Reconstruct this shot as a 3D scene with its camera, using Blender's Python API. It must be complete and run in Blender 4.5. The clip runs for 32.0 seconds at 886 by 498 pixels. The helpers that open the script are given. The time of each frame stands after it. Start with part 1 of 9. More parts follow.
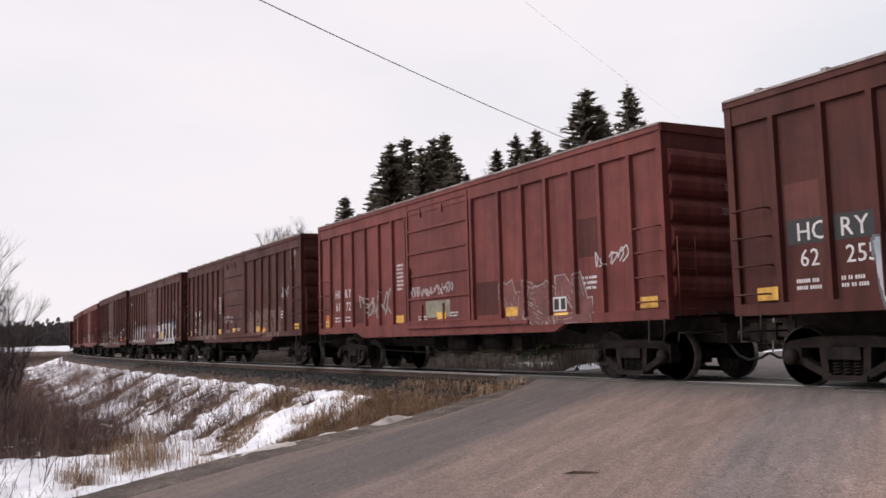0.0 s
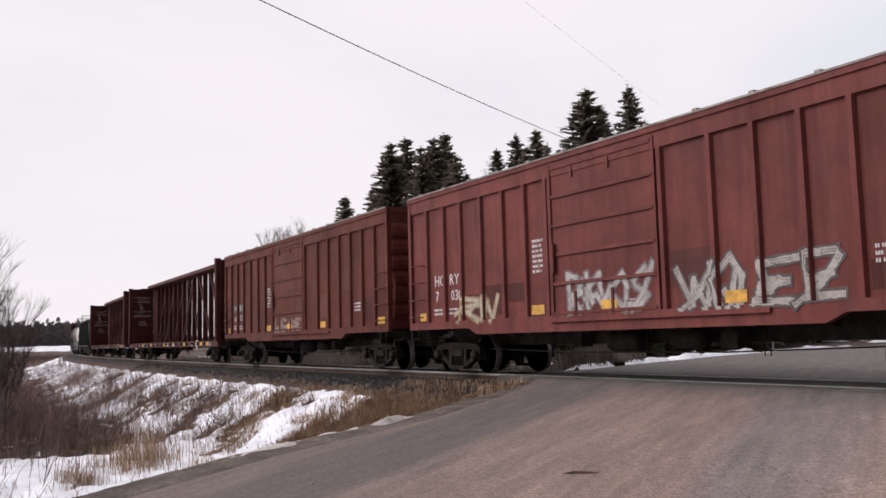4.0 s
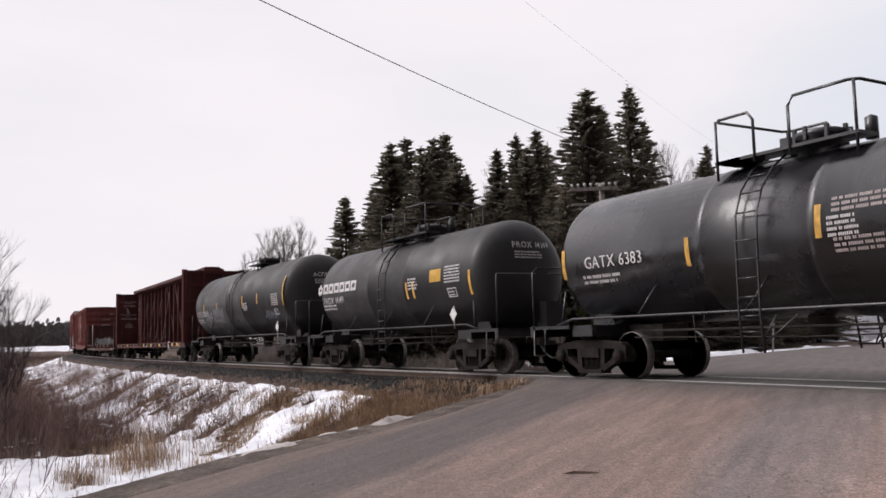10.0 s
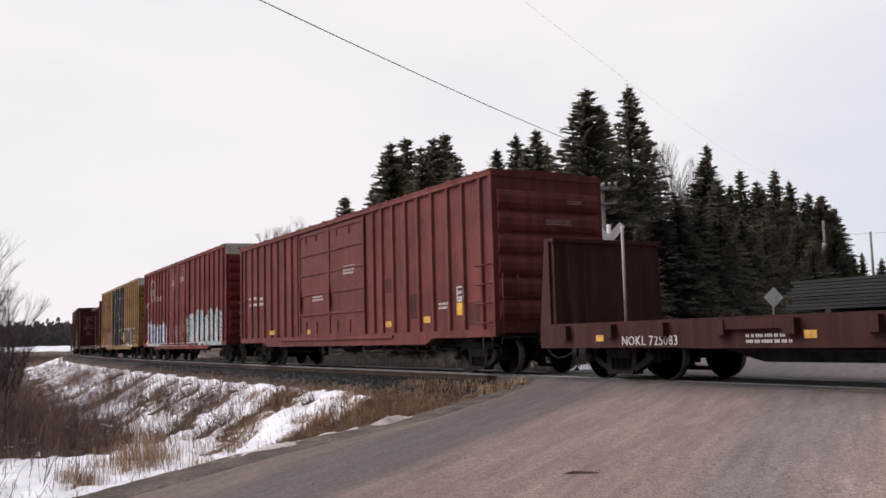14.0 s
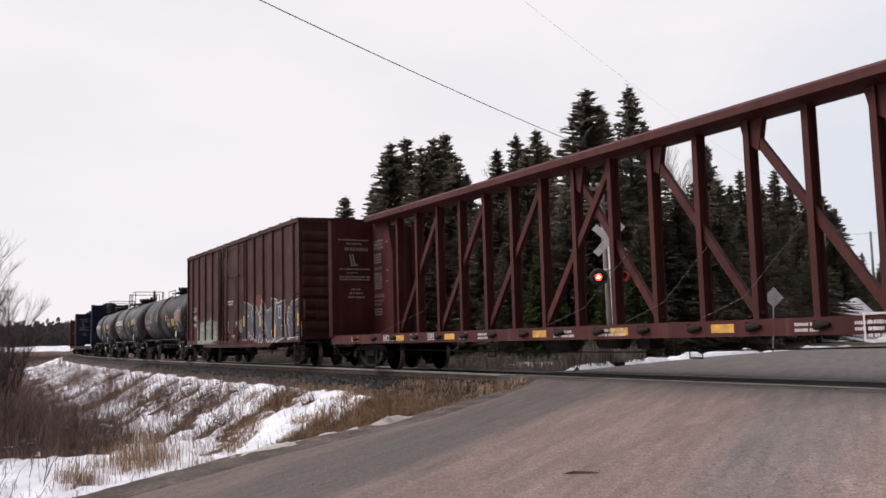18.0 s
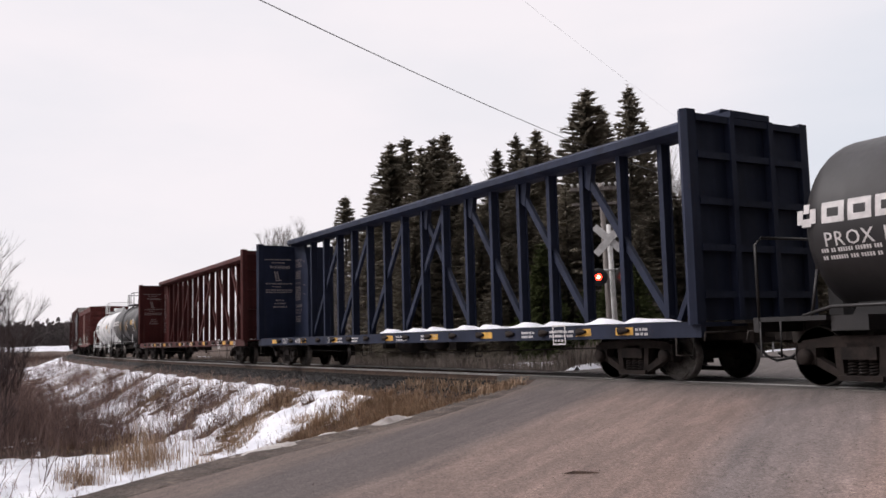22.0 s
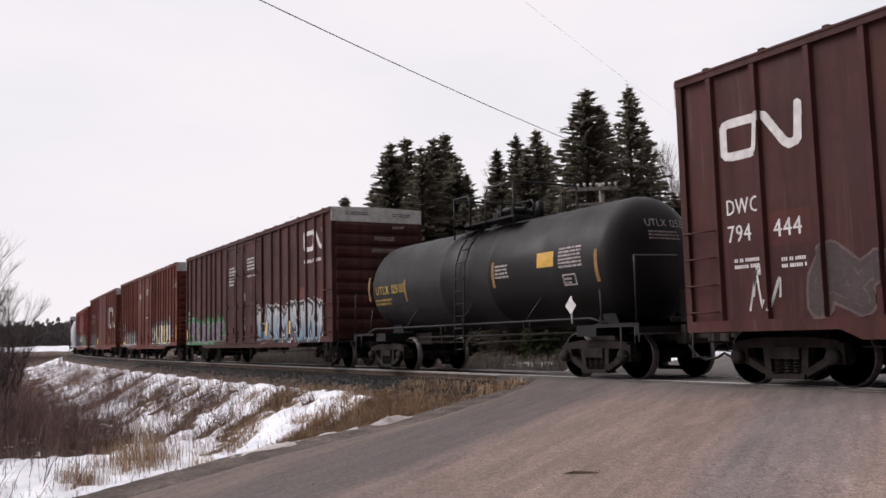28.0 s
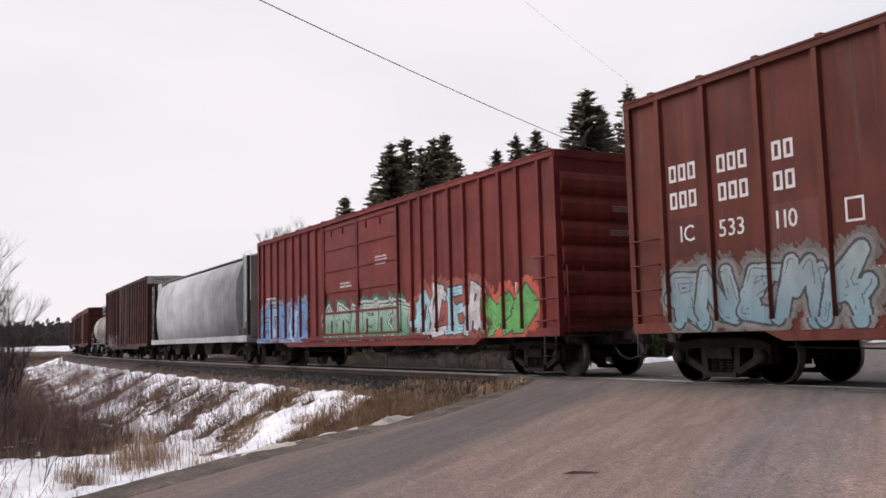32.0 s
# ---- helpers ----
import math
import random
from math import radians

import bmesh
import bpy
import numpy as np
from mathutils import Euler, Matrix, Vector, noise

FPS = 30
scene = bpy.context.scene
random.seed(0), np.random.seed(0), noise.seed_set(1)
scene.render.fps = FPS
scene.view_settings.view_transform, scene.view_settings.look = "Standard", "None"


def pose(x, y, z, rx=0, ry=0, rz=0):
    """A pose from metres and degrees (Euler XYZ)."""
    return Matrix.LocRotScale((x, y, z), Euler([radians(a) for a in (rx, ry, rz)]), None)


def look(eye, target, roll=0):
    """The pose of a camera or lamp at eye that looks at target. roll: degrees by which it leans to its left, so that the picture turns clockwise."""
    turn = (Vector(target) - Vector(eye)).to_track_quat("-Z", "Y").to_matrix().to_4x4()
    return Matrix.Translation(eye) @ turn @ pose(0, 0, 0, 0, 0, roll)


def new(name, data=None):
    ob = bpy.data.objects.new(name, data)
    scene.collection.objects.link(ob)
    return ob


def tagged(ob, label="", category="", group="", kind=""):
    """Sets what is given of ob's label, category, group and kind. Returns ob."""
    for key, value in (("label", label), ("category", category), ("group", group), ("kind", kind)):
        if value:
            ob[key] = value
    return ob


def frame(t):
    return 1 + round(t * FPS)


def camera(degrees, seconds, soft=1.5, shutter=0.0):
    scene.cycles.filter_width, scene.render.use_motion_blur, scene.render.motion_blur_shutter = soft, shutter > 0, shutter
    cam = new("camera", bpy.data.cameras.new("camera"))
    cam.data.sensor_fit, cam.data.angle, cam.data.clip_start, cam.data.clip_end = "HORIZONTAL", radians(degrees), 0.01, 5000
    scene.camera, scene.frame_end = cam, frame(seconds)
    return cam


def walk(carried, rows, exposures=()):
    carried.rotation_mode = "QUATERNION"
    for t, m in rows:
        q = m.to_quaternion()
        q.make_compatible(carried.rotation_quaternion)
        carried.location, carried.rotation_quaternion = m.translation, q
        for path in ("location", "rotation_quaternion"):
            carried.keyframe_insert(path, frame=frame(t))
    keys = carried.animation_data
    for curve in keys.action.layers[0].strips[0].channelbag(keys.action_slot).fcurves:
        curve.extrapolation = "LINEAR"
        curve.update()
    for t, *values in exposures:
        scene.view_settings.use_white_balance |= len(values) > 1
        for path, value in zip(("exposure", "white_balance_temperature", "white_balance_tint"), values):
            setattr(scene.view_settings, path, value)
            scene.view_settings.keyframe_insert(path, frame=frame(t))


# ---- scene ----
cam = camera(52.508, 32.0, soft=1.6)
EYE = (0.0, -12.751, 0.872)
HEAD, TILT, LEAN = radians(59.695), radians(5.687), -1.4756
AHEAD = (-math.sin(HEAD) * math.cos(TILT), math.cos(HEAD) * math.cos(TILT), math.sin(TILT))
STAND = look(EYE, [EYE[i] + 10 * AHEAD[i] for i in range(3)], LEAN)
walk(cam, [(0.0, STAND), (32.0, STAND)], exposures=[(0.0, 0.0, 6600, 15), (32.0, 0.0, 6600, 15)])

# the railway line: straight over the crossing, then a wide bend away from the road
BEND_S, BEND_K = -23.316, 0.0011373
SPEED, GAIN = 18.8169, -0.00815


def rail_at(s):
    """Centre of the line at s metres and its heading."""
    if s >= BEND_S:
        return s, 0.0, 0.0
    a = (BEND_S - s) * BEND_K
    return BEND_S - math.sin(a) / BEND_K, (1 - math.cos(a)) / BEND_K, -a


def rail_coords(x, y):
    """Distance along and across the line (across: negative on the road's near side)."""
    if x >= BEND_S:
        return x, y
    r = 1 / BEND_K
    dx, dy = BEND_S - x, r - y
    a = math.atan2(dx, dy)
    return BEND_S - a * r, r - math.hypot(dx, dy)


# ---- light: a bright overcast sky with a veiled sun ----
world = bpy.data.worlds.new("overcast")
scene.world = world
world.use_nodes = True
wn, wl = world.node_tree.nodes, world.node_tree.links
wn.clear()
w_out = wn.new("ShaderNodeOutputWorld")
w_sky = wn.new("ShaderNodeTexSky")
w_sky.sky_type = "NISHITA"
w_sky.sun_disc = False
w_sky.sun_elevation, w_sky.sun_rotation = radians(38), radians(215)
w_sky.altitude, w_sky.dust_density = 200, 2.0
w_bgs = wn.new("ShaderNodeBackground")
w_bgs.inputs["Strength"].default_value = 0.05
w_cloud = wn.new("ShaderNodeTexNoise")
w_cloud.inputs["Scale"].default_value = 2.2
w_cloud.inputs["Detail"].default_value = 7
w_map = wn.new("ShaderNodeMapping")
w_map.inputs["Scale"].default_value = (1, 1, 3.5)
w_tc = wn.new("ShaderNodeTexCoord")
w_ramp = wn.new("ShaderNodeValToRGB")
w_ramp.color_ramp.elements[0].position, w_ramp.color_ramp.elements[1].position = 0.34, 0.56
w_ramp.color_ramp.elements[0].color = (0.83, 0.84, 0.875, 1)
w_ramp.color_ramp.elements[1].color = (0.90, 0.885, 0.91, 1)
w_bgc = wn.new("ShaderNodeBackground")
w_add = wn.new("ShaderNodeMixShader")
w_add.inputs[0].default_value = 0.93
wl.new(w_tc.outputs["Generated"], w_map.inputs["Vector"])
wl.new(w_map.outputs["Vector"], w_cloud.inputs["Vector"])
wl.new(w_cloud.outputs["Fac"], w_ramp.inputs["Fac"])
# an overcast dome: brightest high up toward the veiled sun, dimmer down to the horizon and away from it
w_sep, w_rise, w_fall = wn.new("ShaderNodeSeparateXYZ"), wn.new("ShaderNodeMapRange"), wn.new("ShaderNodeMapRange")
for node, lo, hi, a, b in ((w_rise, 0.62, 0.97, 1.0, 2.5), (w_fall, -0.3, 0.75, 1.0, 0.2)):
    node.interpolation_type = "SMOOTHSTEP"
    node.inputs["From Min"].default_value, node.inputs["From Max"].default_value = lo, hi
    node.inputs["To Min"].default_value, node.inputs["To Max"].default_value = a, b
w_level, w_gain = wn.new("ShaderNodeMath"), wn.new("ShaderNodeMath")
w_level.operation = w_gain.operation = "MULTIPLY"
w_gain.inputs[1].default_value = 1.07
wl.new(w_tc.outputs["Generated"], w_sep.inputs[0])
w_dot = wn.new("ShaderNodeVectorMath")
w_dot.operation = "DOT_PRODUCT"
w_dot.inputs[1].default_value = (-0.31, -0.44, 0.843)
wl.new(w_tc.outputs["Generated"], w_dot.inputs[0])
wl.new(w_dot.outputs["Value"], w_rise.inputs["Value"])
wl.new(w_sep.outputs["X"], w_fall.inputs["Value"])
wl.new(w_rise.outputs["Result"], w_level.inputs[0])
wl.new(w_fall.outputs["Result"], w_level.inputs[1])
wl.new(w_level.outputs[0], w_gain.inputs[0])
wl.new(w_gain.outputs[0], w_bgc.inputs["Strength"])
# thinner, bluer cloud low in the north
w_north, w_blue, w_tint = wn.new("ShaderNodeVectorMath"), wn.new("ShaderNodeMapRange"), wn.new("ShaderNodeMix")
w_north.operation, w_blue.interpolation_type = "DOT_PRODUCT", "SMOOTHSTEP"
w_north.inputs[1].default_value = (-0.465, 0.879, 0.103)
w_blue.inputs["From Min"].default_value, w_blue.inputs["From Max"].default_value = 0.94, 1.0
w_tint.data_type, w_tint.blend_type = "RGBA", "MULTIPLY"
w_tint.inputs[7].default_value = (0.82, 0.89, 0.93, 1)
wl.new(w_tc.outputs["Generated"], w_north.inputs[0])
wl.new(w_north.outputs["Value"], w_blue.inputs["Value"])
wl.new(w_blue.outputs["Result"], w_tint.inputs[0])
wl.new(w_ramp.outputs["Color"], w_tint.inputs[6])
wl.new(w_tint.outputs[2], w_bgc.inputs["Color"])
wl.new(w_sky.outputs["Color"], w_bgs.inputs["Color"])
wl.new(w_bgs.outputs[0], w_add.inputs[1])
wl.new(w_bgc.outputs[0], w_add.inputs[2])
wl.new(w_add.outputs[0], w_out.inputs["Surface"])

sun = new("sun", bpy.data.lights.new("sun", "SUN"))
sun.data.energy, sun.data.angle, sun.data.color = 1.4, radians(30), (1.0, 0.97, 0.94)
sun.matrix_world = look((-40, -57, 55), (0, 0, 0))


# ---- materials ----
def shader(name):
    m = bpy.data.materials.new(name)
    m.use_nodes = True
    n, l = m.node_tree.nodes, m.node_tree.links
    return m, n, l, n["Principled BSDF"]


def rgba(c):
    return (c[0], c[1], c[2], 1)


def noise_node(n, l, scale, stretch=(1, 1, 1), detail=5, coord="Object", rough=0.6):
    tc, mp, t = n.new("ShaderNodeTexCoord"), n.new("ShaderNodeMapping"), n.new("ShaderNodeTexNoise")
    mp.inputs["Scale"].default_value = stretch
    t.inputs["Scale"].default_value, t.inputs["Detail"].default_value = scale, detail
    t.inputs["Roughness"].default_value = rough
    l.new(tc.outputs[coord], mp.inputs["Vector"])
    l.new(mp.outputs["Vector"], t.inputs["Vector"])
    return t


def ramp_node(n, l, src, lo, hi, a=(0, 0, 0), b=(1, 1, 1)):
    r = n.new("ShaderNodeValToRGB")
    r.color_ramp.elements[0].position, r.color_ramp.elements[1].position = lo, hi
    r.color_ramp.elements[0].color, r.color_ramp.elements[1].color = rgba(a), rgba(b)
    l.new(src, r.inputs["Fac"])
    return r.outputs["Color"]


def mix_node(n, l, fac, a, b, mode="MIX"):
    x = n.new("ShaderNodeMix")
    x.data_type, x.blend_type = "RGBA", mode
    for sock, v in ((0, fac), (6, a), (7, b)):
        if isinstance(v, (int, float)):
            x.inputs[sock].default_value = v
        elif isinstance(v, tuple):
            x.inputs[sock].default_value = rgba(v)
        else:
            l.new(v, x.inputs[sock])
    return x.outputs[2]


def bump_node(n, l, bsdf, src, strength, distance):
    b = n.new("ShaderNodeBump")
    b.inputs["Strength"].default_value, b.inputs["Distance"].default_value = strength, distance
    l.new(src, b.inputs["Height"])
    l.new(b.outputs["Normal"], bsdf.inputs["Normal"])


def surface(name, c1, c2, scale, rough=0.9, metal=0.0, bump=0.3, dist=0.02, detail=6, stretch=(1, 1, 1), fine=0.0, lo=0.35, hi=0.65, gloss=0.5, island=0.0, obj_random=0.0):
    """Two colours mixed by noise, with a second finer noise and relief."""
    m, n, l, b = shader(name)
    t = noise_node(n, l, scale, stretch, detail)
    col = ramp_node(n, l, t.outputs["Fac"], lo, hi, c1, c2)
    t2 = noise_node(n, l, scale * 9, stretch, 4)
    if fine:
        v = ramp_node(n, l, t2.outputs["Fac"], 0.3, 0.7, (1 - fine,) * 3, (1 + fine,) * 3)
        col = mix_node(n, l, 1.0, col, v, "MULTIPLY")
    if island:
        g = n.new("ShaderNodeNewGeometry")
        v = ramp_node(n, l, g.outputs["Random Per Island"], 0, 1, (1 - island,) * 3, (1 + island,) * 3)
        col = mix_node(n, l, 1.0, col, v, "MULTIPLY")
    if obj_random:
        g = n.new("ShaderNodeObjectInfo")
        v = ramp_node(n, l, g.outputs["Random"], 0, 1, (1 - obj_random,) * 3, (1 + obj_random,) * 3)
        col = mix_node(n, l, 1.0, col, v, "MULTIPLY")
    l.new(col, b.inputs["Base Color"])
    b.inputs["Roughness"].default_value, b.inputs["Metallic"].default_value = rough, metal
    b.inputs["Specular IOR Level"].default_value = gloss
    if bump:
        bump_node(n, l, b, t2.outputs["Fac"], bump, dist)
    return m


def car_paint(name, c, fade=0.30, grime=0.5, rust=0.3, rough=0.6, dust=(0.15, 0.11, 0.10), gloss=0.22, mottle=0.34):
    """Weathered rail-car paint: chalky fading, streaks of grime running down, specks of rust."""
    m, n, l, b = shader(name)
    big = noise_node(n, l, 0.9, (1, 1, 1), 6)
    faded = tuple(v * 0.6 + d * 0.4 for v, d in zip(c, dust))
    f = ramp_node(n, l, big.outputs["Fac"], 0.38, 0.75, (0, 0, 0), (fade,) * 3)
    col = mix_node(n, l, f, c, faded)
    blot = noise_node(n, l, 0.55, (1, 1, 1.3), 8, rough=0.65)
    v = ramp_node(n, l, blot.outputs["Fac"], 0.34, 0.66, (1 - mottle,) * 3, (1 + mottle * 0.47,) * 3)
    col = mix_node(n, l, 1.0, col, v, "MULTIPLY")
    streak = noise_node(n, l, 3.2, (1, 1, 0.09), 6)
    g = ramp_node(n, l, streak.outputs["Fac"], 0.44, 0.68, (0, 0, 0), (min(1, grime * 1.3),) * 3)
    col = mix_node(n, l, g, col, tuple(v * 0.42 for v in c))
    light = noise_node(n, l, 7.0, (1, 1, 0.06), 4)
    g2 = ramp_node(n, l, light.outputs["Fac"], 0.58, 0.8, (0, 0, 0), (0.35,) * 3)
    col = mix_node(n, l, g2, col, dust)
    speck = noise_node(n, l, 16, (1, 1, 0.7), 6)
    s = ramp_node(n, l, speck.outputs["Fac"], 0.63, 0.70, (0, 0, 0), (rust,) * 3)
    col = mix_node(n, l, s, col, (0.09, 0.035, 0.018))
    info = n.new("ShaderNodeObjectInfo")
    v = ramp_node(n, l, info.outputs["Random"], 0, 1, (0.9,) * 3, (1.1,) * 3)
    col = mix_node(n, l, 1.0, col, v, "MULTIPLY")
    l.new(col, b.inputs["Base Color"])
    r = ramp_node(n, l, big.outputs["Fac"], 0.3, 0.7, (rough - 0.1,) * 3, (rough + 0.2,) * 3)
    l.new(r, b.inputs["Roughness"])
    b.inputs["Specular IOR Level"].default_value = gloss
    dent = noise_node(n, l, 1.6, (1, 1, 0.7), 3)
    bump_node(n, l, b, dent.outputs["Fac"], 0.5, 0.03)
    return m


def leafy(m, share):
    """Lets part of the light through thin needles."""
    n, l = m.node_tree.nodes, m.node_tree.links
    b = next(q for q in n if q.type == "BSDF_PRINCIPLED")
    out = next(q for q in n if q.type == "OUTPUT_MATERIAL")
    thin, mix = n.new("ShaderNodeBsdfTranslucent"), n.new("ShaderNodeMixShader")
    mix.inputs[0].default_value = share
    l.new(b.inputs["Base Color"].links[0].from_socket, thin.inputs["Color"])
    l.new(b.outputs[0], mix.inputs[1])
    l.new(thin.outputs[0], mix.inputs[2])
    l.new(mix.outputs[0], out.inputs["Surface"])
    return m


def plain(name, c, rough=0.6, metal=0.0, wear=0.15):
    return surface(name, tuple(v * (1 - wear) for v in c), tuple(min(1, v * (1 + wear)) for v in c), 6, rough, metal, 0.08, 0.005)


def glowing(name, c, strength):
    m, n, l, b = shader(name)
    b.inputs["Base Color"].default_value = rgba(c)
    b.inputs["Emission Color"].default_value = rgba(c)
    b.inputs["Emission Strength"].default_value = strength
    return m


STEEL = surface("bogie_steel", (0.012, 0.0095, 0.009), (0.031, 0.023, 0.020), 5, 0.85, 0.0, 0.3, 0.01, fine=0.25, gloss=0.2)
GREASE = surface("dark_underframe", (0.026, 0.023, 0.021), (0.062, 0.052, 0.047), 4, 0.85, 0.0, 0.3, 0.01, gloss=0.2)
TREAD = surface("wheel_tread", (0.10, 0.09, 0.085), (0.18, 0.165, 0.155), 9, 0.45, 0.8, 0.05, 0.002)
RAIL_TOP = surface("rail_head", (0.36, 0.34, 0.33), (0.54, 0.52, 0.51), 3, 0.40, 0.5, 0.05, 0.002)
RAIL_SIDE = surface("rail_web", (0.045, 0.028, 0.020), (0.09, 0.055, 0.038), 6, 0.85, 0.2, 0.2, 0.005)
TIE_WOOD = surface("tie_wood", (0.028, 0.022, 0.018), (0.072, 0.060, 0.050), 2.0, 0.95, 0, 0.6, 0.02, stretch=(6, 0.6, 6), obj_random=0.3)
WHITE = plain("stencil_white", (0.60, 0.575, 0.57), 0.7)
PALE = plain("stencil_faded", (0.42, 0.36, 0.35), 0.8)
BLACK = plain("stencil_black", (0.02, 0.02, 0.022), 0.6)
YELLOW = plain("reflector_yellow", (0.72, 0.40, 0.03), 0.45)
YELLOW_OLD = plain("stripe_worn_yellow", (0.62, 0.34, 0.06), 0.6, 0, 0.3)
NOTICE = plain("notice_orange_yellow", (0.52, 0.29, 0.03), 0.5)
STRIPE_DIM = plain("stripe_dirty_orange", (0.20, 0.105, 0.03), 0.7, 0, 0.4)
BADGE = plain("notice_olive_yellow", (0.34, 0.27, 0.03), 0.5)
RED_STRIPE = plain("reflector_red", (0.5, 0.05, 0.035), 0.5)
HOSE = plain("rubber_hose", (0.015, 0.015, 0.016), 0.6)
GALV = surface("galvanised_steel", (0.30, 0.30, 0.30), (0.42, 0.42, 0.42), 5, 0.5, 0.6, 0.1, 0.004)

RED_A = car_paint("boxcar_red_oxide", (0.118, 0.026, 0.022))
RED_B = car_paint("boxcar_brown", (0.083, 0.0225, 0.0175))
RED_C = car_paint("boxcar_bright_red", (0.168, 0.029, 0.025), 0.25, 0.35, 0.15)
RED_D = car_paint("boxcar_faded_rose", (0.177, 0.044, 0.038), 0.5, 0.45, 0.15)
RED_E = car_paint("boxcar_dark_brown", (0.061, 0.0178, 0.0150), 0.3)
RED_F = car_paint("boxcar_orange_brown", (0.126, 0.029, 0.019), 0.3)
RED_FLAT = car_paint("flat_car_oxide", (0.058, 0.0155, 0.0135), 0.4, 0.6, 0.3)
RED_CB = car_paint("lumber_car_oxide", (0.078, 0.0175, 0.0165), 0.3, 0.4, 0.2)
TOUCH_DARK = car_paint("touch_up_dark_red", (0.085, 0.021, 0.017), 0.3, 0.5, 0.3)
TOUCH_ROSE = car_paint("touch_up_rose", (0.135, 0.042, 0.035), 0.4, 0.4, 0.2)
BLUE_CB = car_paint("lumber_car_blue", (0.019, 0.026, 0.053), 0.3, 0.4, 0.2, dust=(0.045, 0.043, 0.050))
OCHRE = car_paint("boxcar_ochre", (0.275, 0.157, 0.055), 0.25, 0.3, 0.2)
SOOT = car_paint("tank_black", (0.0185, 0.0172, 0.018), 0.6, 0.3, 0.08, 0.44, (0.050, 0.044, 0.044), 0.40)
SOOT_DULL = car_paint("tank_dull_black", (0.0125, 0.0115, 0.012), 0.6, 0.3, 0.08, 0.48, (0.032, 0.028, 0.028), 0.24)
SOOT_GLOSS = car_paint("tank_glossy_black", (0.012, 0.0115, 0.0135), 0.25, 0.12, 0.03, 0.24, (0.03, 0.027, 0.029), 0.8)
TANK_STAINED = car_paint("tank_stained", (0.34, 0.30, 0.28), 0.4, 0.5, 0.4, 0.5, (0.16, 0.12, 0.10))
COAL = car_paint("hopper_black", (0.018, 0.0175, 0.020), 0.4, 0.3, 0.1, 0.5, (0.034, 0.032, 0.033))
TANK_WHITE = car_paint("tank_dirty_white", (0.86, 0.835, 0.80), 0.25, 0.14, 0.15, 0.4, (0.66, 0.54, 0.42), mottle=0.14)
TANK_CLEAN = car_paint("tank_clean_white", (0.86, 0.86, 0.86), 0.1, 0.06, 0.02, 0.3, (0.7, 0.7, 0.69), mottle=0.06)
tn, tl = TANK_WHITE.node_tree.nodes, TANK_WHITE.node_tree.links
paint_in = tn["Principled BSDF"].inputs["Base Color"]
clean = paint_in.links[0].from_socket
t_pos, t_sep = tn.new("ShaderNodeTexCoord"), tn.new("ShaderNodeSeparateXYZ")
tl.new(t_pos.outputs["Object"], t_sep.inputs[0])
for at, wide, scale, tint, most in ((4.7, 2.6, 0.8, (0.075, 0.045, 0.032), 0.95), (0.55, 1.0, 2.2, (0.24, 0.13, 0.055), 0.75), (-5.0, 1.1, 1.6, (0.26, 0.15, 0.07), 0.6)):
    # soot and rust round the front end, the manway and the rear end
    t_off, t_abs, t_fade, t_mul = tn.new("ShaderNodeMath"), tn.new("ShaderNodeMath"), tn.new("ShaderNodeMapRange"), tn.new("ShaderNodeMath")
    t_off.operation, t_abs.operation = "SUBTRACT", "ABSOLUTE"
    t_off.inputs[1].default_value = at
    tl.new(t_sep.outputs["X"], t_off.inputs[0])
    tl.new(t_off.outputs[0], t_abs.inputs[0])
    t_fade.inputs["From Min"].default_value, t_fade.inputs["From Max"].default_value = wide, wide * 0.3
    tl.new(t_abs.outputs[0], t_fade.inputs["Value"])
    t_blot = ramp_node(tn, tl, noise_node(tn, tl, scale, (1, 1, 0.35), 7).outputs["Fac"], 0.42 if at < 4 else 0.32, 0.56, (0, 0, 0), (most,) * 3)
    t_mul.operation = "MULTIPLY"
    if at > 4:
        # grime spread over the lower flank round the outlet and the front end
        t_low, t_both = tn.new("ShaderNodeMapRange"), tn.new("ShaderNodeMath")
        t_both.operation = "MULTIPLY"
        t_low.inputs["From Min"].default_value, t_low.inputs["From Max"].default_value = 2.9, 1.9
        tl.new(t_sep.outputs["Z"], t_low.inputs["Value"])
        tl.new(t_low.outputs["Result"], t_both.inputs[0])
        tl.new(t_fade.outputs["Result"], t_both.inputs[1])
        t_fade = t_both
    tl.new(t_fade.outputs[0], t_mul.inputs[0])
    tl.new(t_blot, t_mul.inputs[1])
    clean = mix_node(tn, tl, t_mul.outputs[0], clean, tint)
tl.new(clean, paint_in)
GREY_HOP = car_paint("hopper_grey", (0.42, 0.43, 0.44), 0.35, 0.3, 0.15, 0.5, (0.34, 0.32, 0.30))
ROOF = surface("roof_galvanised", (0.17, 0.13, 0.12), (0.36, 0.33, 0.31), 2.5, 0.6, 0.3, 0.2, 0.01, fine=0.2)
CAP = surface("white_end_cap", (0.42, 0.41, 0.39), (0.62, 0.61, 0.59), 4, 0.6, 0, 0.1, 0.01, fine=0.15)
DOOR_BLACK = car_paint("plug_door_black", (0.014, 0.014, 0.018), 0.3, 0.3, 0.1, 0.55, (0.034, 0.033, 0.038))
LOAD = surface("steel_load", (0.014, 0.014, 0.015), (0.033, 0.030, 0.030), 3, 0.6, 0.4, 0.2, 0.01, stretch=(0.3, 4, 4))

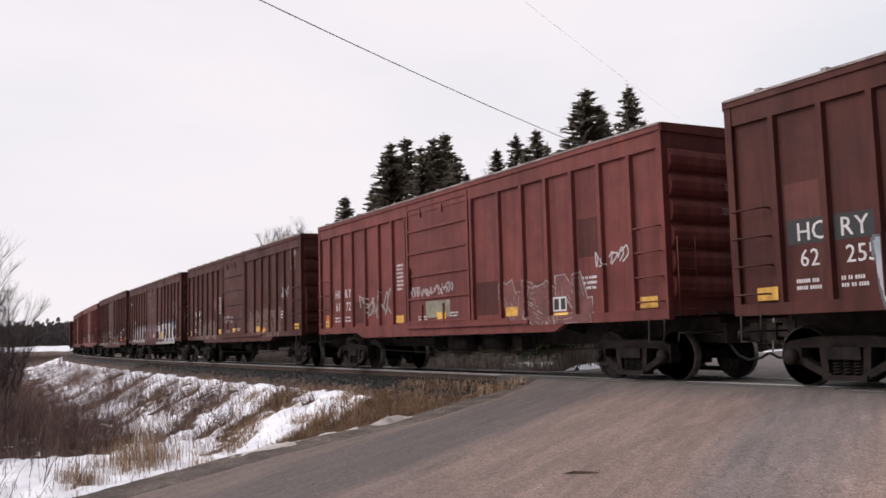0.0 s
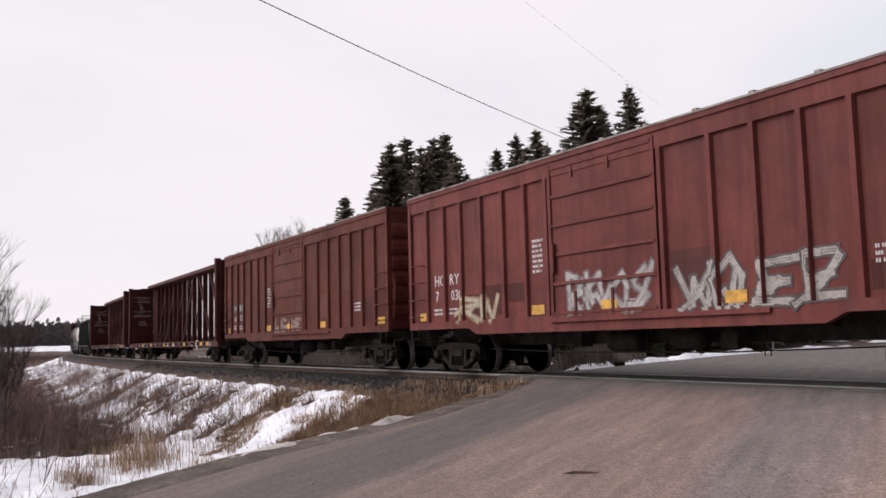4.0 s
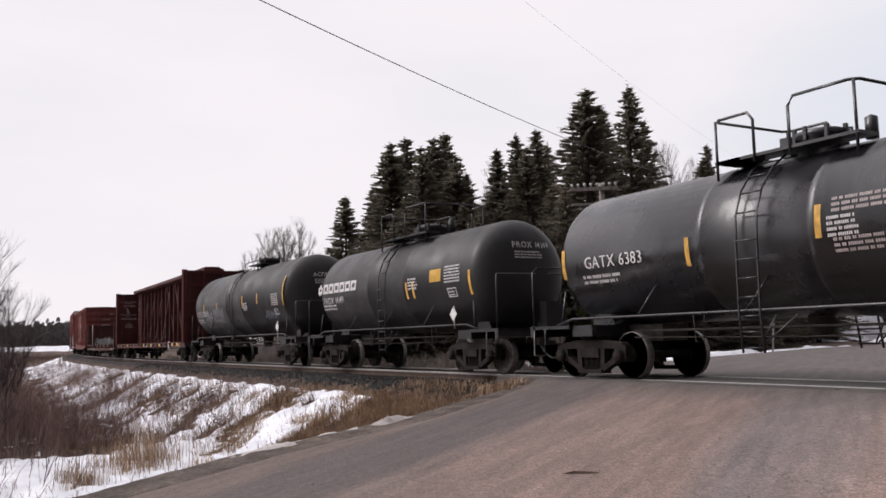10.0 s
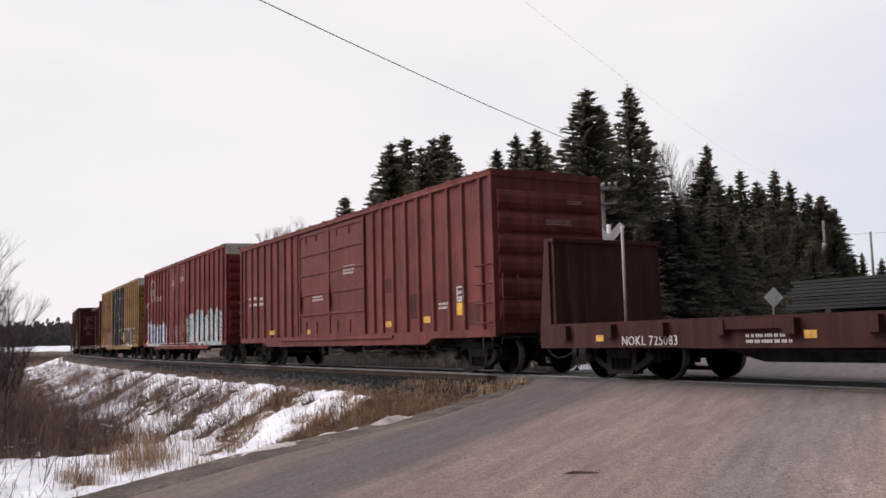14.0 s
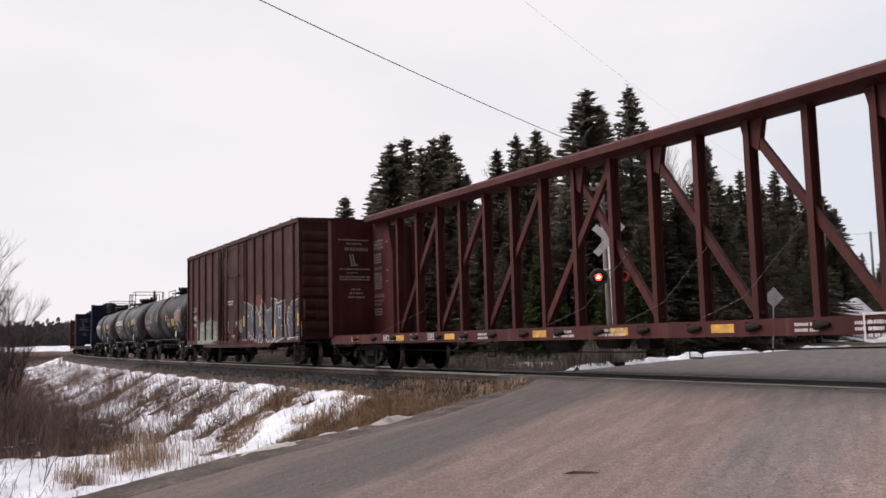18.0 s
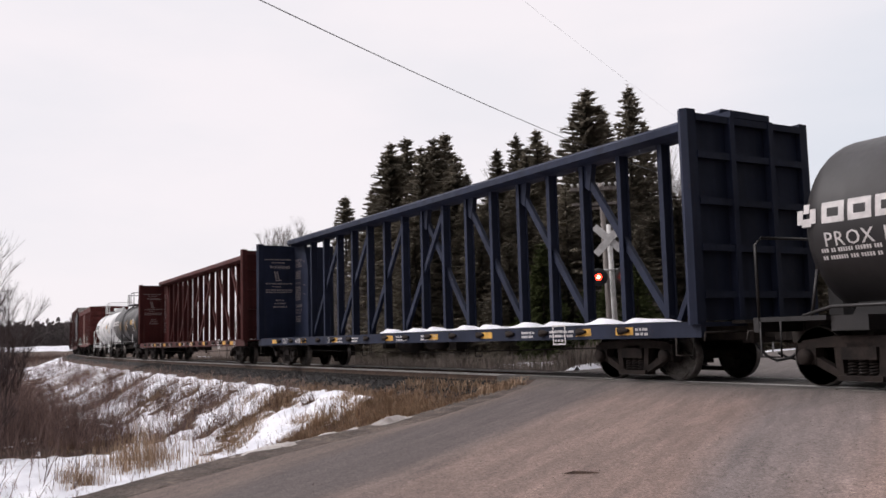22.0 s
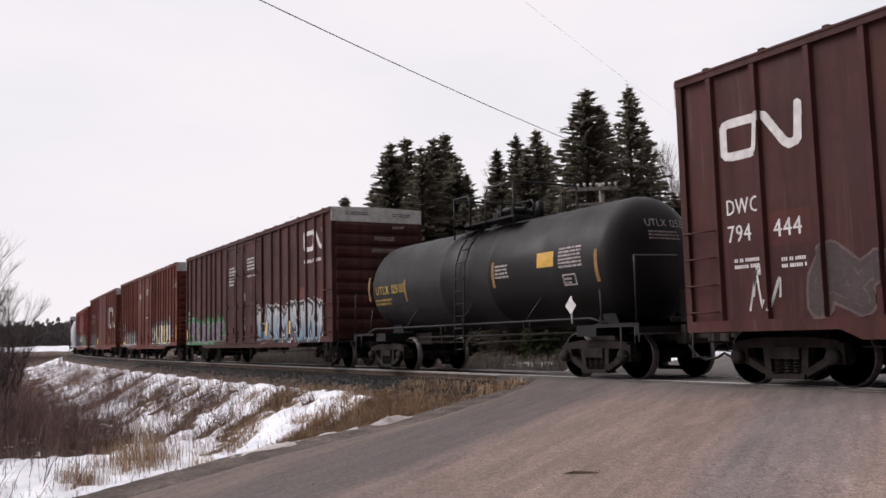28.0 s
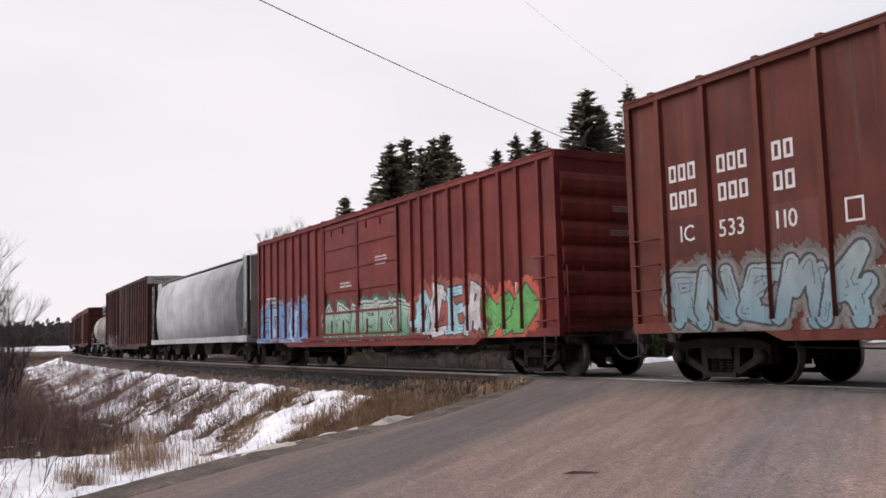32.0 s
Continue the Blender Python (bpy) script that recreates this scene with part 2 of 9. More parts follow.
GRAVEL = surface("ballast_gravel", (0.008, 0.007, 0.007), (0.024, 0.020, 0.019), 7, 0.95, 0, 1.0, 0.05, fine=0.5)
STONE = surface("ballast_stone", (0.011, 0.010, 0.009), (0.034, 0.030, 0.028), 3, 0.9, 0, 0.4, 0.01, island=0.45)
ROAD_GRIT = surface("road_grit", (0.062, 0.053, 0.046), (0.161, 0.136, 0.118), 3, 0.9, 0, 0.4, 0.01, island=0.35)
EARTH = surface("dead_grass_ground", (0.039, 0.023, 0.018), (0.115, 0.073, 0.051), 1.4, 1.0, 0, 0.9, 0.06, fine=0.4)
DRY = surface("dry_grass", (0.245, 0.166, 0.112), (0.440, 0.318, 0.222), 1.2, 1.0, 0, 0, island=0.35, gloss=0.1)
STEM = surface("brush_stems", (0.118, 0.080, 0.071), (0.262, 0.182, 0.162), 0.8, 1.0, 0, 0, island=0.5, gloss=0.1)
REED = surface("dead_reeds", (0.125, 0.104, 0.090), (0.235, 0.205, 0.180), 0.8, 1.0, 0, 0, island=0.4, gloss=0.1)
TWIG = surface("shrub_twigs", (0.054, 0.038, 0.038), (0.099, 0.077, 0.074), 0.8, 1.0, 0, 0, island=0.3, gloss=0.1)
BARK = surface("tree_bark", (0.035, 0.028, 0.023), (0.10, 0.085, 0.072), 6, 1.0, 0, 0.8, 0.02, stretch=(1, 1, 0.2))
BIRCH = surface("bare_twigs", (0.15, 0.13, 0.12), (0.28, 0.25, 0.24), 3, 1.0, 0, 0, island=0.2)
NEEDLE = leafy(surface("spruce_needles", (0.150, 0.132, 0.106), (0.270, 0.244, 0.196), 0.6, 1.0, 0, 0, island=0.22, gloss=0.05, obj_random=0.25), 0.5)
# the haze of distance is put into this grey-brown colour
FAR_WOOD = surface("distant_woods", (0.10, 0.09, 0.09), (0.17, 0.152, 0.15), 0.05, 1.0, 0, 0, island=0.3, gloss=0.1)
NEEDLE_Y = leafy(surface("young_spruce_needles", (0.060, 0.074, 0.034), (0.118, 0.134, 0.060), 0.8, 1.0, 0, 0, island=0.3, gloss=0.05), 0.35)
for leafy in (NEEDLE, NEEDLE_Y):
    # light passes through the sprays
    nn, nl = leafy.node_tree.nodes, leafy.node_tree.links
    bs, out = nn["Principled BSDF"], nn["Material Output"]
    tr, mx = nn.new("ShaderNodeBsdfTranslucent"), nn.new("ShaderNodeMixShader")
    nl.new(bs.inputs["Base Color"].links[0].from_socket, tr.inputs["Color"])
    mx.inputs[0].default_value = 0.4
    nl.new(bs.outputs[0], mx.inputs[1])
    nl.new(tr.outputs[0], mx.inputs[2])
    nl.new(mx.outputs[0], out.inputs["Surface"])
POLE_WOOD = surface("weathered_pole", (0.15, 0.13, 0.12), (0.30, 0.27, 0.25), 3, 0.95, 0, 0.5, 0.01, stretch=(4, 4, 0.3))
SIGN_WHITE = plain("sign_white", (0.62, 0.61, 0.60), 0.6)
LENS_RED = glowing("lit_red_lens", (1.0, 0.03, 0.015), 9.0)
LENS_HOT = glowing("lit_lens_core", (1.0, 0.62, 0.36), 6.0)
LENS_DARK = plain("unlit_red_lens", (0.09, 0.008, 0.008), 0.25)
WIRE = plain("wire", (0.10, 0.10, 0.105), 0.5, 0.3)


def snow_material(name, low, high, dirt_lo, dirt_hi):
    m, n, l, b = shader(name)
    t = noise_node(n, l, 1.1, (1, 1, 1), 8)
    col = ramp_node(n, l, t.outputs["Fac"], 0.30, 0.62, low, high)
    d = noise_node(n, l, 4.5, (1, 1, 1), 10, rough=0.7)
    dirt = ramp_node(n, l, d.outputs["Fac"], dirt_lo, dirt_hi, (0, 0, 0), (0.6,) * 3)
    col = mix_node(n, l, dirt, col, (0.20, 0.155, 0.13))
    l.new(col, b.inputs["Base Color"])
    b.inputs["Roughness"].default_value = 0.8
    bump_node(n, l, b, d.outputs["Fac"], 0.6, 0.06)
    return m


def road_material():
    """Asphalt under sand: bands that follow the lanes, streaked along the road, with scattered grit."""
    m, n, l, b = shader("sanded_road")
    tc, turn = n.new("ShaderNodeTexCoord"), n.new("ShaderNodeMapping")
    turn.inputs["Rotation"].default_value = (0, 0, radians(-33.5))
    turn.inputs["Location"].default_value = (13.9, 0, 0)
    l.new(tc.outputs["Object"], turn.inputs["Vector"])

    def streaks(scale, stretch, detail):
        mp, t = n.new("ShaderNodeMapping"), n.new("ShaderNodeTexNoise")
        mp.inputs["Scale"].default_value = stretch
        t.inputs["Scale"].default_value, t.inputs["Detail"].default_value = scale, detail
        l.new(turn.outputs["Vector"], mp.inputs["Vector"])
        l.new(mp.outputs["Vector"], t.inputs["Vector"])
        return t.outputs["Fac"]

    sep, wob, sc = n.new("ShaderNodeSeparateXYZ"), n.new("ShaderNodeMath"), n.new("ShaderNodeMath")
    l.new(turn.outputs["Vector"], sep.inputs[0])
    wob.operation, sc.operation = "MULTIPLY_ADD", "MULTIPLY"
    l.new(streaks(1.0, (1, 0.16, 1), 5), wob.inputs[0])
    wob.inputs[1].default_value = 1.7
    l.new(sep.outputs["X"], wob.inputs[2])
    l.new(wob.outputs[0], sc.inputs[0])
    sc.inputs[1].default_value = 0.1
    ramp = n.new("ShaderNodeValToRGB")
    cr = ramp.color_ramp
    stops = ((0.06, (0.108, 0.075, 0.064)), (0.15, (0.126, 0.092, 0.078)), (0.205, (0.085, 0.067, 0.064)), (0.30, (0.096, 0.075, 0.070)), (0.37, (0.189, 0.134, 0.113)),
             (0.60, (0.210, 0.147, 0.124)), (0.665, (0.173, 0.142, 0.135)), (0.72, (0.185, 0.147, 0.136)), (0.78, (0.280, 0.199, 0.170)), (0.95, (0.239, 0.175, 0.153)))
    cr.elements[0].position, cr.elements[0].color = stops[0][0], rgba(stops[0][1])
    cr.elements[1].position, cr.elements[1].color = stops[-1][0], rgba(stops[-1][1])
    for pos, c in stops[1:-1]:
        e = cr.elements.new(pos)
        e.color = rgba(c)
    l.new(sc.outputs[0], ramp.inputs["Fac"])
    col = ramp.outputs["Color"]
    # bare grey asphalt close to the rails, where the sand is swept off
    flat, apron = n.new("ShaderNodeSeparateXYZ"), n.new("ShaderNodeMapRange")
    l.new(tc.outputs["Object"], flat.inputs[0])
    l.new(flat.outputs["Y"], apron.inputs["Value"])
    apron.inputs["From Min"].default_value, apron.inputs["From Max"].default_value = -3.6, -1.2
    col = mix_node(n, l, apron.outputs["Result"], col, (0.112, 0.094, 0.086))
    v = ramp_node(n, l, streaks(2.6, (1, 0.22, 1), 7), 0.30, 0.72, (0.86,) * 3, (1.12,) * 3)
    col = mix_node(n, l, 1.0, col, v, "MULTIPLY")
    v = ramp_node(n, l, streaks(9.0, (1, 0.12, 1), 5), 0.35, 0.68, (0.92,) * 3, (1.08,) * 3)
    col = mix_node(n, l, 1.0, col, v, "MULTIPLY")
    v = ramp_node(n, l, streaks(5.5, (1, 0.05, 1), 3), 0.40, 0.62, (0.87,) * 3, (1.10,) * 3)
    col = mix_node(n, l, 1.0, col, v, "MULTIPLY")
    clump = noise_node(n, l, 13, (1, 1, 1), 6, rough=0.75)
    v = ramp_node(n, l, clump.outputs["Fac"], 0.34, 0.66, (0.76, 0.74, 0.73), (1.20, 1.21, 1.22))
    col = mix_node(n, l, 1.0, col, v, "MULTIPLY")
    grit = noise_node(n, l, 42, (1, 1, 1), 4)
    g = ramp_node(n, l, grit.outputs["Fac"], 0.30, 0.70, (0.50,) * 3, (1.50,) * 3)
    col = mix_node(n, l, 1.0, col, g, "MULTIPLY")
    speck = noise_node(n, l, 95, (1, 1, 1), 2)
    g = ramp_node(n, l, speck.outputs["Fac"], 0.62, 0.70, (1, 1, 1), (0.42,) * 3)
    col = mix_node(n, l, 1.0, col, g, "MULTIPLY")
    pebble = noise_node(n, l, 30, (1, 1, 1), 3)
    g = ramp_node(n, l, pebble.outputs["Fac"], 0.66, 0.71, (1, 1, 1), (0.45,) * 3)
    col = mix_node(n, l, 1.0, col, g, "MULTIPLY")
    g = ramp_node(n, l, pebble.outputs["Fac"], 0.29, 0.34, (1.35,) * 3, (1, 1, 1))
    col = mix_node(n, l, 1.0, col, g, "MULTIPLY")
    l.new(col, b.inputs["Base Color"])
    b.inputs["Roughness"].default_value = 0.85
    bump_node(n, l, b, grit.outputs["Fac"], 0.6, 0.012)
    return m


SNOW = snow_material("old_snow", (0.60, 0.61, 0.66), (0.85, 0.855, 0.90), 0.64, 0.76)
CRUST = snow_material("dirty_snow_crust", (0.22, 0.185, 0.165), (0.50, 0.465, 0.445), 0.48, 0.66)
ROADWAY = road_material()


# ---- mesh kit ----
class Kit:
    """Collects vertices and faces of one mesh."""

    def __init__(self):
        self.v, self.f, self.smooth, self.slot, self.cur = [], [], [], [], 0

    def face_add(self, idx, smooth=False):
        self.f.append(idx)
        self.smooth.append(smooth)
        self.slot.append(self.cur)

    def box(self, x0, x1, y0, y1, z0, z1):
        o = len(self.v)
        self.v += [(x0, y0, z0), (x1, y0, z0), (x1, y1, z0), (x0, y1, z0), (x0, y0, z1), (x1, y0, z1), (x1, y1, z1), (x0, y1, z1)]
        for q in ((0, 3, 2, 1), (4, 5, 6, 7), (0, 1, 5, 4), (1, 2, 6, 5), (2, 3, 7, 6), (3, 0, 4, 7)):
            self.face_add(tuple(o + i for i in q))
        return self

    def prism(self, outline, axis, a, b, smooth=False):
        """Outline (2D, counter-clockwise) pushed from a to b along an axis: 'x' takes (y, z), 'y' takes (x, z), 'z' takes (x, y)."""
        o, n = len(self.v), len(outline)
        for d in (a, b):
            for p, q in outline:
                self.v.append({"x": (d, p, q), "y": (p, d, q), "z": (p, q, d)}[axis])
        for i in range(n):
            j = (i + 1) % n
            self.face_add((o + i, o + j, o + n + j, o + n + i), smooth)
        self.face_add(tuple(o + i for i in range(n))[::-1])
        self.face_add(tuple(o + n + i for i in range(n)))
        return self

    def tube(self, pts, r, n=6, r_end=None, smooth=True):
        pts = [Vector(p) for p in pts]
        o = len(self.v)
        last = len(pts) - 1
        for i, p in enumerate(pts):
            d = (pts[min(i + 1, last)] - pts[max(i - 1, 0)])
            if d.length < 1e-9:
                d = Vector((0, 0, 1))
            d.normalize()
            a = d.cross(Vector((0, 0, 1)) if abs(d.z) < 0.95 else Vector((1, 0, 0))).normalized()
            b = d.cross(a)
            rr = r if r_end is None else r + (r_end - r) * i / last
            for k in range(n):
                w = 2 * math.pi * k / n
                self.v.append(tuple(p + a * (rr * math.cos(w)) + b * (rr * math.sin(w))))
        for i in range(last):
            for k in range(n):
                j = (k + 1) % n
                self.face_add((o + i * n + k, o + i * n + j, o + (i + 1) * n + j, o + (i + 1) * n + k), smooth)
        self.face_add(tuple(o + k for k in range(n))[::-1])
        self.face_add(tuple(o + last * n + k for k in range(n)))
        return self

    def lathe(self, profile, axis="y", n=24, centre=(0, 0, 0), smooth=True):
        """Profile of (along, radius) turned round an axis."""
        o, m = len(self.v), len(profile)
        for s, r in profile:
            for k in range(n):
                w = 2 * math.pi * k / n
                c, d = r * math.cos(w), r * math.sin(w)
                p = {"x": (s, c, d), "y": (d, s, c), "z": (c, d, s)}[axis]
                self.v.append((p[0] + centre[0], p[1] + centre[1], p[2] + centre[2]))
        for i in range(m - 1):
            for k in range(n):
                j = (k + 1) % n
                self.face_add((o + i * n + k, o + i * n + j, o + (i + 1) * n + j, o + (i + 1) * n + k), smooth)
        if profile[0][1] > 1e-6:
            self.face_add(tuple(o + k for k in range(n))[::-1])
        if profile[-1][1] > 1e-6:
            self.face_add(tuple(o + (m - 1) * n + k for k in range(n)))
        return self

    def quad(self, a, b, c, d):
        o = len(self.v)
        self.v += [a, b, c, d]
        self.face_add((o, o + 1, o + 2, o + 3))
        return self

    def mesh(self, name, material):
        me = bpy.data.meshes.new(name)
        me.from_pydata(self.v, [], self.f)
        me.polygons.foreach_set("use_smooth", self.smooth)
        for m in material if isinstance(material, tuple) else (material,):
            me.materials.append(m)
        if isinstance(material, tuple):
            me.polygons.foreach_set("material_index", self.slot)
        me.update()
        return me


# marks made of many strokes too small to pick apart
TINY = {"lettering", "end_lettering", "warning_lettering", "sill_lettering", "graffiti_detail", "graffiti_tag", "graffiti_shadow", "graffiti_outer_line", "graffiti_outline", "graffiti_cloud", "company_name"}


def part(name, kit, material, parent, label="", at=None):
    me = kit if isinstance(kit, bpy.types.Mesh) else kit.mesh(name, material)
    ob = new(name, me)
    ob.parent = parent
    if at:
        ob.location = at
    return tagged(ob, label, kind="stuff" if name in TINY else "")


def thing(name, label, category, group="", kit=None, material=None, kind=""):
    ob = new(name, kit.mesh(name, material) if kit else None)
    return tagged(ob, label, category, group, kind)

# ---- ground, road and railway ----
EDGE_Y = (-60, -30, -11.15, -8.8, -6.0, -3.2, 2.0, 7.0, 20.0, 34.0, 55.0, 90.0, 160.0, 400.0)
EDGE_X = (13, 0.0, -9.5, -10.9, -12.1, -14.0, -18.6, -21.9, -30.0, -35.5, -38.0, -34.0, -18.0, 40.0)


def road_left(y):
    return float(np.interp(y, EDGE_Y, EDGE_X))


def road_width(y):
    return float(np.interp(y, (-12, -3, 3, 12), (10.2, 11.5, 11.5, 9.6)))


def road_z(y):
    if y < -1.5:
        return max(-0.03 - 0.062 * (-1.5 - y), -0.78)
    return -0.03 if y < 2.0 else max(-0.03 - 0.012 * (y - 2.0), -0.25)


BED_D = (-60, -16, -8.5, -6.2, -2.75, -1.75, 1.75, 2.75, 4.6, 7.0, 14, 60)
BED_Z = (-1.7, -1.95, -2.05, -1.85, -0.55, -0.2, -0.2, -0.55, -1.0, -1.1, -0.6, -0.3)


def ground_z(x, y):
    s, d = rail_coords(x, y)
    far = math.hypot(x, y)
    z = float(np.interp(d, BED_D, BED_Z))
    if abs(d) > 2.75 and far < 220:
        z += (0.16 * noise.noise((x * 0.35, y * 0.35, 0)) + 0.05 * noise.noise((x * 1.3, y * 1.3, 3))) * min(1.0, (abs(d) - 2.75) / 2)
    left = road_left(y)
    out = max((left - x) * 0.85, (x - left - road_width(y)) * 0.85)
    side = road_z(y) - 0.035 - max(0.0, out - float(np.interp(y, (-9.5, -6.5), (0.62, 0.5)))) * 0.45
    if out < 0:
        return road_z(y) - 0.09
    return max(z, side)


def graded(a, b, core0, core1, fine, growth=1.16):
    """Grid lines: fine between core0 and core1, widening outwards to a and b."""
    mid = list(np.arange(core0, core1 + fine / 2, fine))
    lo, hi, step = [], [], fine
    x = core0
    while x > a:
        step *= growth
        x -= step
        lo.append(max(x, a))
    x, step = core1, fine
    while x < b:
        step *= growth
        x += step
        hi.append(min(x, b))
    return lo[::-1] + mid + hi


def sheet(name, xs, ys, height, material, keep=None):
    k = Kit()
    n = len(ys)
    for x in xs:
        for y in ys:
            k.v.append(height(x, y))
    for i in range(len(xs) - 1):
        for j in range(n - 1):
            q = (i * n + j, (i + 1) * n + j, (i + 1) * n + j + 1, i * n + j + 1)
            if keep is None or keep(k.v[q[0]], k.v[q[2]]):
                k.face_add(q, True)
    ob = new(name, k.mesh(name, material))
    return ob


tagged(sheet("ground", graded(-2400, 2400, -48, 6, 0.45), graded(-2400, 2400, -17, 14, 0.4),
             lambda x, y: (x, y, ground_z(x, y)), EARTH),
       "brown winter ground with matted dead grass", "ground", kind="structure")


def road_point(w, y):
    left = road_left(y)
    ragged = 0.28 * noise.noise((0, y * 0.7, 5)) if w <= 0.001 else 0
    crown = 0.05 * (1 - (2 * w - 1) ** 2)
    rut = 0.012 * noise.noise((w * 9, y * 0.15, 1))
    edge = -0.05 if w < 0.001 or w > 0.999 else 0
    lift = 0 if abs(y) < 1.3 else crown + rut + edge
    return (left + ragged + w * road_width(y), y, road_z(y) + lift * min(1.0, max(0.0, (abs(y) - 1.3) / 4)))


tagged(sheet("road", list(np.linspace(0, 1, 49)), graded(-60, 400, -13, 24, 0.25), road_point, ROADWAY),
       "sand-strewn worn asphalt road over the crossing", "road", kind="structure")

MUD = surface("shoulder_mud", (0.042, 0.031, 0.025), (0.125, 0.094, 0.078), 1.6, 0.95, 0, 1.0, 0.05, detail=9, fine=0.55)


def shoulder_point(u, y):
    x = road_left(y) + 0.25 - 1.15 * u * float(np.interp(y, (-9.0, -4.0), (1.0, 0.55))) + 0.12 * noise.noise((0, y * 0.9, 8 + u))
    low = 0.05 if u > 0.95 or u < 0.05 else 0.0
    base = ground_z(x, y) if x < road_left(y) else road_z(y) - 0.035
    return (x, y, base + 0.022 - low + 0.02 * noise.noise((x * 3.0, y * 3.0, 2)))


tagged(sheet("road_shoulder", list(np.linspace(0, 1, 12)), list(np.arange(-16, -2.2, 0.1)), shoulder_point, MUD),
       "muddy brown verge along the road edge", "verge", kind="structure")

# ballast bed, swept along the line
BALLAST = ((-3.05, -0.70), (-2.3, -0.40), (-1.85, -0.21), (-1.4, -0.18), (-0.7, -0.20), (0, -0.21), (0.7, -0.20), (1.4, -0.18), (1.85, -0.21), (2.3, -0.40), (3.05, -0.70))


def along(s, d, z):
    x, y, a = rail_at(s)
    return (x - d * math.sin(a), y + d * math.cos(a), z)


def ballast_point(s, i):
    d, z = BALLAST[i]
    if s < 45:
        d += 0.10 * noise.noise((s * 1.3, i, 0))
        z += 0.035 * noise.noise((s * 2.1, i * 3.1, 2))
    return along(s, d, z)


tagged(sheet("ballast", graded(-800, 640, -46, 4, 0.22, 1.07), range(11), ballast_point, GRAVEL),
       "dark crushed-stone ballast under the track", "ballast", kind="structure")

track = tagged(new("railway_track"), "single railway track with worn steel rails", "railway track", kind="structure")
RAIL_SECTION = ((-0.07, -0.17), (0.07, -0.17), (0.07, -0.155), (0.012, -0.14), (0.012, -0.045), (-0.012, -0.045), (-0.012, -0.14), (-0.07, -0.155))
HEAD_SECTION = ((-0.036, -0.045), (0.036, -0.045), (0.037, -0.008), (0.028, 0.0), (-0.028, 0.0), (-0.037, -0.008))


def swept(section, offset, stations):
    k, n = Kit(), len(section)
    for s in stations:
        for p, z in section:
            k.v.append(along(s, offset + p, z))
    for i in range(len(stations) - 1):
        for j in range(n):
            q = (j + 1) % n
            k.face_add((i * n + j, (i + 1) * n + j, (i + 1) * n + q, i * n + q))
    return k


STATIONS = list(np.arange(-800, -40, 5.0)) + list(np.arange(-40, 12, 2.0)) + [20, 60, 200, 400, 640]
for side in (-0.755, 0.755):
    rail = part("rail", swept(RAIL_SECTION, side, STATIONS), RAIL_SIDE, track, "rusty rail web")
    part("rail_head", swept(HEAD_SECTION, side, STATIONS), RAIL_TOP, rail, "polished running surface")
tie_mesh = Kit().prism(((-0.11, -0.19), (0.11, -0.19), (0.115, -0.03), (0.10, -0.005), (-0.10, -0.005), (-0.115, -0.03)), "y", -1.3, 1.3).mesh("tie", TIE_WOOD)
for i in range(150):
    s = -98 + i * 0.56
    if -18.2 < s < -2.0:
        continue
    x, y, a = rail_at(s)
    tie = part("tie", tie_mesh, TIE_WOOD, track, at=(x, y, -0.165 + 0.01 * math.sin(i * 7.3)))
    tie.rotation_euler = (0, 0, a + 0.01 * math.sin(i * 3.7))

PANEL = surface("crossing_timber", (0.05, 0.045, 0.043), (0.13, 0.118, 0.108), 2.0, 0.9, 0, 0.5, 0.02, stretch=(0.4, 5, 5), obj_random=0.25)
crossing = tagged(new("crossing_deck"), "worn dark planks between the rails on the crossing", "crossing deck", kind="structure")
for j, (d0, d1) in enumerate(((-0.63, -0.33), (-0.31, -0.01), (0.01, 0.31), (0.33, 0.63), (-1.10, -0.81), (0.81, 1.10))):
    for i in range(4):
        x0 = -17.6 + i * 3.0
        part("plank", Kit().prism(((d0, -0.15), (d1, -0.15), (d1, -0.022), (d1 - 0.015, -0.010), (d0 + 0.015, -0.010), (d0, -0.022)), "x", x0, x0 + 2.97), PANEL, crossing)

# loose stones on the ballast shoulder
rng = random.Random(5)
k = Kit()
for i in range(5200):
    s = -13.5 - 42 * rng.random() ** 1.5
    d = -1.0 - 1.95 * rng.random()
    x, y, z = along(s, d, float(np.interp(d, (-2.85, -1.85, -1.4), (-0.62, -0.21, -0.18))) + 0.012)
    if x > road_left(y) - 0.2:
        continue
    r = rng.uniform(0.018, 0.05)
    o = len(k.v)
    for px, py, pz in ((1, 0, 0), (-1, 0, 0), (0, 1, 0), (0, -1, 0), (0, 0, 0.8), (0, 0, -0.8)):
        k.v.append((x + px * r * rng.uniform(0.6, 1.3), y + py * r * rng.uniform(0.6, 1.3), z + pz * r * rng.uniform(0.6, 1.2)))
    for q in ((0, 2, 4), (2, 1, 4), (1, 3, 4), (3, 0, 4), (2, 0, 5), (1, 2, 5), (3, 1, 5), (0, 3, 5)):
        k.face_add(tuple(o + i for i in q))
tagged(new("ballast_stones", k.mesh("ballast_stones", STONE)), "loose grey ballast stones on the shoulder", "stones", kind="stuff")


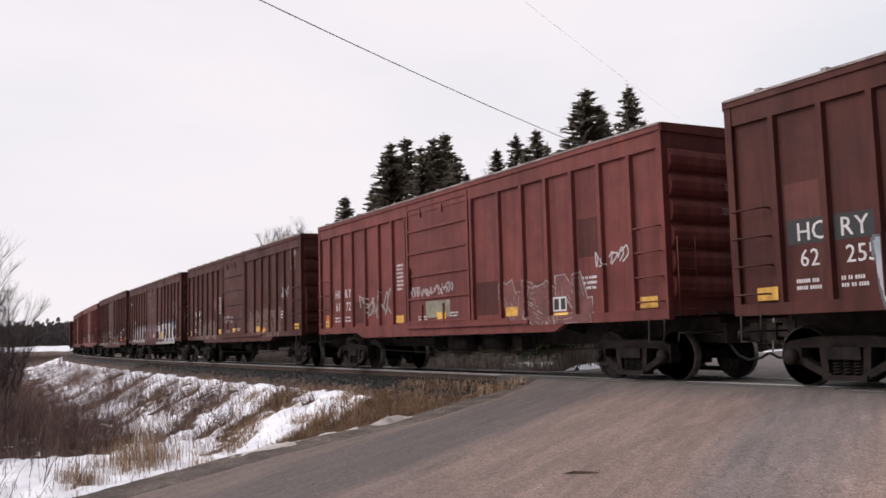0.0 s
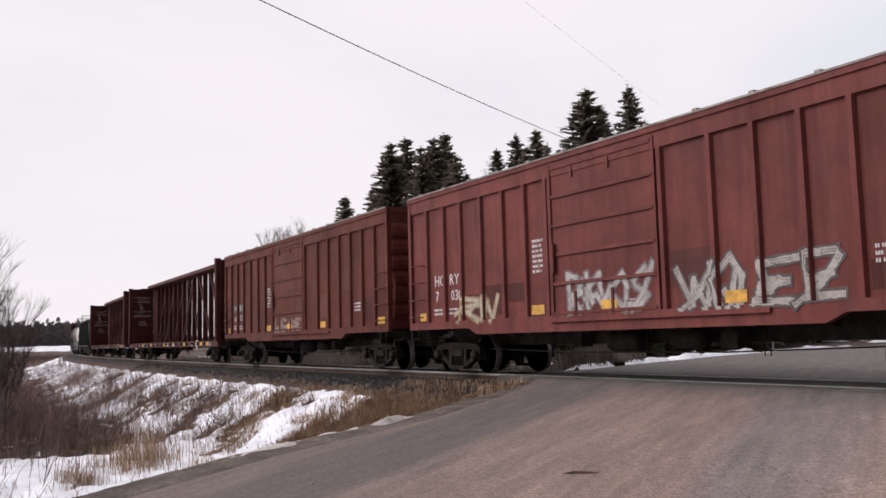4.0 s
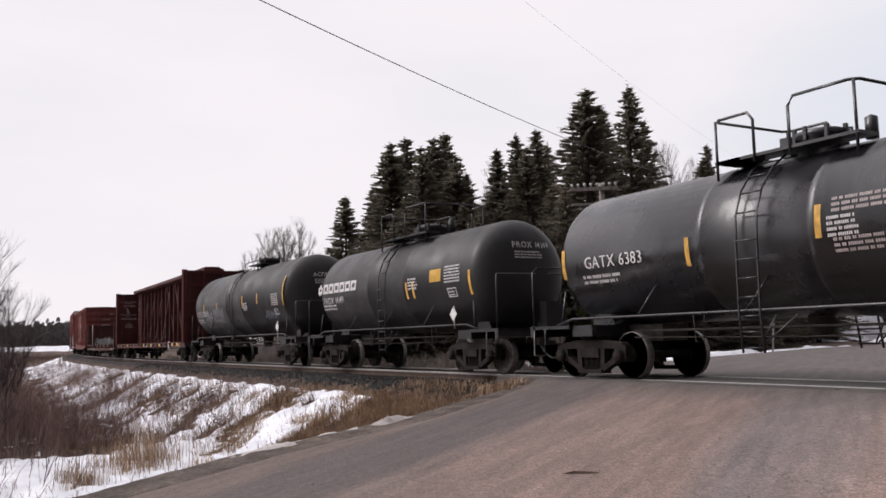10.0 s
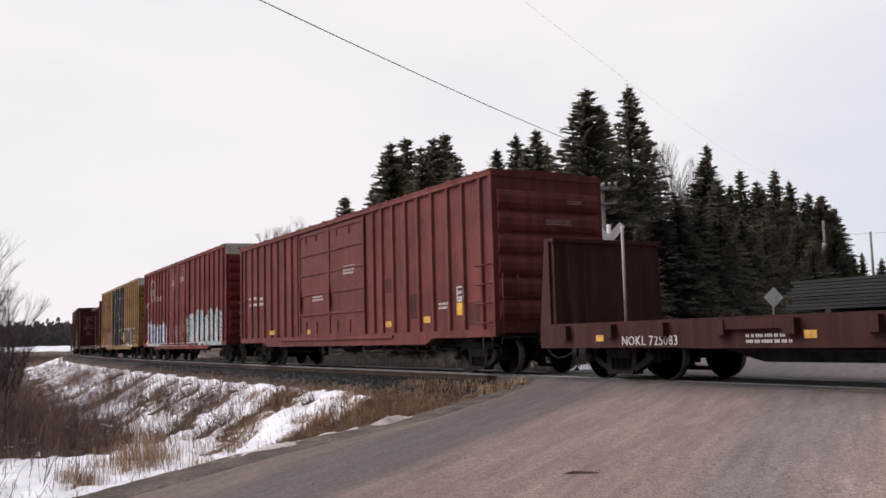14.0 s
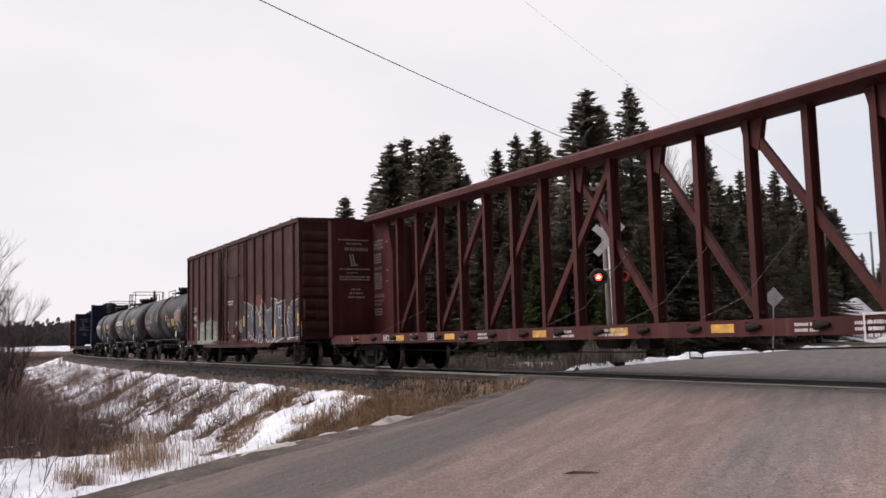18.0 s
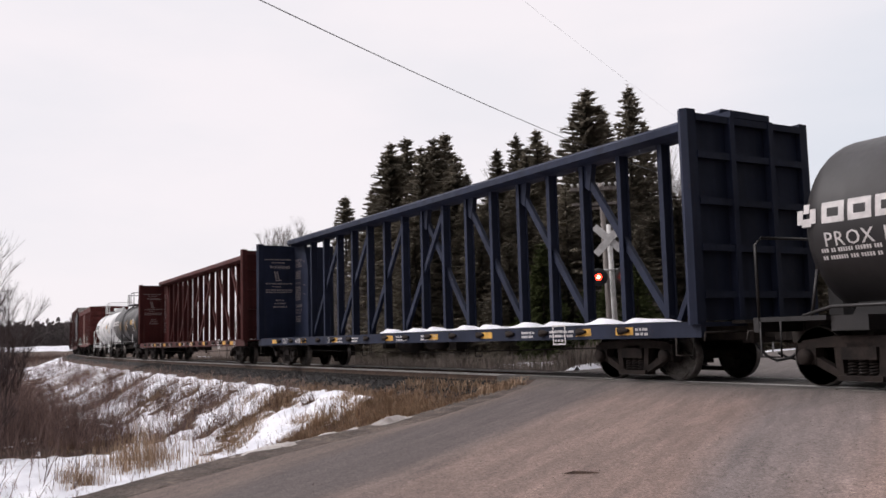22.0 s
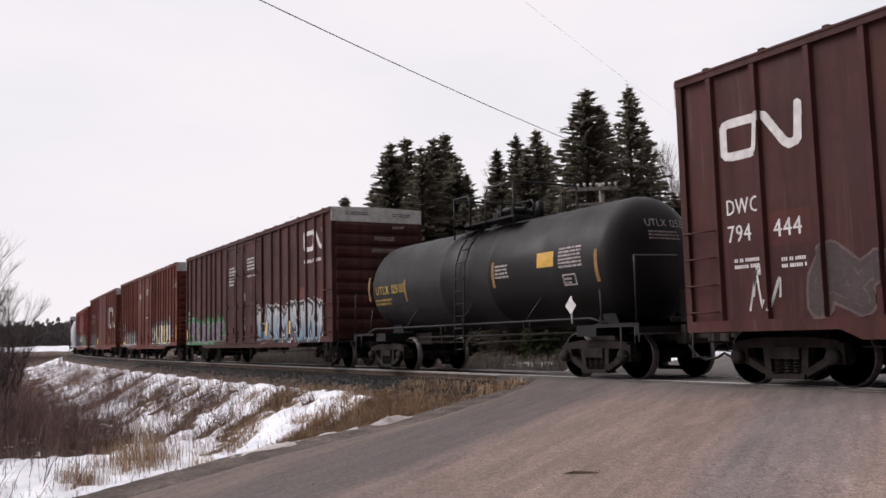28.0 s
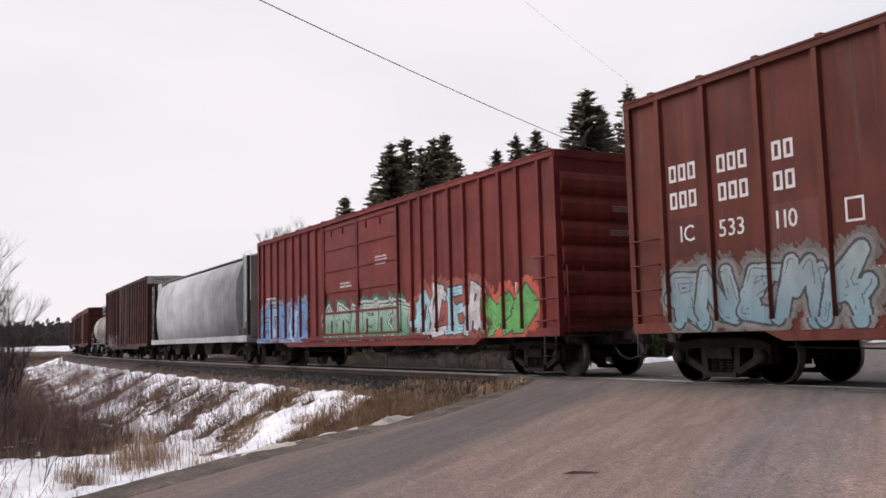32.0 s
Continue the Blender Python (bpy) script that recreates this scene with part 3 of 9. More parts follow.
# old snow on the banks: lies where its depth is above the ground, broken by grass
# bare streaks down the bank: slant, lower and upper end, half width, strength
BARE_STREAKS = ((-35.0, -7.3, -3.2, 0.75, 1.5), (-29.5, -4.1, -2.9, 0.55, 1.4), (-33.6, -3.7, -2.9, 0.5, 1.0), (-32.1, -6.2, -5.0, 0.35, 0.9), (-27.4, -3.8, -3.2, 0.35, 0.9), (-31.6, -5.4, -4.7, 0.25, 0.8),
                (-43.0, -7.4, -3.2, 0.7, 1.2), (-50.5, -7.4, -3.1, 0.8, 1.1), (-39.0, -5.2, -3.3, 0.5, 1.0), (-58.0, -7.0, -3.1, 0.9, 1.0), (-46.6, -5.8, -3.4, 0.4, 1.0), (-54.2, -6.2, -3.6, 0.5, 1.0))


def snow_depth(x, y, s, d):
    left = road_left(y)
    out = (left - x) * 0.85
    u = s + 1.2 * d
    a = noise.noise((u * 0.30, d * 0.12, 7.0))
    b = noise.noise((u * 0.95, d * 0.30, 1.0))
    c = noise.noise((x * 1.9 + 0.5 * y, y * 1.5, 4.0))
    e = noise.noise((x * 4.6, y * 4.2, 8.0))
    near = max(0.35, min(1.0, (s + 75) / 40))
    c, e = c * near, e * near
    cover = 0.36 + 0.62 * a + 0.72 * b + 0.55 * c + 0.48 * e
    for u0, d0, d1, wide, amount in BARE_STREAKS:
        if d0 < d < d1:
            off = abs(u - u0 + 0.55 * noise.noise((d * 0.9, u0, 3)) + 0.55 * c + 0.4 * e)
            cover -= amount * max(0.0, 1 - off / wide)
    if s < -27 and d < -6.1:
        cover -= min(0.45, (-6.1 - d) * 0.25)
    if -30 < s < -25.6 and d < -7.2:
        cover -= 0.7 * min(1.0, (-7.2 - d) / 0.6)
    if d < -7.6:
        full = min(1.0, (-7.6 - d) / 0.7) * max(0.0, min(1.0, (s + 26.0 + 0.6 * c) / 0.8))
        cover = cover * (1 - full) + full * (0.55 + 0.5 * a + 0.45 * c + 0.25 * e)
    if s > -21.0 and d > -6.0:
        cover -= 0.7 * (s + 21.0) + 0.1
    brow = -2.74 + 0.16 * noise.noise((s * 0.5, 0, 9)) + 0.06 * noise.noise((s * 2.3, 0, 5))
    if d > brow:
        cover = min(cover, -2.2 * (d - brow))
    elif d > brow - 0.5:
        cover += 0.35 * (1 - (brow - d) / 0.5)
    if out < 1.3:
        cover -= 1.6 * (1.3 - out)
    depth = max(-0.10, min(0.15, 0.18 * cover))
    depth *= max(0.4, min(1.0, (brow - d) / 0.7))
    if depth > 0.02 and d < brow - 0.4:
        depth += near * 0.035 * noise.noise((x * 2.3, y * 2.3, 6)) + near * 0.02 * noise.noise((x * 6.0, y * 6.0, 2))
    return depth


def snow_point(s, d):
    x, y, _ = along(s, d, 0)
    return (x, y, ground_z(x, y) + snow_depth(x, y, s, d))


def lying(p, q):
    return max(p[2] - ground_z(p[0], p[1]), q[2] - ground_z(q[0], q[1])) > -0.04


tagged(sheet("snow_bank", graded(-150, -8.0, -78, -8.0, 0.17, 1.06), list(np.arange(-17, -2.35, 0.14)), snow_point, SNOW, lying),
       "patchy old snow on the trackside bank", "snow", kind="stuff")


def crust_point(u, y):
    """Grey ploughed crust on the shoulder of the road; u runs across it."""
    x = road_left(y) - 0.30 - 0.48 * u + 0.22 * noise.noise((0, y * 0.8, 4))
    ends = max(0.0, min(1.0, (y + 9.9) * 0.6, (-4.9 - y) * 2.0))
    rough = 0.5 + 0.7 * noise.noise((y * 1.3, u, 6)) + 0.35 * noise.noise((y * 4.5, u * 3, 1)) + 0.25 * noise.noise((y * 11, u * 6, 2))
    ridge = (4 * u * (1 - u)) ** 0.7 * ends * max(0.0, rough - 0.15) * 0.12
    return (x, y, ground_z(x, y) + ridge - 0.02)


tagged(sheet("snow_crust", list(np.linspace(0, 1, 9)), list(np.arange(-9.9, -4.8, 0.05)), crust_point, CRUST),
       "dirty grey ploughed snow crust along the road edge", "snow", kind="stuff")


def far_snow_point(s, d):
    x, y, _ = along(s, d, 0)
    out = (road_left(y) - x) * 0.85
    c = -0.42 + 0.8 * noise.noise((s * 0.22, d * 0.35, 11.0)) + 0.15 * noise.noise((x * 1.2, y * 1.2, 3.0))
    if 0.2 < out < 2.6 and y > 2.6:
        c += 0.85 + 0.7 * noise.noise((y * 0.7, 0, 3))
    if out < 12.0 and 12.0 < y < 25.0:
        c += 0.5 * min(1.0, (y - 12.0) * 0.4)
    elif y > 25.0:
        c -= 0.35
    if out < 0.25:
        c = -0.5
    return (x, y, ground_z(x, y) + max(-0.1, min(0.30, 0.26 * c)))


tagged(sheet("snow_field", graded(-120, -8, -40, -14, 0.22), list(np.arange(2.6, 12, 0.22)) + list(np.arange(12, 40, 0.6)), far_snow_point, SNOW, lying),
       "patches of old snow beyond the track", "snow", kind="stuff")
k = Kit()
for bx, by, w, h in ((-44.5, 56.9, 3.0, 0.8), (-57.0, 60.4, 4.0, 1.0)):
    n = 18
    o = len(k.v)
    for i in range(n):
        for j in range(n):
            u, v = 2 * i / (n - 1) - 1, 2 * j / (n - 1) - 1
            z = max(0.0, 1 - u * u - v * v) * h * (1 + 0.5 * noise.noise((u * 2.2 + bx, v * 2.2, 0)))
            k.v.append((bx + u * w, by + v * w, ground_z(bx + u * w, by + v * w) + z - 0.04))
    for i in range(n - 1):
        for j in range(n - 1):
            k.face_add((o + i * n + j, o + (i + 1) * n + j, o + (i + 1) * n + j + 1, o + i * n + j + 1), True)
tagged(new("ploughed_snow", k.mesh("ploughed_snow", SNOW)), "ploughed heaps of grey snow beside the road", "snow", kind="stuff")

# ---- rolling stock: shared pieces ----
CARS = []


def frame_mesh():
    k = Kit()
    for sx in (-1, 1):
        k.box(sx * 0.89 - 0.16, sx * 0.89 + 0.16, -0.09, 0.09, 0.34, 0.66)
        k.prism([(p * sx, q) for p, q in ((0.98, 0.44), (0.30, 0.12), (0.24, 0.20), (0.86, 0.52))][::sx], "y", -0.08, 0.08)
        k.prism([(p * sx, q) for p, q in ((0.27, 0.14), (0.39, 0.14), (0.43, 0.66), (0.31, 0.66))][::sx], "y", -0.08, 0.08)
        k.lathe(((-0.20, 0.0), (-0.20, 0.10), (-0.16, 0.12), (-0.06, 0.12)), "y", 12, (sx * 0.89, 0, 0.457))
    k.prism(((-1.02, 0.58), (-0.4, 0.60), (0.4, 0.60), (1.02, 0.58), (0.95, 0.70), (0.42, 0.76), (-0.42, 0.76), (-0.95, 0.70)), "y", -0.09, 0.09)
    k.box(-0.36, 0.36, -0.13, 0.13, 0.11, 0.19)
    return k.mesh("side_frame", STEEL)


def spring_mesh():
    k = Kit()
    pts = [(0.07 * math.cos(w), 0.07 * math.sin(w), 0.19 + 0.045 * w / (2 * math.pi)) for w in np.linspace(0, 10 * math.pi, 41)]
    return k.tube(pts, 0.016, 4).mesh("spring", STEEL)


def wheelset_mesh():
    k = Kit()
    for sy in (-1, 1):
        g = sy * 0.755
        k.cur = 0
        k.lathe([(g + sy * o, r) for o, r in ((0.075, 0.0), (0.075, 0.13), (0.03, 0.15), (0.0, 0.30), (0.03, 0.385), (0.06, 0.40), (0.065, 0.44))], "y", 22)
        k.lathe([(g + sy * o, r) for o, r in ((-0.075, 0.47), (-0.075, 0.38), (-0.03, 0.36), (-0.02, 0.18), (-0.08, 0.12), (-0.08, 0.0))], "y", 22)
        for w in range(5):
            a = w * 2 * math.pi / 5
            k.box(0.24 * math.cos(a) - 0.015, 0.24 * math.cos(a) + 0.015, min(g, g + sy * 0.045), max(g, g + sy * 0.045), 0.24 * math.sin(a) - 0.015, 0.24 * math.sin(a) + 0.015)
        k.cur = 1
        k.lathe([(g + sy * o, r) for o, r in ((0.065, 0.44), (0.062, 0.455), (-0.035, 0.457), (-0.055, 0.478), (-0.075, 0.47))], "y", 22)
    k.cur = 0
    k.lathe([(-0.98, 0.0), (-0.98, 0.075), (-0.8, 0.08), (0.8, 0.08), (0.98, 0.075), (0.98, 0.0)], "y", 12)
    return k.mesh("wheelset", (STEEL, TREAD))


FRAME, SPRING, WHEELS = frame_mesh(), spring_mesh(), wheelset_mesh()
BOLSTER = Kit().box(-0.2, 0.2, -1.12, 1.12, 0.42, 0.66).box(-0.28, 0.28, -0.35, 0.35, 0.62, 0.80).box(-0.9, 0.9, -0.06, 0.06, 0.30, 0.42).box(-0.28, 0.28, -1.15, -0.91, 0.42, 0.60).box(-0.28, 0.28, 0.91, 1.15, 0.42, 0.60).mesh("bogie", STEEL)
ROLLING = []


def bogies(car, arm):
    for sx in (1, -1):
        b = part("bogie", BOLSTER, STEEL, car, "rusty cast-steel bogie", at=(sx * arm, 0, 0))
        for sy in (-1, 1):
            part("side_frame", FRAME, STEEL, b, at=(0, sy * 1.03, 0))
            if sy < 0:
                for x in (-0.17, 0.0, 0.17):
                    part("spring", SPRING, STEEL, b, at=(x, sy * 1.03, 0))
        for wx in (-0.89, 0.89):
            w = part("wheelset", WHEELS, STEEL, b, "steel wheels with polished treads", at=(wx, 0, 0.457))
            ROLLING.append((w, sx * arm + wx, car))


def coupler_mesh():
    k = Kit()
    k.box(-0.1, 0.45, -0.09, 0.09, 0.76, 0.94)
    k.prism(((0.45, -0.13), (0.62, -0.15), (0.72, -0.05), (0.66, 0.02), (0.66, 0.12), (0.5, 0.15), (0.45, 0.13)), "z", 0.70, 1.0)
    k.box(-0.12, 0.12, -0.35, 0.35, 0.66, 1.02)
    return k.mesh("coupler", GREASE)


COUPLER = coupler_mesh()
HOSE_MESH = Kit().tube([(0, -0.28, 0.72), (0.16, -0.30, 0.60), (0.32, -0.30, 0.44), (0.50, -0.26, 0.36), (0.68, -0.16, 0.40), (0.80, -0.1, 0.48)], 0.026, 6).mesh("brake_hose", HOSE)
ROD_MESH = Kit().tube([(0, -0.25, 0.86), (0, -1.25, 0.86), (0.03, -1.45, 0.86), (0.03, -1.48, 0.72)], 0.018, 5).mesh("uncoupling_rod", GREASE)


def couplings(car, half):
    for sx in (1, -1):
        turn = (0, 0, 0 if sx > 0 else math.pi)
        for nm, me in (("coupler", COUPLER), ("brake_hose", HOSE_MESH)):
            o = part(nm, me, GREASE, car, at=(sx * half, 0, 0))
            o.rotation_euler = turn
        o = part("uncoupling_rod", ROD_MESH, GREASE, car, at=(sx * (half + 0.04), 0, 0))
        if sx < 0:
            o.scale = (-1, 1, 1)


def underframe(car, half, arm, z1, low=0.68):
    paint = GREASE
    k = Kit().box(-half + 0.05, half - 0.05, -0.33, 0.33, low, z1)
    part("underframe", k, paint, car, "grimy steel underframe")
    me = Kit().prism(((-1.35, z1), (-0.33, max(low, z1 - 0.25)), (0.33, max(low, z1 - 0.25)), (1.35, z1)), "x", 0, 0.12).mesh("cross_bearer", paint)
    for x in np.arange(-arm + 1.5, arm - 1.2, 1.45):
        part("cross_bearer", me, paint, car, at=(float(x), 0, 0))
    k = Kit().lathe(((-0.35, 0.0), (-0.35, 0.16), (0.35, 0.16), (0.35, 0.0)), "x", 14, (1.2, -0.75, 0.74))
    part("brake_cylinder", k, GREASE, car)
    part("air_reservoir", Kit().lathe(((-0.45, 0.0), (-0.42, 0.2), (0.42, 0.2), (0.45, 0.0)), "x", 14, (-0.6, -0.62, 0.72)), GREASE, car)
    part("brake_valve", Kit().box(2.0, 2.35, -0.85, -0.5, 0.58, 0.86), GREASE, car)
    part("valve_bracket", Kit().box(-2.2, -1.95, -0.7, -0.4, 0.62, 0.9), GREASE, car)
    k = Kit().tube([(arm - 1.2, -0.9, 0.60), (2.2, -0.95, 0.52), (-2.2, -0.95, 0.52), (-arm + 1.2, -0.9, 0.60)], 0.014, 5)
    for x in (-2.6, 0.3, 3.0):
        if abs(x) < arm - 1.4:
            k.tube([(x, -0.95, z1), (x, -0.95, 0.46), (x + 0.12, -0.95, 0.46), (x + 0.12, -0.95, z1)], 0.014, 4)
    part("brake_rod", k, GREASE, car)


def ladder(car, paint, x, y, z0, z1, wide=0.42, rungs=5, along_x=True, material=None):
    """Rungs on stand-offs with two stiles."""
    k = Kit()
    for e in (0, wide):
        p = (x + e, y) if along_x else (x, y + e)
        k.tube([(p[0], p[1], z0), (p[0], p[1], z1)], 0.016, 4)
    for i in range(rungs):
        z = z0 + (z1 - z0) * (i + 0.4) / rungs
        q = (x + wide, y) if along_x else (x, y + wide)
        k.tube([(x, y, z), (q[0], q[1], z)], 0.014, 4)
    return part("ladder", k, material or paint, car)


# ---- lettering and painted tags ----
GLYPHS = {}


def load_glyphs(chars):
    obs = {}
    for c in chars:
        cu = bpy.data.curves.new("glyph", "FONT")
        cu.body, cu.resolution_u = c, 2
        obs[c] = new("glyph", cu)
    dg = bpy.context.evaluated_depsgraph_get()
    for c, o in obs.items():
        me = o.evaluated_get(dg).to_mesh()
        vs = [(v.co.x, v.co.y) for v in me.vertices]
        fs = [tuple(p.vertices) for p in me.polygons]
        GLYPHS[c] = (vs, fs, max((v[0] for v in vs), default=0.3) + 0.075)
        o.evaluated_get(dg).to_mesh_clear()
    for o in obs.values():
        cu = o.data
        bpy.data.objects.remove(o)
        bpy.data.curves.remove(cu)


load_glyphs("ABCDEFGHIKLMNOPRSTUVWXYabcdefghilnoprstuvwxy0123456789.")


def flat_side(y):
    return lambda x, z, e=0.0: (x, y - e, z)


def write(k, text, x, z, h, place, squeeze=1.0, bold=0.0):
    """Letters h metres high from x on, standing at z, set on a surface by place(x, z)."""
    scale = h / 0.70
    for c in text:
        if c == " ":
            x += 0.30 * scale * squeeze
            continue
        vs, fs, adv = GLYPHS[c]
        for dx in ((0.0,) if not bold else (0.0, bold)):
            o = len(k.v)
            k.v += [place(x + dx + vx * scale * squeeze, z + vz * scale, 0.004 if dx else 0.003) for vx, vz in vs]
            for f in fs:
                k.face_add(tuple(o + i for i in f))
        x += adv * scale * squeeze
    return x


def dashes(k, x, z, w, h, rows, place, seed=1, fill=0.82):
    """Rows of small print too small to read, as plain bars of letter size."""
    r = random.Random(seed)
    step = h / rows
    tall = min(step * 0.55, 0.11)
    for i in range(rows):
        zz = z + h - step * (i + 1)
        xx, end = x, x + w * r.uniform(fill, 1.0)
        while xx < end - tall * 0.5:
            for j in range(r.randrange(2, 8)):
                ww = tall * r.uniform(0.42, 0.62)
                if xx + ww > end:
                    break
                k.quad(place(xx, zz), place(xx + ww, zz), place(xx + ww, zz + tall), place(xx, zz + tall))
                xx += ww + tall * 0.20
            xx += tall * 0.55
    return k


def patch(k, x, z, w, h, place):
    n = max(1, int(h / 0.12))
    for i in range(n):
        a, b = z + h * i / n, z + h * (i + 1) / n
        k.quad(place(x, a), place(x + w, a), place(x + w, b), place(x, b))
    return k


def frame_outline(k, x, z, w, h, t, place):
    patch(k, x, z, w, t, place)
    patch(k, x, z + h - t, w, t, place)
    patch(k, x, z + t, t, h - 2 * t, place)
    return patch(k, x + w - t, z + t, t, h - 2 * t, place)


def curve_pts(pts, n=9):
    """Smooth line through points."""
    out = []
    for i in range(len(pts) - 1):
        p0, p1, p2, p3 = pts[max(i - 1, 0)], pts[i], pts[i + 1], pts[min(i + 2, len(pts) - 1)]
        for j in range(n):
            t = j / n
            out.append(tuple(0.5 * (2 * p1[a] + (p2[a] - p0[a]) * t + (2 * p0[a] - 5 * p1[a] + 4 * p2[a] - p3[a]) * t * t + (3 * p1[a] - p0[a] - 3 * p2[a] + p3[a]) * t ** 3) for a in (0, 1)))
    out.append(pts[-1])
    return out


def stroke(k, pts, width, place, lift, z0=-9, z1=9, n=9):
    line = curve_pts(pts, n)
    last = len(line) - 1
    edge = []
    for i, p in enumerate(line):
        q, r = line[min(i + 1, last)], line[max(i - 1, 0)]
        dx, dz = q[0] - r[0], q[1] - r[1]
        m = math.hypot(dx, dz) or 1
        nx, nz = -dz / m * width / 2, dx / m * width / 2
        edge.append(((p[0] + nx, min(z1, max(z0, p[1] + nz))), (p[0] - nx, min(z1, max(z0, p[1] - nz)))))
    for (a, b), (c, d) in zip(edge, edge[1:]):
        k.quad(place(*b, lift), place(*d, lift), place(*c, lift), place(*a, lift))


SPRAY = {}


def spray(c):
    key = tuple(round(v, 2) for v in c)
    if key not in SPRAY:
        SPRAY[key] = surface("spray_paint", tuple(v * 0.72 for v in c), tuple(min(0.9, v * 1.15) for v in c), 2.5, 0.75, 0, 0.1, 0.004, fine=0.2)
    return SPRAY[key]


LETTER_SHAPES = (
    ((0.0, 0.0), (0.1, 1.0), (0.5, 0.55), (0.9, 1.0), (1.0, 0.0)),
    ((0.9, 0.85), (0.45, 1.0), (0.1, 0.75), (0.5, 0.5), (0.9, 0.3), (0.5, 0.0), (0.05, 0.15)),
    ((0.9, 0.9), (0.3, 1.0), (0.05, 0.5), (0.3, 0.0), (0.9, 0.1)),
    ((0.1, 0.0), (0.1, 1.0), (0.8, 0.85), (0.7, 0.5), (0.2, 0.45), (0.95, 0.0)),
    ((0.0, 1.0), (0.35, 0.0), (0.55, 0.7), (0.75, 0.0), (1.0, 1.0)),
    ((0.15, 0.0), (0.1, 0.6), (0.5, 1.0), (0.9, 0.6), (0.85, 0.0), (0.5, 0.35), (0.2, 0.3)),
    ((0.95, 0.9), (0.2, 0.95), (0.15, 0.5), (0.75, 0.5), (0.2, 0.45), (0.15, 0.05), (0.95, 0.05)),
    ((0.1, 1.0), (0.15, 0.0), (0.85, 0.1), (0.9, 1.0)),
)
# skeletons of block letters, each a few bent lines in a unit box
BLOCK = {}
BLOCK["A"] = (((0.08, 0), (0.34, 1), (0.62, 1), (0.92, 0)), ((0.25, 0.36), (0.75, 0.36)))
BLOCK["E"] = (((0.95, 1), (0.12, 1), (0.12, 0), (0.95, 0.02)), ((0.12, 0.5), (0.75, 0.5)))
BLOCK["F"] = (((0.98, 1), (0.15, 1), (0.12, 0)), ((0.15, 0.48), (0.75, 0.5)))
BLOCK["G"] = (((0.92, 0.95), (0.3, 1), (0.08, 0.6), (0.1, 0.1), (0.6, 0), (0.9, 0.15), (0.88, 0.48), (0.55, 0.48)),)
BLOCK["J"] = (((0.35, 1), (1.0, 1)), ((0.72, 1), (0.72, 0.2), (0.45, 0.02), (0.05, 0.1)))
BLOCK["K"] = (((0.12, 0), (0.12, 1)), ((0.9, 1), (0.18, 0.42), (0.95, 0)))
BLOCK["L"] = (((0.2, 1), (0.15, 0.08), (0.95, 0.0)),)
BLOCK["O"] = (((0.5, 1), (0.12, 0.75), (0.1, 0.25), (0.5, 0), (0.88, 0.3), (0.88, 0.75), (0.5, 1)),)
BLOCK["R"] = (((0.1, 0), (0.1, 1), (0.75, 1), (0.9, 0.72), (0.6, 0.46), (0.2, 0.46)), ((0.5, 0.46), (0.98, 0)))
BLOCK["S"] = (((0.92, 0.92), (0.4, 1), (0.1, 0.74), (0.5, 0.5), (0.9, 0.28), (0.5, 0), (0.06, 0.1)),)
BLOCK["T"] = (((0.0, 1), (1.0, 0.94)), ((0.5, 0.95), (0.48, 0)))


def paint_cells(x0, x1, z0, z1, field, place, cut=None, step=0.019, fine=0.012):
    """Turns a painted figure, field(x, z) -> number of the colour (0: none), into one mesh a colour lying on the side."""
    xs = np.linspace(x0, x1, max(2, int((x1 - x0) / step)))
    zs = np.arange(z0, z1 + fine, fine)
    grid = field(*np.meshgrid(xs, zs, indexing="ij"))
    kits, seen = {}, {}

    def runs(col):
        e = [0] + list(np.nonzero(np.diff(col))[0] + 1) + [len(col)]
        out = []
        for a, b in zip(e, e[1:]):
            za, zb = float(zs[a]) - fine / 2, float(zs[b - 1]) + fine / 2
            if cut and za < cut < zb:
                out += [(int(col[a]), za, cut - 0.0006), (int(col[a]), cut + 0.0006, zb)]
            else:
                out.append((int(col[a]), za, zb))
        return out

    def corner(k, c, x, z):
        key = (c, round(x, 4), round(z, 4))
        if key not in seen:
            seen[key] = len(k.v)
            k.v.append(place(x, z, 0.005))
        return seen[key]

    def band(c, xa, a0, a1, xb, b0, b1):
        if c:
            k = kits.setdefault(c, Kit())
            k.face_add((corner(k, c, xa, a0), corner(k, c, xb, b0), corner(k, c, xb, b1), corner(k, c, xa, a1)))

    cols = [runs(grid[i]) for i in range(len(xs))]
    for i in range(len(xs) - 1):
        a, b, xa, xb = cols[i], cols[i + 1], float(xs[i]), float(xs[i + 1])
        if [r[0] for r in a] == [r[0] for r in b]:
            for p, q in zip(a, b):
                band(p[0], xa, p[1], p[2], xb, q[1], q[2])
        else:
            xm = (xa + xb) / 2
            for p in a:
                band(p[0], xa, p[1], p[2], xm, p[1], p[2])
            for q in b:
                band(q[0], xm, q[1], q[2], xb, q[1], q[2])
    return kits


def bar_distance(X, Z, a, b, square=True):
    """Distance to a straight bar from a to b; square ends or round ones."""
    dx, dz = b[0] - a[0], b[1] - a[1]
    m = math.hypot(dx, dz) or 1e-6
    dx, dz = dx / m, dz / m
    along, across = (X - a[0]) * dx + (Z - a[1]) * dz, np.abs((Z - a[1]) * dx - (X - a[0]) * dz)
    over = np.maximum(np.maximum(-along, along - m), 0)
    return np.maximum(across, over) if square else np.hypot(across, over)


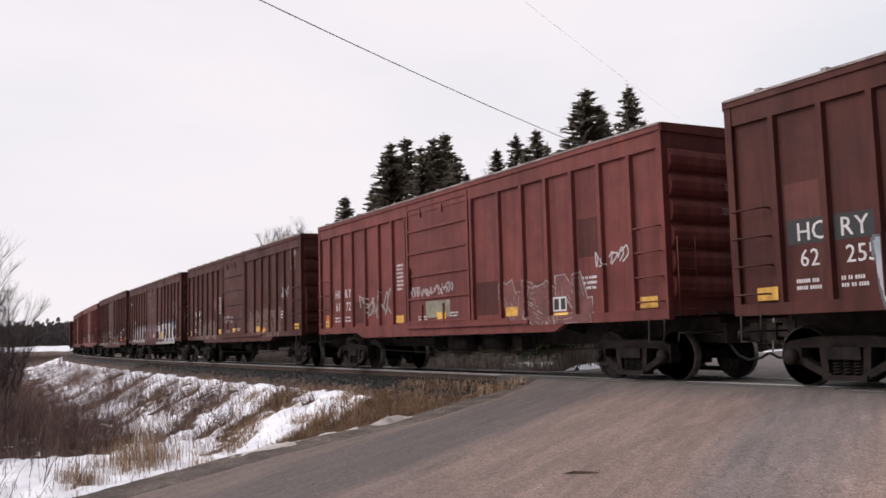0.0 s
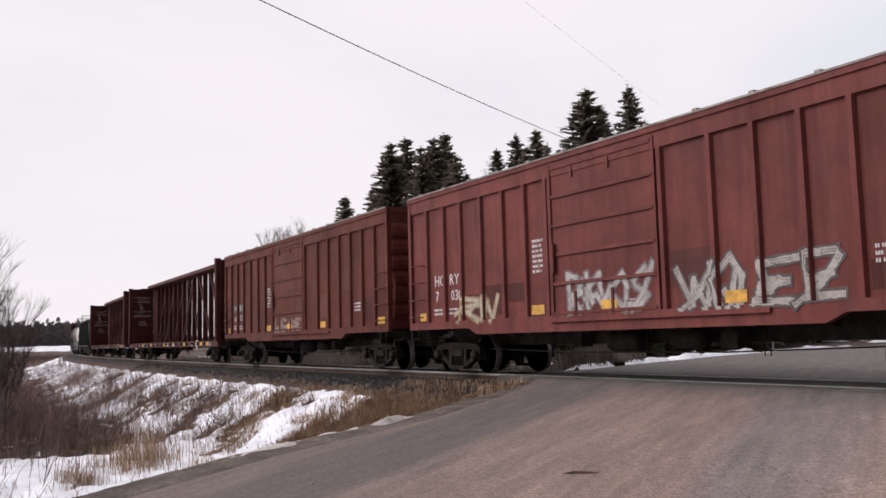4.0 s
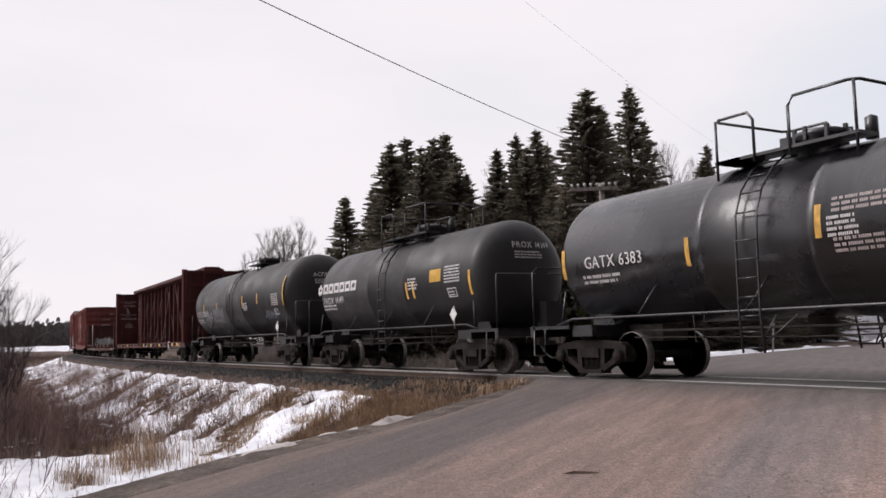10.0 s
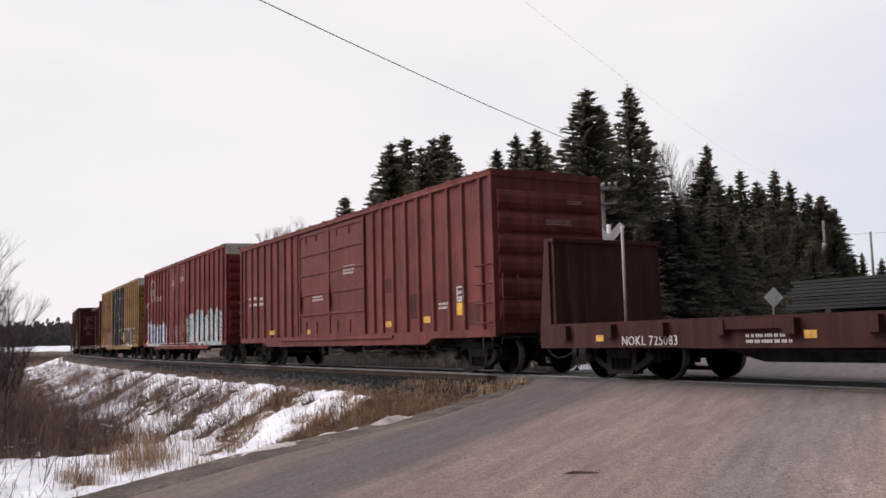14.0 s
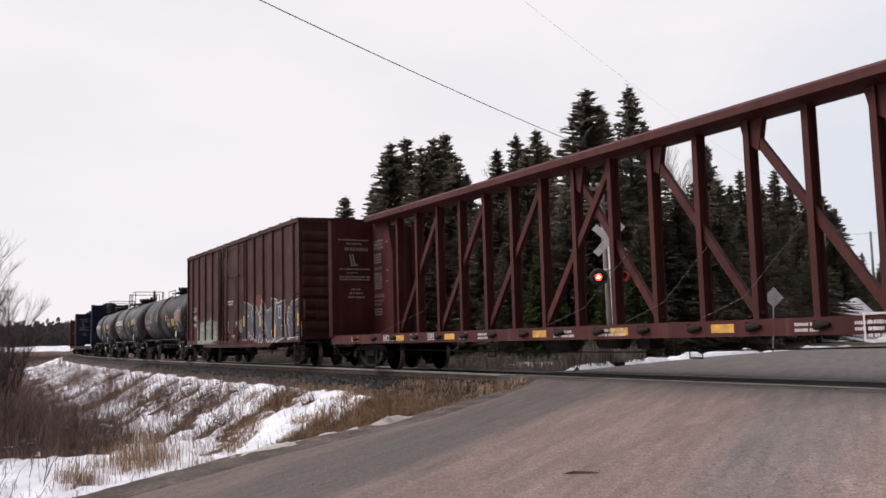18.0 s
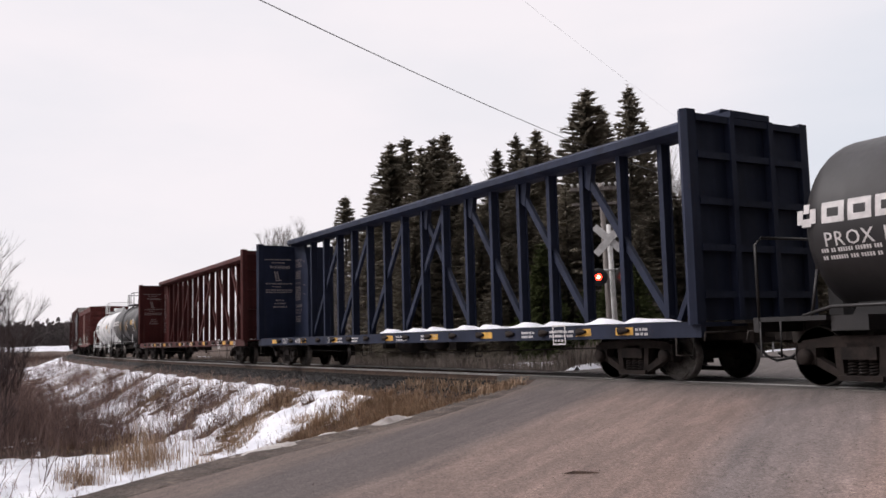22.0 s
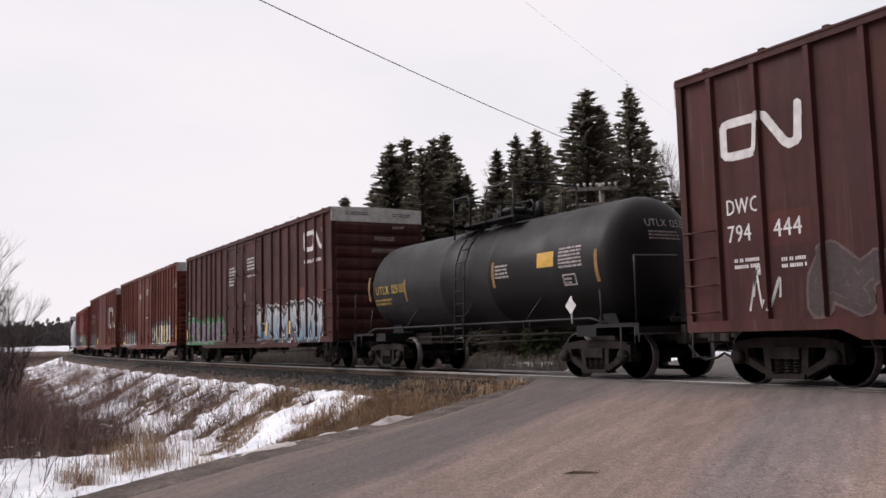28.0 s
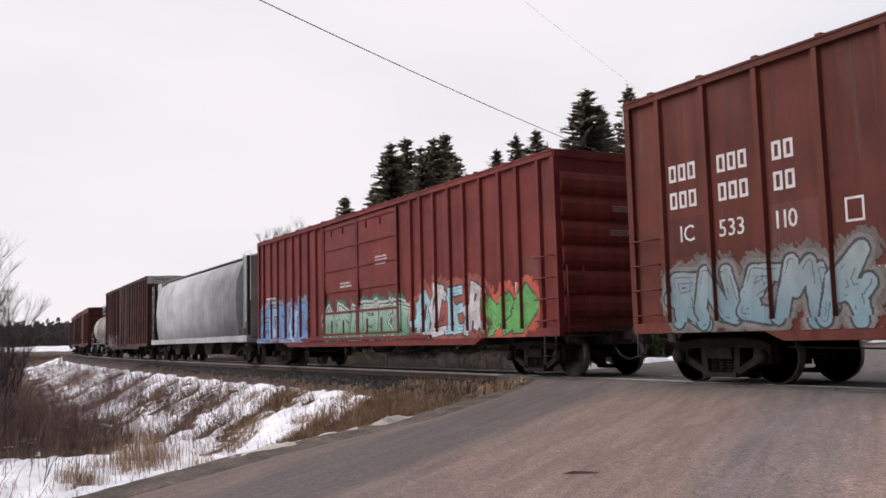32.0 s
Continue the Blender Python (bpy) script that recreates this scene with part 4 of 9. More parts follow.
def wobble(X, Z, seed, f=1.0):
    return (np.sin(X * 5.1 * f + seed) * np.cos(Z * 6.3 * f + seed * 1.7) + 0.6 * np.sin(X * 11.7 * f + Z * 7.1 * f + seed * 2.3) + 0.4 * np.sin(X * 23.0 * f - Z * 17 * f + seed)) * 0.5


def fading(c_low, c_high, z0, z1):
    """Sprayed paint that changes colour up the letters."""
    m, n, l, b = shader("spray_fade")
    tc, sep, mr = n.new("ShaderNodeTexCoord"), n.new("ShaderNodeSeparateXYZ"), n.new("ShaderNodeMapRange")
    l.new(tc.outputs["Object"], sep.inputs[0])
    l.new(sep.outputs["Z"], mr.inputs["Value"])
    mr.inputs["From Min"].default_value, mr.inputs["From Max"].default_value = z0, z1
    col = ramp_node(n, l, mr.outputs["Result"], 0.1, 0.9, c_low, c_high)
    t = noise_node(n, l, 3, (1, 1, 0.4), 6)
    v = ramp_node(n, l, t.outputs["Fac"], 0.3, 0.7, (0.7,) * 3, (1.15,) * 3)
    l.new(mix_node(n, l, 1.0, col, v, "MULTIPLY"), b.inputs["Base Color"])
    b.inputs["Roughness"].default_value = 0.7
    return m


def mural(car, x0, x1, z0, z1, seed, fill, rim, glow=None, letters=None, place=None, heavy=1.0, word="", outer=None, top=None, shade=None, second=None, edge=0.045, wild=0.09, square=True):
    """A sprayed name along the side: colour cloud, outer line, shadow, rim and fat letters."""
    r = random.Random(seed)
    shapes = [BLOCK[c] for c in word]
    for i in range(0 if word else letters or max(2, round((x1 - x0) / 0.95))):
        # forms that spell nothing: two bent strokes, leaning and overlapping
        kinked = [(min(1.15, max(-0.15, px + r.uniform(-0.2, 0.2))), pz) for px, pz in r.choice(LETTER_SHAPES)]
        a, b = r.uniform(-0.2, 1.2), r.uniform(-0.2, 1.2)
        shapes.append((tuple(kinked), ((a, r.uniform(0.55, 1.05)), (0.5 * (a + b), r.uniform(0.2, 0.6)), (b, r.uniform(-0.05, 0.4)))))
    n, h = len(shapes), z1 - z0
    w = (x1 - x0) / n
    fat = min(0.30 * w, 0.25 * h) * heavy
    figures = []
    for i, shape in enumerate(shapes):
        lean, up, down = r.uniform(-0.12, 0.12), r.uniform(0.88, 1.0), r.uniform(0.0, 0.06)
        bars = []
        for line in shape:
            pts = [(x0 + w * (i + 0.10 + 0.80 * px + lean * (pz - 0.5) + r.uniform(-wild, wild)), z0 + fat / 2 + edge + (h - fat - 2 * edge) * (down + (up - down) * pz + r.uniform(-wild, wild) * 0.7)) for px, pz in line]
            bars += list(zip(pts, pts[1:]))
        figures.append(bars)

    def field(X, Z):
        G = np.zeros(X.shape, int)
        D = [np.min([bar_distance(X, Z, a, b, square) for a, b in bars], axis=0) for bars in figures]
        near = np.min(D, axis=0)
        if glow:
            G[near + 0.10 * wobble(X, Z, seed) + 0.07 * wobble(X, Z, seed + 4, 5.0) < fat / 2 + 0.18] = 1
        if outer and shade:
            # one line round the whole name, dark between its letters
            hull = near + 0.02 * wobble(X, Z, seed, 0.6)
            G[hull < fat / 2 + 0.15] = 2
            G[hull < fat / 2 + 0.115] = 4
        elif shade:
            S = np.min([bar_distance(X + 0.09, Z + 0.07, a, b, square) for bars in figures for a, b in bars], axis=0)
            G[S < fat / 2 + edge * 0.6] = 4
        elif outer:
            G[near < fat / 2 + edge * 2.1] = 2
        for i, d in enumerate(D):
            G[d < fat / 2 + edge * (0.7 + 0.25 * wobble(X, Z, i, 0.7))] = 3
            G[d < fat / 2 - 0.008 + 0.012 * wobble(X, Z, i + 9, 1.6)] = 10 + i
            G[(np.abs(d - fat * (0.20 + 0.09 * wobble(X, Z, i + seed, 0.5))) < 0.011) & (wobble(X, Z, seed + i, 0.8) > 0.1)] = 5
        worn = wobble(X, Z, seed * 3.1, 2.7) + 0.5 * wobble(X, Z, seed, 7.0)
        G[worn > 1.18] = 0
        return G

    pad = 0.28 if glow else 0.16
    sill = car.get("sill")
    low = z0 - 0.05 if not sill else max(z0 - 0.12, sill - 0.17)
    kits = paint_cells(x0 - pad, x1 + pad, low, z1 + pad * 0.8, field, place, sill)
    inks = {1: ("graffiti_cloud", glow, "sprayed colour cloud"), 2: ("graffiti_outer_line", outer, "sprayed outer line"), 3: ("graffiti_outline", rim, "sprayed letter outline"), 4: ("graffiti_shadow", shade, "sprayed letter shadow"), 5: ("graffiti_detail", tuple(0.55 * a + 0.45 * b for a, b in zip(rim, fill)), "thin sprayed inner lines")}
    grade = fading(fill, top, z0, z1) if top else None
    for c in sorted(kits):
        if c < 10:
            nm, ink, label = inks[c]
            part(nm, kits[c], spray(ink), car, label)
        else:
            part("graffiti_letter", kits[c], grade or spray(second if second and c % 2 else fill), car, "fat sprayed letter")


def tag_line(car, x, z, w, h, seed, c, place, thick=0.03):
    """A thin quick scrawl that cannot be read."""
    r = random.Random(seed)
    k = Kit()
    n = max(3, round(w / (h * 0.40)))
    for i in range(n):
        cx = x + (i + 0.5) * w / n
        pts = [(cx + w / n * r.uniform(-0.8, 0.8), z + h * r.uniform(0.0, 1.0)) for q in range(r.randrange(4, 6))]
        stroke(k, pts, min(thick, 0.035) if thick < 0.08 else thick * 0.6, place, 0.006, n=6)
    part("graffiti_tag", k, spray(c), car, "thin sprayed scrawl")


def emblem(car, x, z, w, h, thick, place, label="white bent-bar emblem"):
    """The railway's bent-bar emblem."""
    line = ((0.42, 0.93), (0.13, 0.93), (0.06, 0.90), (0.04, 0.82), (0.04, 0.18), (0.07, 0.09), (0.13, 0.06), (0.38, 0.06), (0.44, 0.12), (0.47, 0.86), (0.51, 0.94), (0.57, 0.90), (0.80, 0.13), (0.86, 0.05), (0.93, 0.09), (0.96, 0.18), (0.97, 0.98))
    pts = [(x + p * w, z + q * h) for p, q in line]

    def field(X, Z):
        d = np.min([bar_distance(X, Z, a, b, False) for a, b in zip(pts, pts[1:])], axis=0)
        return (d < thick / 2).astype(int)

    part("emblem", paint_cells(x - thick, x + w + thick, z - thick, z + h + thick, field, place, None, 0.02)[1], WHITE, car, label)


# ---- box cars ----
PANEL_Y, POST_Y = 1.53, 1.60
POST_MESHES = {}


def post_mesh(z0, z1, paint, wide=0.15):
    key = (round(z0, 2), round(z1, 2), paint.name, wide)
    if key not in POST_MESHES:
        h = wide / 2
        POST_MESHES[key] = Kit().prism(((-h, 0), (-h * 0.62, -0.072), (h * 0.62, -0.072), (h, 0))[::-1], "z", z0, z1).mesh("side_post", paint)
    return POST_MESHES[key]


def sides_at(posts, doors=(), door_y=1.57, sill=0.0):
    """Where paint lies on the near side: on a post's face, a door leaf or the panel between."""
    def place(x, z, e=0.0):
        y = PANEL_Y
        for p in posts:
            if abs(x - p) < 0.05:
                y = POST_Y + 0.004
                break
        for a, b in doors:
            if a - 0.05 < x < b + 0.05:
                y = door_y
        if z < sill:
            y = POST_Y + 0.002
        return (x, -(y + 0.004 + e), z)
    return place


def boxcar(uf, ur, paint, label, zb=1.0, zt=4.55, posts=(), door=(-1.77, 1.35), style="single", cap=False, band=0.0, roofp=None, door_paint=None, arm=None, group="freight cars of the train"):
    half = (uf - ur) / 2
    arm = arm or half - 1.55
    car = thing("boxcar", label, "boxcar", group)
    zs = zb + 0.14
    k = Kit()
    k.prism(((-PANEL_Y, zs), (PANEL_Y, zs), (PANEL_Y, zt), (-PANEL_Y, zt)), "x", -half + 0.06, half - 0.06)
    part("body", k, paint, car)
    # side sills, deeper between the bogies
    for sy in (-1, 1):
        k = Kit()
        y0, y1 = sorted((sy * 1.47, sy * POST_Y))
        k.prism(((-half, zb + 0.02), (-arm + 1.35, zb + 0.02), (-arm + 1.7, zb - 0.13), (arm - 1.7, zb - 0.13), (arm - 1.35, zb + 0.02), (half, zb + 0.02), (half, zb + 0.2), (-half, zb + 0.2)), "y", y0, y1)
        part("side_sill", k, paint, car)
        k = Kit().box(-half, half, min(sy * 1.5, sy * 1.615), max(sy * 1.5, sy * 1.615), zt - 0.10, zt)
        part("roof_plate", k, paint, car)
        if band:
            part("upper_panel", Kit().box(-half, half, min(sy * 1.5, sy * 1.585), max(sy * 1.5, sy * 1.585), zt - 0.10 - band, zt - 0.10), paint, car)
        me = post_mesh(zb + 0.2, zt - 0.10 - band, paint)
        for p in posts:
            o = part("side_post", me, paint, car, at=(p, sy * PANEL_Y, 0))
            if sy > 0:
                o.rotation_euler = (0, 0, math.pi)
        for e in (-1, 1):
            part("corner_post", Kit().box(min(e * half, e * (half - 0.13)), max(e * half, e * (half - 0.13)), min(sy * 1.5, sy * POST_Y), max(sy * 1.5, sy * POST_Y), zb + 0.2, zt - 0.1), paint, car)
    # roof with cross ribs
    rp = roofp or ROOF
    k = Kit()
    k.prism(((-1.63, zt), (1.63, zt), (1.63, zt + 0.035), (0.0, zt + 0.075), (-1.63, zt + 0.035)), "x", -half + 0.02, half - 0.02)
    roof = part("roof", k, rp, car, "low-pitched ribbed metal roof")
    rib = Kit().prism(((-1.62, 0.03), (0, 0.07), (1.62, 0.03), (1.62, 0.075), (0, 0.115), (-1.62, 0.075)), "x", -0.05, 0.05).mesh("roof_rib", rp)
    for x in np.linspace(-half + 0.7, half - 0.7, int(half * 2 / 1.15)):
        part("roof_rib", rib, rp, roof, at=(float(x), 0, zt))
    # ends with pressed ribs
    for e in (-1, 1):
        a, b = sorted((e * (half - 0.06), e * half))
        end = part("end_wall", Kit().box(a, b, -1.5, 1.5, zb + 0.1, zt + 0.02), paint, car)
        n = 9 if zt > 4.9 else 6
        step = (zt - zb - 0.75) / n
        w = step * 0.46
        me = Kit().prism([(0, -w), (e * 0.05, -w * 0.8), (e * 0.085, -w * 0.35), (e * 0.085, w * 0.35), (e * 0.05, w * 0.8), (0, w)][:: -e], "y", -1.47, 1.47).mesh("end_rib", paint)
        for i in range(n):
            part("end_rib", me, paint, end, at=(e * half, 0, zb + 0.35 + step * (i + 0.5)))
        if e > 0:
            k = Kit()
            on_end = lambda u, z, s=0.0: (half + 0.09, u, z)
            dashes(k, -0.15, zb + 0.35 + step * (n - 1.58), 0.8, 0.14, 3, on_end, 5)
            dashes(k, -0.25, zb + 0.35 + step * (n - 2.58), 0.95, 0.14, 3, on_end, 6)
            dashes(k, 0.5, zb + 0.35 + step * (n - 0.56), 0.5, 0.10, 2, on_end, 7)
            part("end_lettering", k, PALE, end)
            if cap:
                k = Kit()
                on_cap = lambda u, z, s=0.0: (half + 0.034, u, z)
                dashes(k, -1.1, zt - 0.2, 0.9, 0.12, 2, on_cap, 8)
                dashes(k, 0.55, zt - 0.22, 0.75, 0.13, 2, on_cap, 9)
                part("end_lettering", k, BLACK, car, "black stencil on the end cap")
        if cap:
            part("end_cap", Kit().prism(((-1.6, zt - 0.42), (1.6, zt - 0.42), (1.6, zt + 0.03), (0, zt + 0.07), (-1.6, zt + 0.03)), "x", min(e * half, e * (half + 0.03)), max(e * half, e * (half + 0.03))), CAP, car, "white-painted end cap")
        else:
            part("end_cap", Kit().prism(((-1.6, zt - 0.12), (1.6, zt - 0.12), (1.6, zt + 0.03), (0, zt + 0.07), (-1.6, zt + 0.03)), "x", min(e * half, e * (half + 0.03)), max(e * half, e * (half + 0.03))), paint, car)
        xa, xb = e * (half - 0.10), e * (half - 0.72)
        grip = Kit().tube([(xa, -1.59, 0), (xa, -1.67, 0), (xb, -1.67, 0), (xb, -1.53, 0)], 0.016, 5).mesh("grab_iron", paint)
        for i in range(4):
            part("grab_iron", grip, paint, car, at=(0, 0, zb + 0.34 + 0.44 * i))
        ladder(car, paint, e * (half + 0.13), -1.45, zb + 0.05, zb + 1.45, 0.42, 4, False)
        k = Kit().tube([(e * (half - 0.5), -1.6, zb + 0.05), (e * (half - 0.5), -1.62, zb - 0.38), (e * (half - 0.12), -1.62, zb - 0.38), (e * (half - 0.12), -1.6, zb + 0.05)], 0.018, 5)
        part("stirrup_step", k, GREASE, car)
        part("end_platform", Kit().box(min(e * half, e * (half + 0.25)), max(e * half, e * (half + 0.25)), -0.7, 0.7, zb + 0.1, zb + 0.14), GREASE, car)
    wheel = Kit()
    wheel.tube([(-half - 0.22, 0.75 + 0.26 * math.cos(w), zb + 1.2 + 0.26 * math.sin(w)) for w in np.linspace(0, 2 * math.pi, 15)], 0.02, 5)
    for w in range(3):
        a = w * 2.1
        wheel.tube([(-half - 0.2, 0.75, zb + 1.2), (-half - 0.22, 0.75 + 0.25 * math.cos(a), zb + 1.2 + 0.25 * math.sin(a))], 0.015, 4)
    wheel.box(-half - 0.2, -half, 0.6, 0.9, zb + 1.0, zb + 1.4)
    part("hand_brake", wheel, paint, car)
    # doors
    dp = door_paint or paint
    d0, d1 = door[0], door[-1]
    dz0, dz1 = zb + 0.16, zt - 0.16
    leaves = [(d0, d1)] if len(door) == 2 else [(door[0], door[1]), (door[1], door[2])]
    for sy in (-1, 1):
        for i, (a, b) in enumerate(leaves):
            y0, y1 = sorted((sy * 1.5, sy * 1.57))
            leaf = part("door", Kit().box(a + 0.02, b - 0.02, y0, y1, dz0, dz1), dp, car, "closed sliding door" if style != "plug" else "closed plug door")
            yy0, yy1 = sorted((sy * 1.57, sy * 1.605))
            if style == "louvre":
                me = Kit().prism([(sy * 1.565, -0.06), (sy * 1.625, -0.01), (sy * 1.625, 0.03), (sy * 1.565, 0.06)][::sy], "x", a + 0.08, b - 0.08).mesh("door_rib", dp)
                zz = np.arange(dz0 + 0.15, dz1 - 0.1, 0.165)
            elif style == "plug":
                me = Kit().box(a + 0.04, b - 0.04, yy0, yy1, -0.04, 0.04).mesh("door_rib", dp)
                zz = (dz0 + 0.06, dz0 + (dz1 - dz0) * 0.36, dz0 + (dz1 - dz0) * 0.68, dz1 - 0.08)
            else:
                me = Kit().box(a + 0.05, b - 0.05, yy0, yy1, -0.03, 0.03).mesh("door_rib", dp)
                zz = np.linspace(dz0 + 0.08, dz1 - 0.08, 6)
            for z in zz:
                part("door_rib", me, dp, leaf, at=(0, 0, float(z)))
            for x in (a + 0.05, b - 0.05):
                part("door_stile", Kit().box(x - 0.045, x + 0.045, yy0, yy1, dz0, dz1), dp, leaf)
            if style == "plug":
                for x in (a + (b - a) * 0.15, a + (b - a) * 0.76):
                    k = Kit().tube([(x, sy * 1.645, dz0 - 0.1), (x, sy * 1.645, dz1 + 0.05)], 0.034, 6)
                    for z in (dz0 + 0.3, dz0 + (dz1 - dz0) * 0.36, dz0 + (dz1 - dz0) * 0.68, dz1 - 0.3):
                        k.box(x - 0.06, x + 0.06, min(sy * 1.6, sy * 1.67), max(sy * 1.6, sy * 1.67), z - 0.05, z + 0.05)
                    part("lock_rod", k, dp, leaf)
                zm, zn, xm = dz0 + (dz1 - dz0) * 0.36, dz0 + (dz1 - dz0) * 0.68, a + (b - a) * 0.55
                part("door_rib", Kit().box(xm - 0.02, xm + 0.02, min(sy * 1.57, sy * 1.59), max(sy * 1.57, sy * 1.59), zm, zn), dp, leaf)
                part("door_rib", Kit().box(a + (b - a) * 0.17, xm, min(sy * 1.57, sy * 1.585), max(sy * 1.57, sy * 1.585), zm + 0.44, zm + 0.47), dp, leaf)
                k = Kit().box(a + (b - a) * 0.20, a + (b - a) * 0.54, min(sy * 1.57, sy * 1.584), max(sy * 1.57, sy * 1.584), dz0 + 0.2, dz0 + 1.22)
                part("latch_box", k, dp, leaf)
                wheel = Kit().lathe(((1.585, 0.0), (1.585, 0.13), (1.60, 0.15), (1.615, 0.13), (1.615, 0.0)), "y", 14, (a + (b - a) * 0.46, 0, dz0 + 0.42)) if sy > 0 else Kit().lathe(((-1.615, 0.0), (-1.615, 0.13), (-1.60, 0.15), (-1.585, 0.13), (-1.585, 0.0)), "y", 14, (a + (b - a) * 0.46, 0, dz0 + 0.42))
                part("hand_wheel", wheel, dp, leaf)
                part("door_handle", Kit().tube([(a + 0.25, sy * 1.64, dz0 + 0.14), (b - 0.25, sy * 1.64, dz0 + 0.14)], 0.02, 5), dp, leaf)
            elif style != "louvre":
                k = Kit().box(a + 0.1, a + 0.2, min(sy * 1.6, sy * 1.66), max(sy * 1.6, sy * 1.66), dz0 + 0.9, dz0 + 1.5)
                part("door_latch", k, dp, leaf)
                for q in (0.25, 0.6):
                    part("door_strap", Kit().box(a + (b - a) * q - 0.03, a + (b - a) * q + 0.03, yy0, yy1, dz0, dz0 + 0.5), dp, leaf)
                    part("door_strap", Kit().box(a + (b - a) * q - 0.03, a + (b - a) * q + 0.03, yy0, yy1, dz1 - 0.35, dz1 - 0.15), dp, leaf)
        k = Kit().box(d0 - (d1 - d0) * (0.0 if len(leaves) == 1 else 0.35), d1 + (d1 - d0) * (0.75 if len(leaves) == 1 else 0.35), min(sy * 1.55, sy * 1.65), max(sy * 1.55, sy * 1.65), zb + 0.06, zb + 0.14)
        part("door_track", k, paint, car)
    # panels touched up in another shade of red
    if paint is not OCHRE:
        r = random.Random(int(-uf) + 900)
        spots = [(p + 0.12, q - 0.12) for p, q in zip(posts, posts[1:]) if q - p < 1.4 and not (d0 - 0.3 < (p + q) / 2 < d1 + 0.3)]
        for p, q in r.sample(spots, min(5, len(spots))):
            z0 = zb + r.choice((0.24, 0.3, 0.55, 1.3))
            z1 = z0 + r.uniform(0.35, 0.8)
            part("touched_up_panel", Kit().quad((p, -PANEL_Y - 0.0025, z0), (q, -PANEL_Y - 0.0025, z0), (q, -PANEL_Y - 0.0025, z1), (p, -PANEL_Y - 0.0025, z1)), r.choice((TOUCH_DARK, TOUCH_ROSE, TOUCH_DARK)), car, "touched-up patch of paint")
    underframe(car, half, arm, zb + 0.05)
    bogies(car, arm)
    couplings(car, half)
    CARS.append((car, (uf + ur) / 2, arm))
    car["half"] = half
    car["sill"] = zb + 0.2
    return car, sides_at(posts, leaves, sill=zb + 0.2)


def stripes(car, spots, place, material=None, w=0.45, h=0.2):
    """Reflector patches on the side, one part each."""
    for x, z in spots:
        part("reflector", patch(Kit(), x - w / 2, z, w, h, lambda a, b, e=0.0: place(a, b, 0.012)), material or YELLOW_OLD, car, "worn yellow reflector")


def stencils(car, place, items, material=None, name="lettering"):
    """items: ('t', text, x, z, height) | ('d', x, z, w, h, rows) | ('f', x, z, w, h) frame | ('p', x, z, w, h) patch"""
    k = Kit()
    for i, it in enumerate(items):
        if it[0] == "t":
            write(k, it[1], it[2], it[3], it[4], place, it[5] if len(it) > 5 else 0.92, it[4] * 0.03)
        elif it[0] == "d":
            dashes(k, *it[1:6], place, seed=i + 3)
        elif it[0] == "f":
            frame_outline(k, it[1], it[2], it[3], it[4], 0.035, place)
        else:
            patch(k, *it[1:5], place)
    return part(name, k, material or WHITE, car, "stencilled lettering")


# ---- centre-beam lumber cars ----
BEAM_POSTS = [0.54 + 1.235 * i for i in range(-8, 8)]


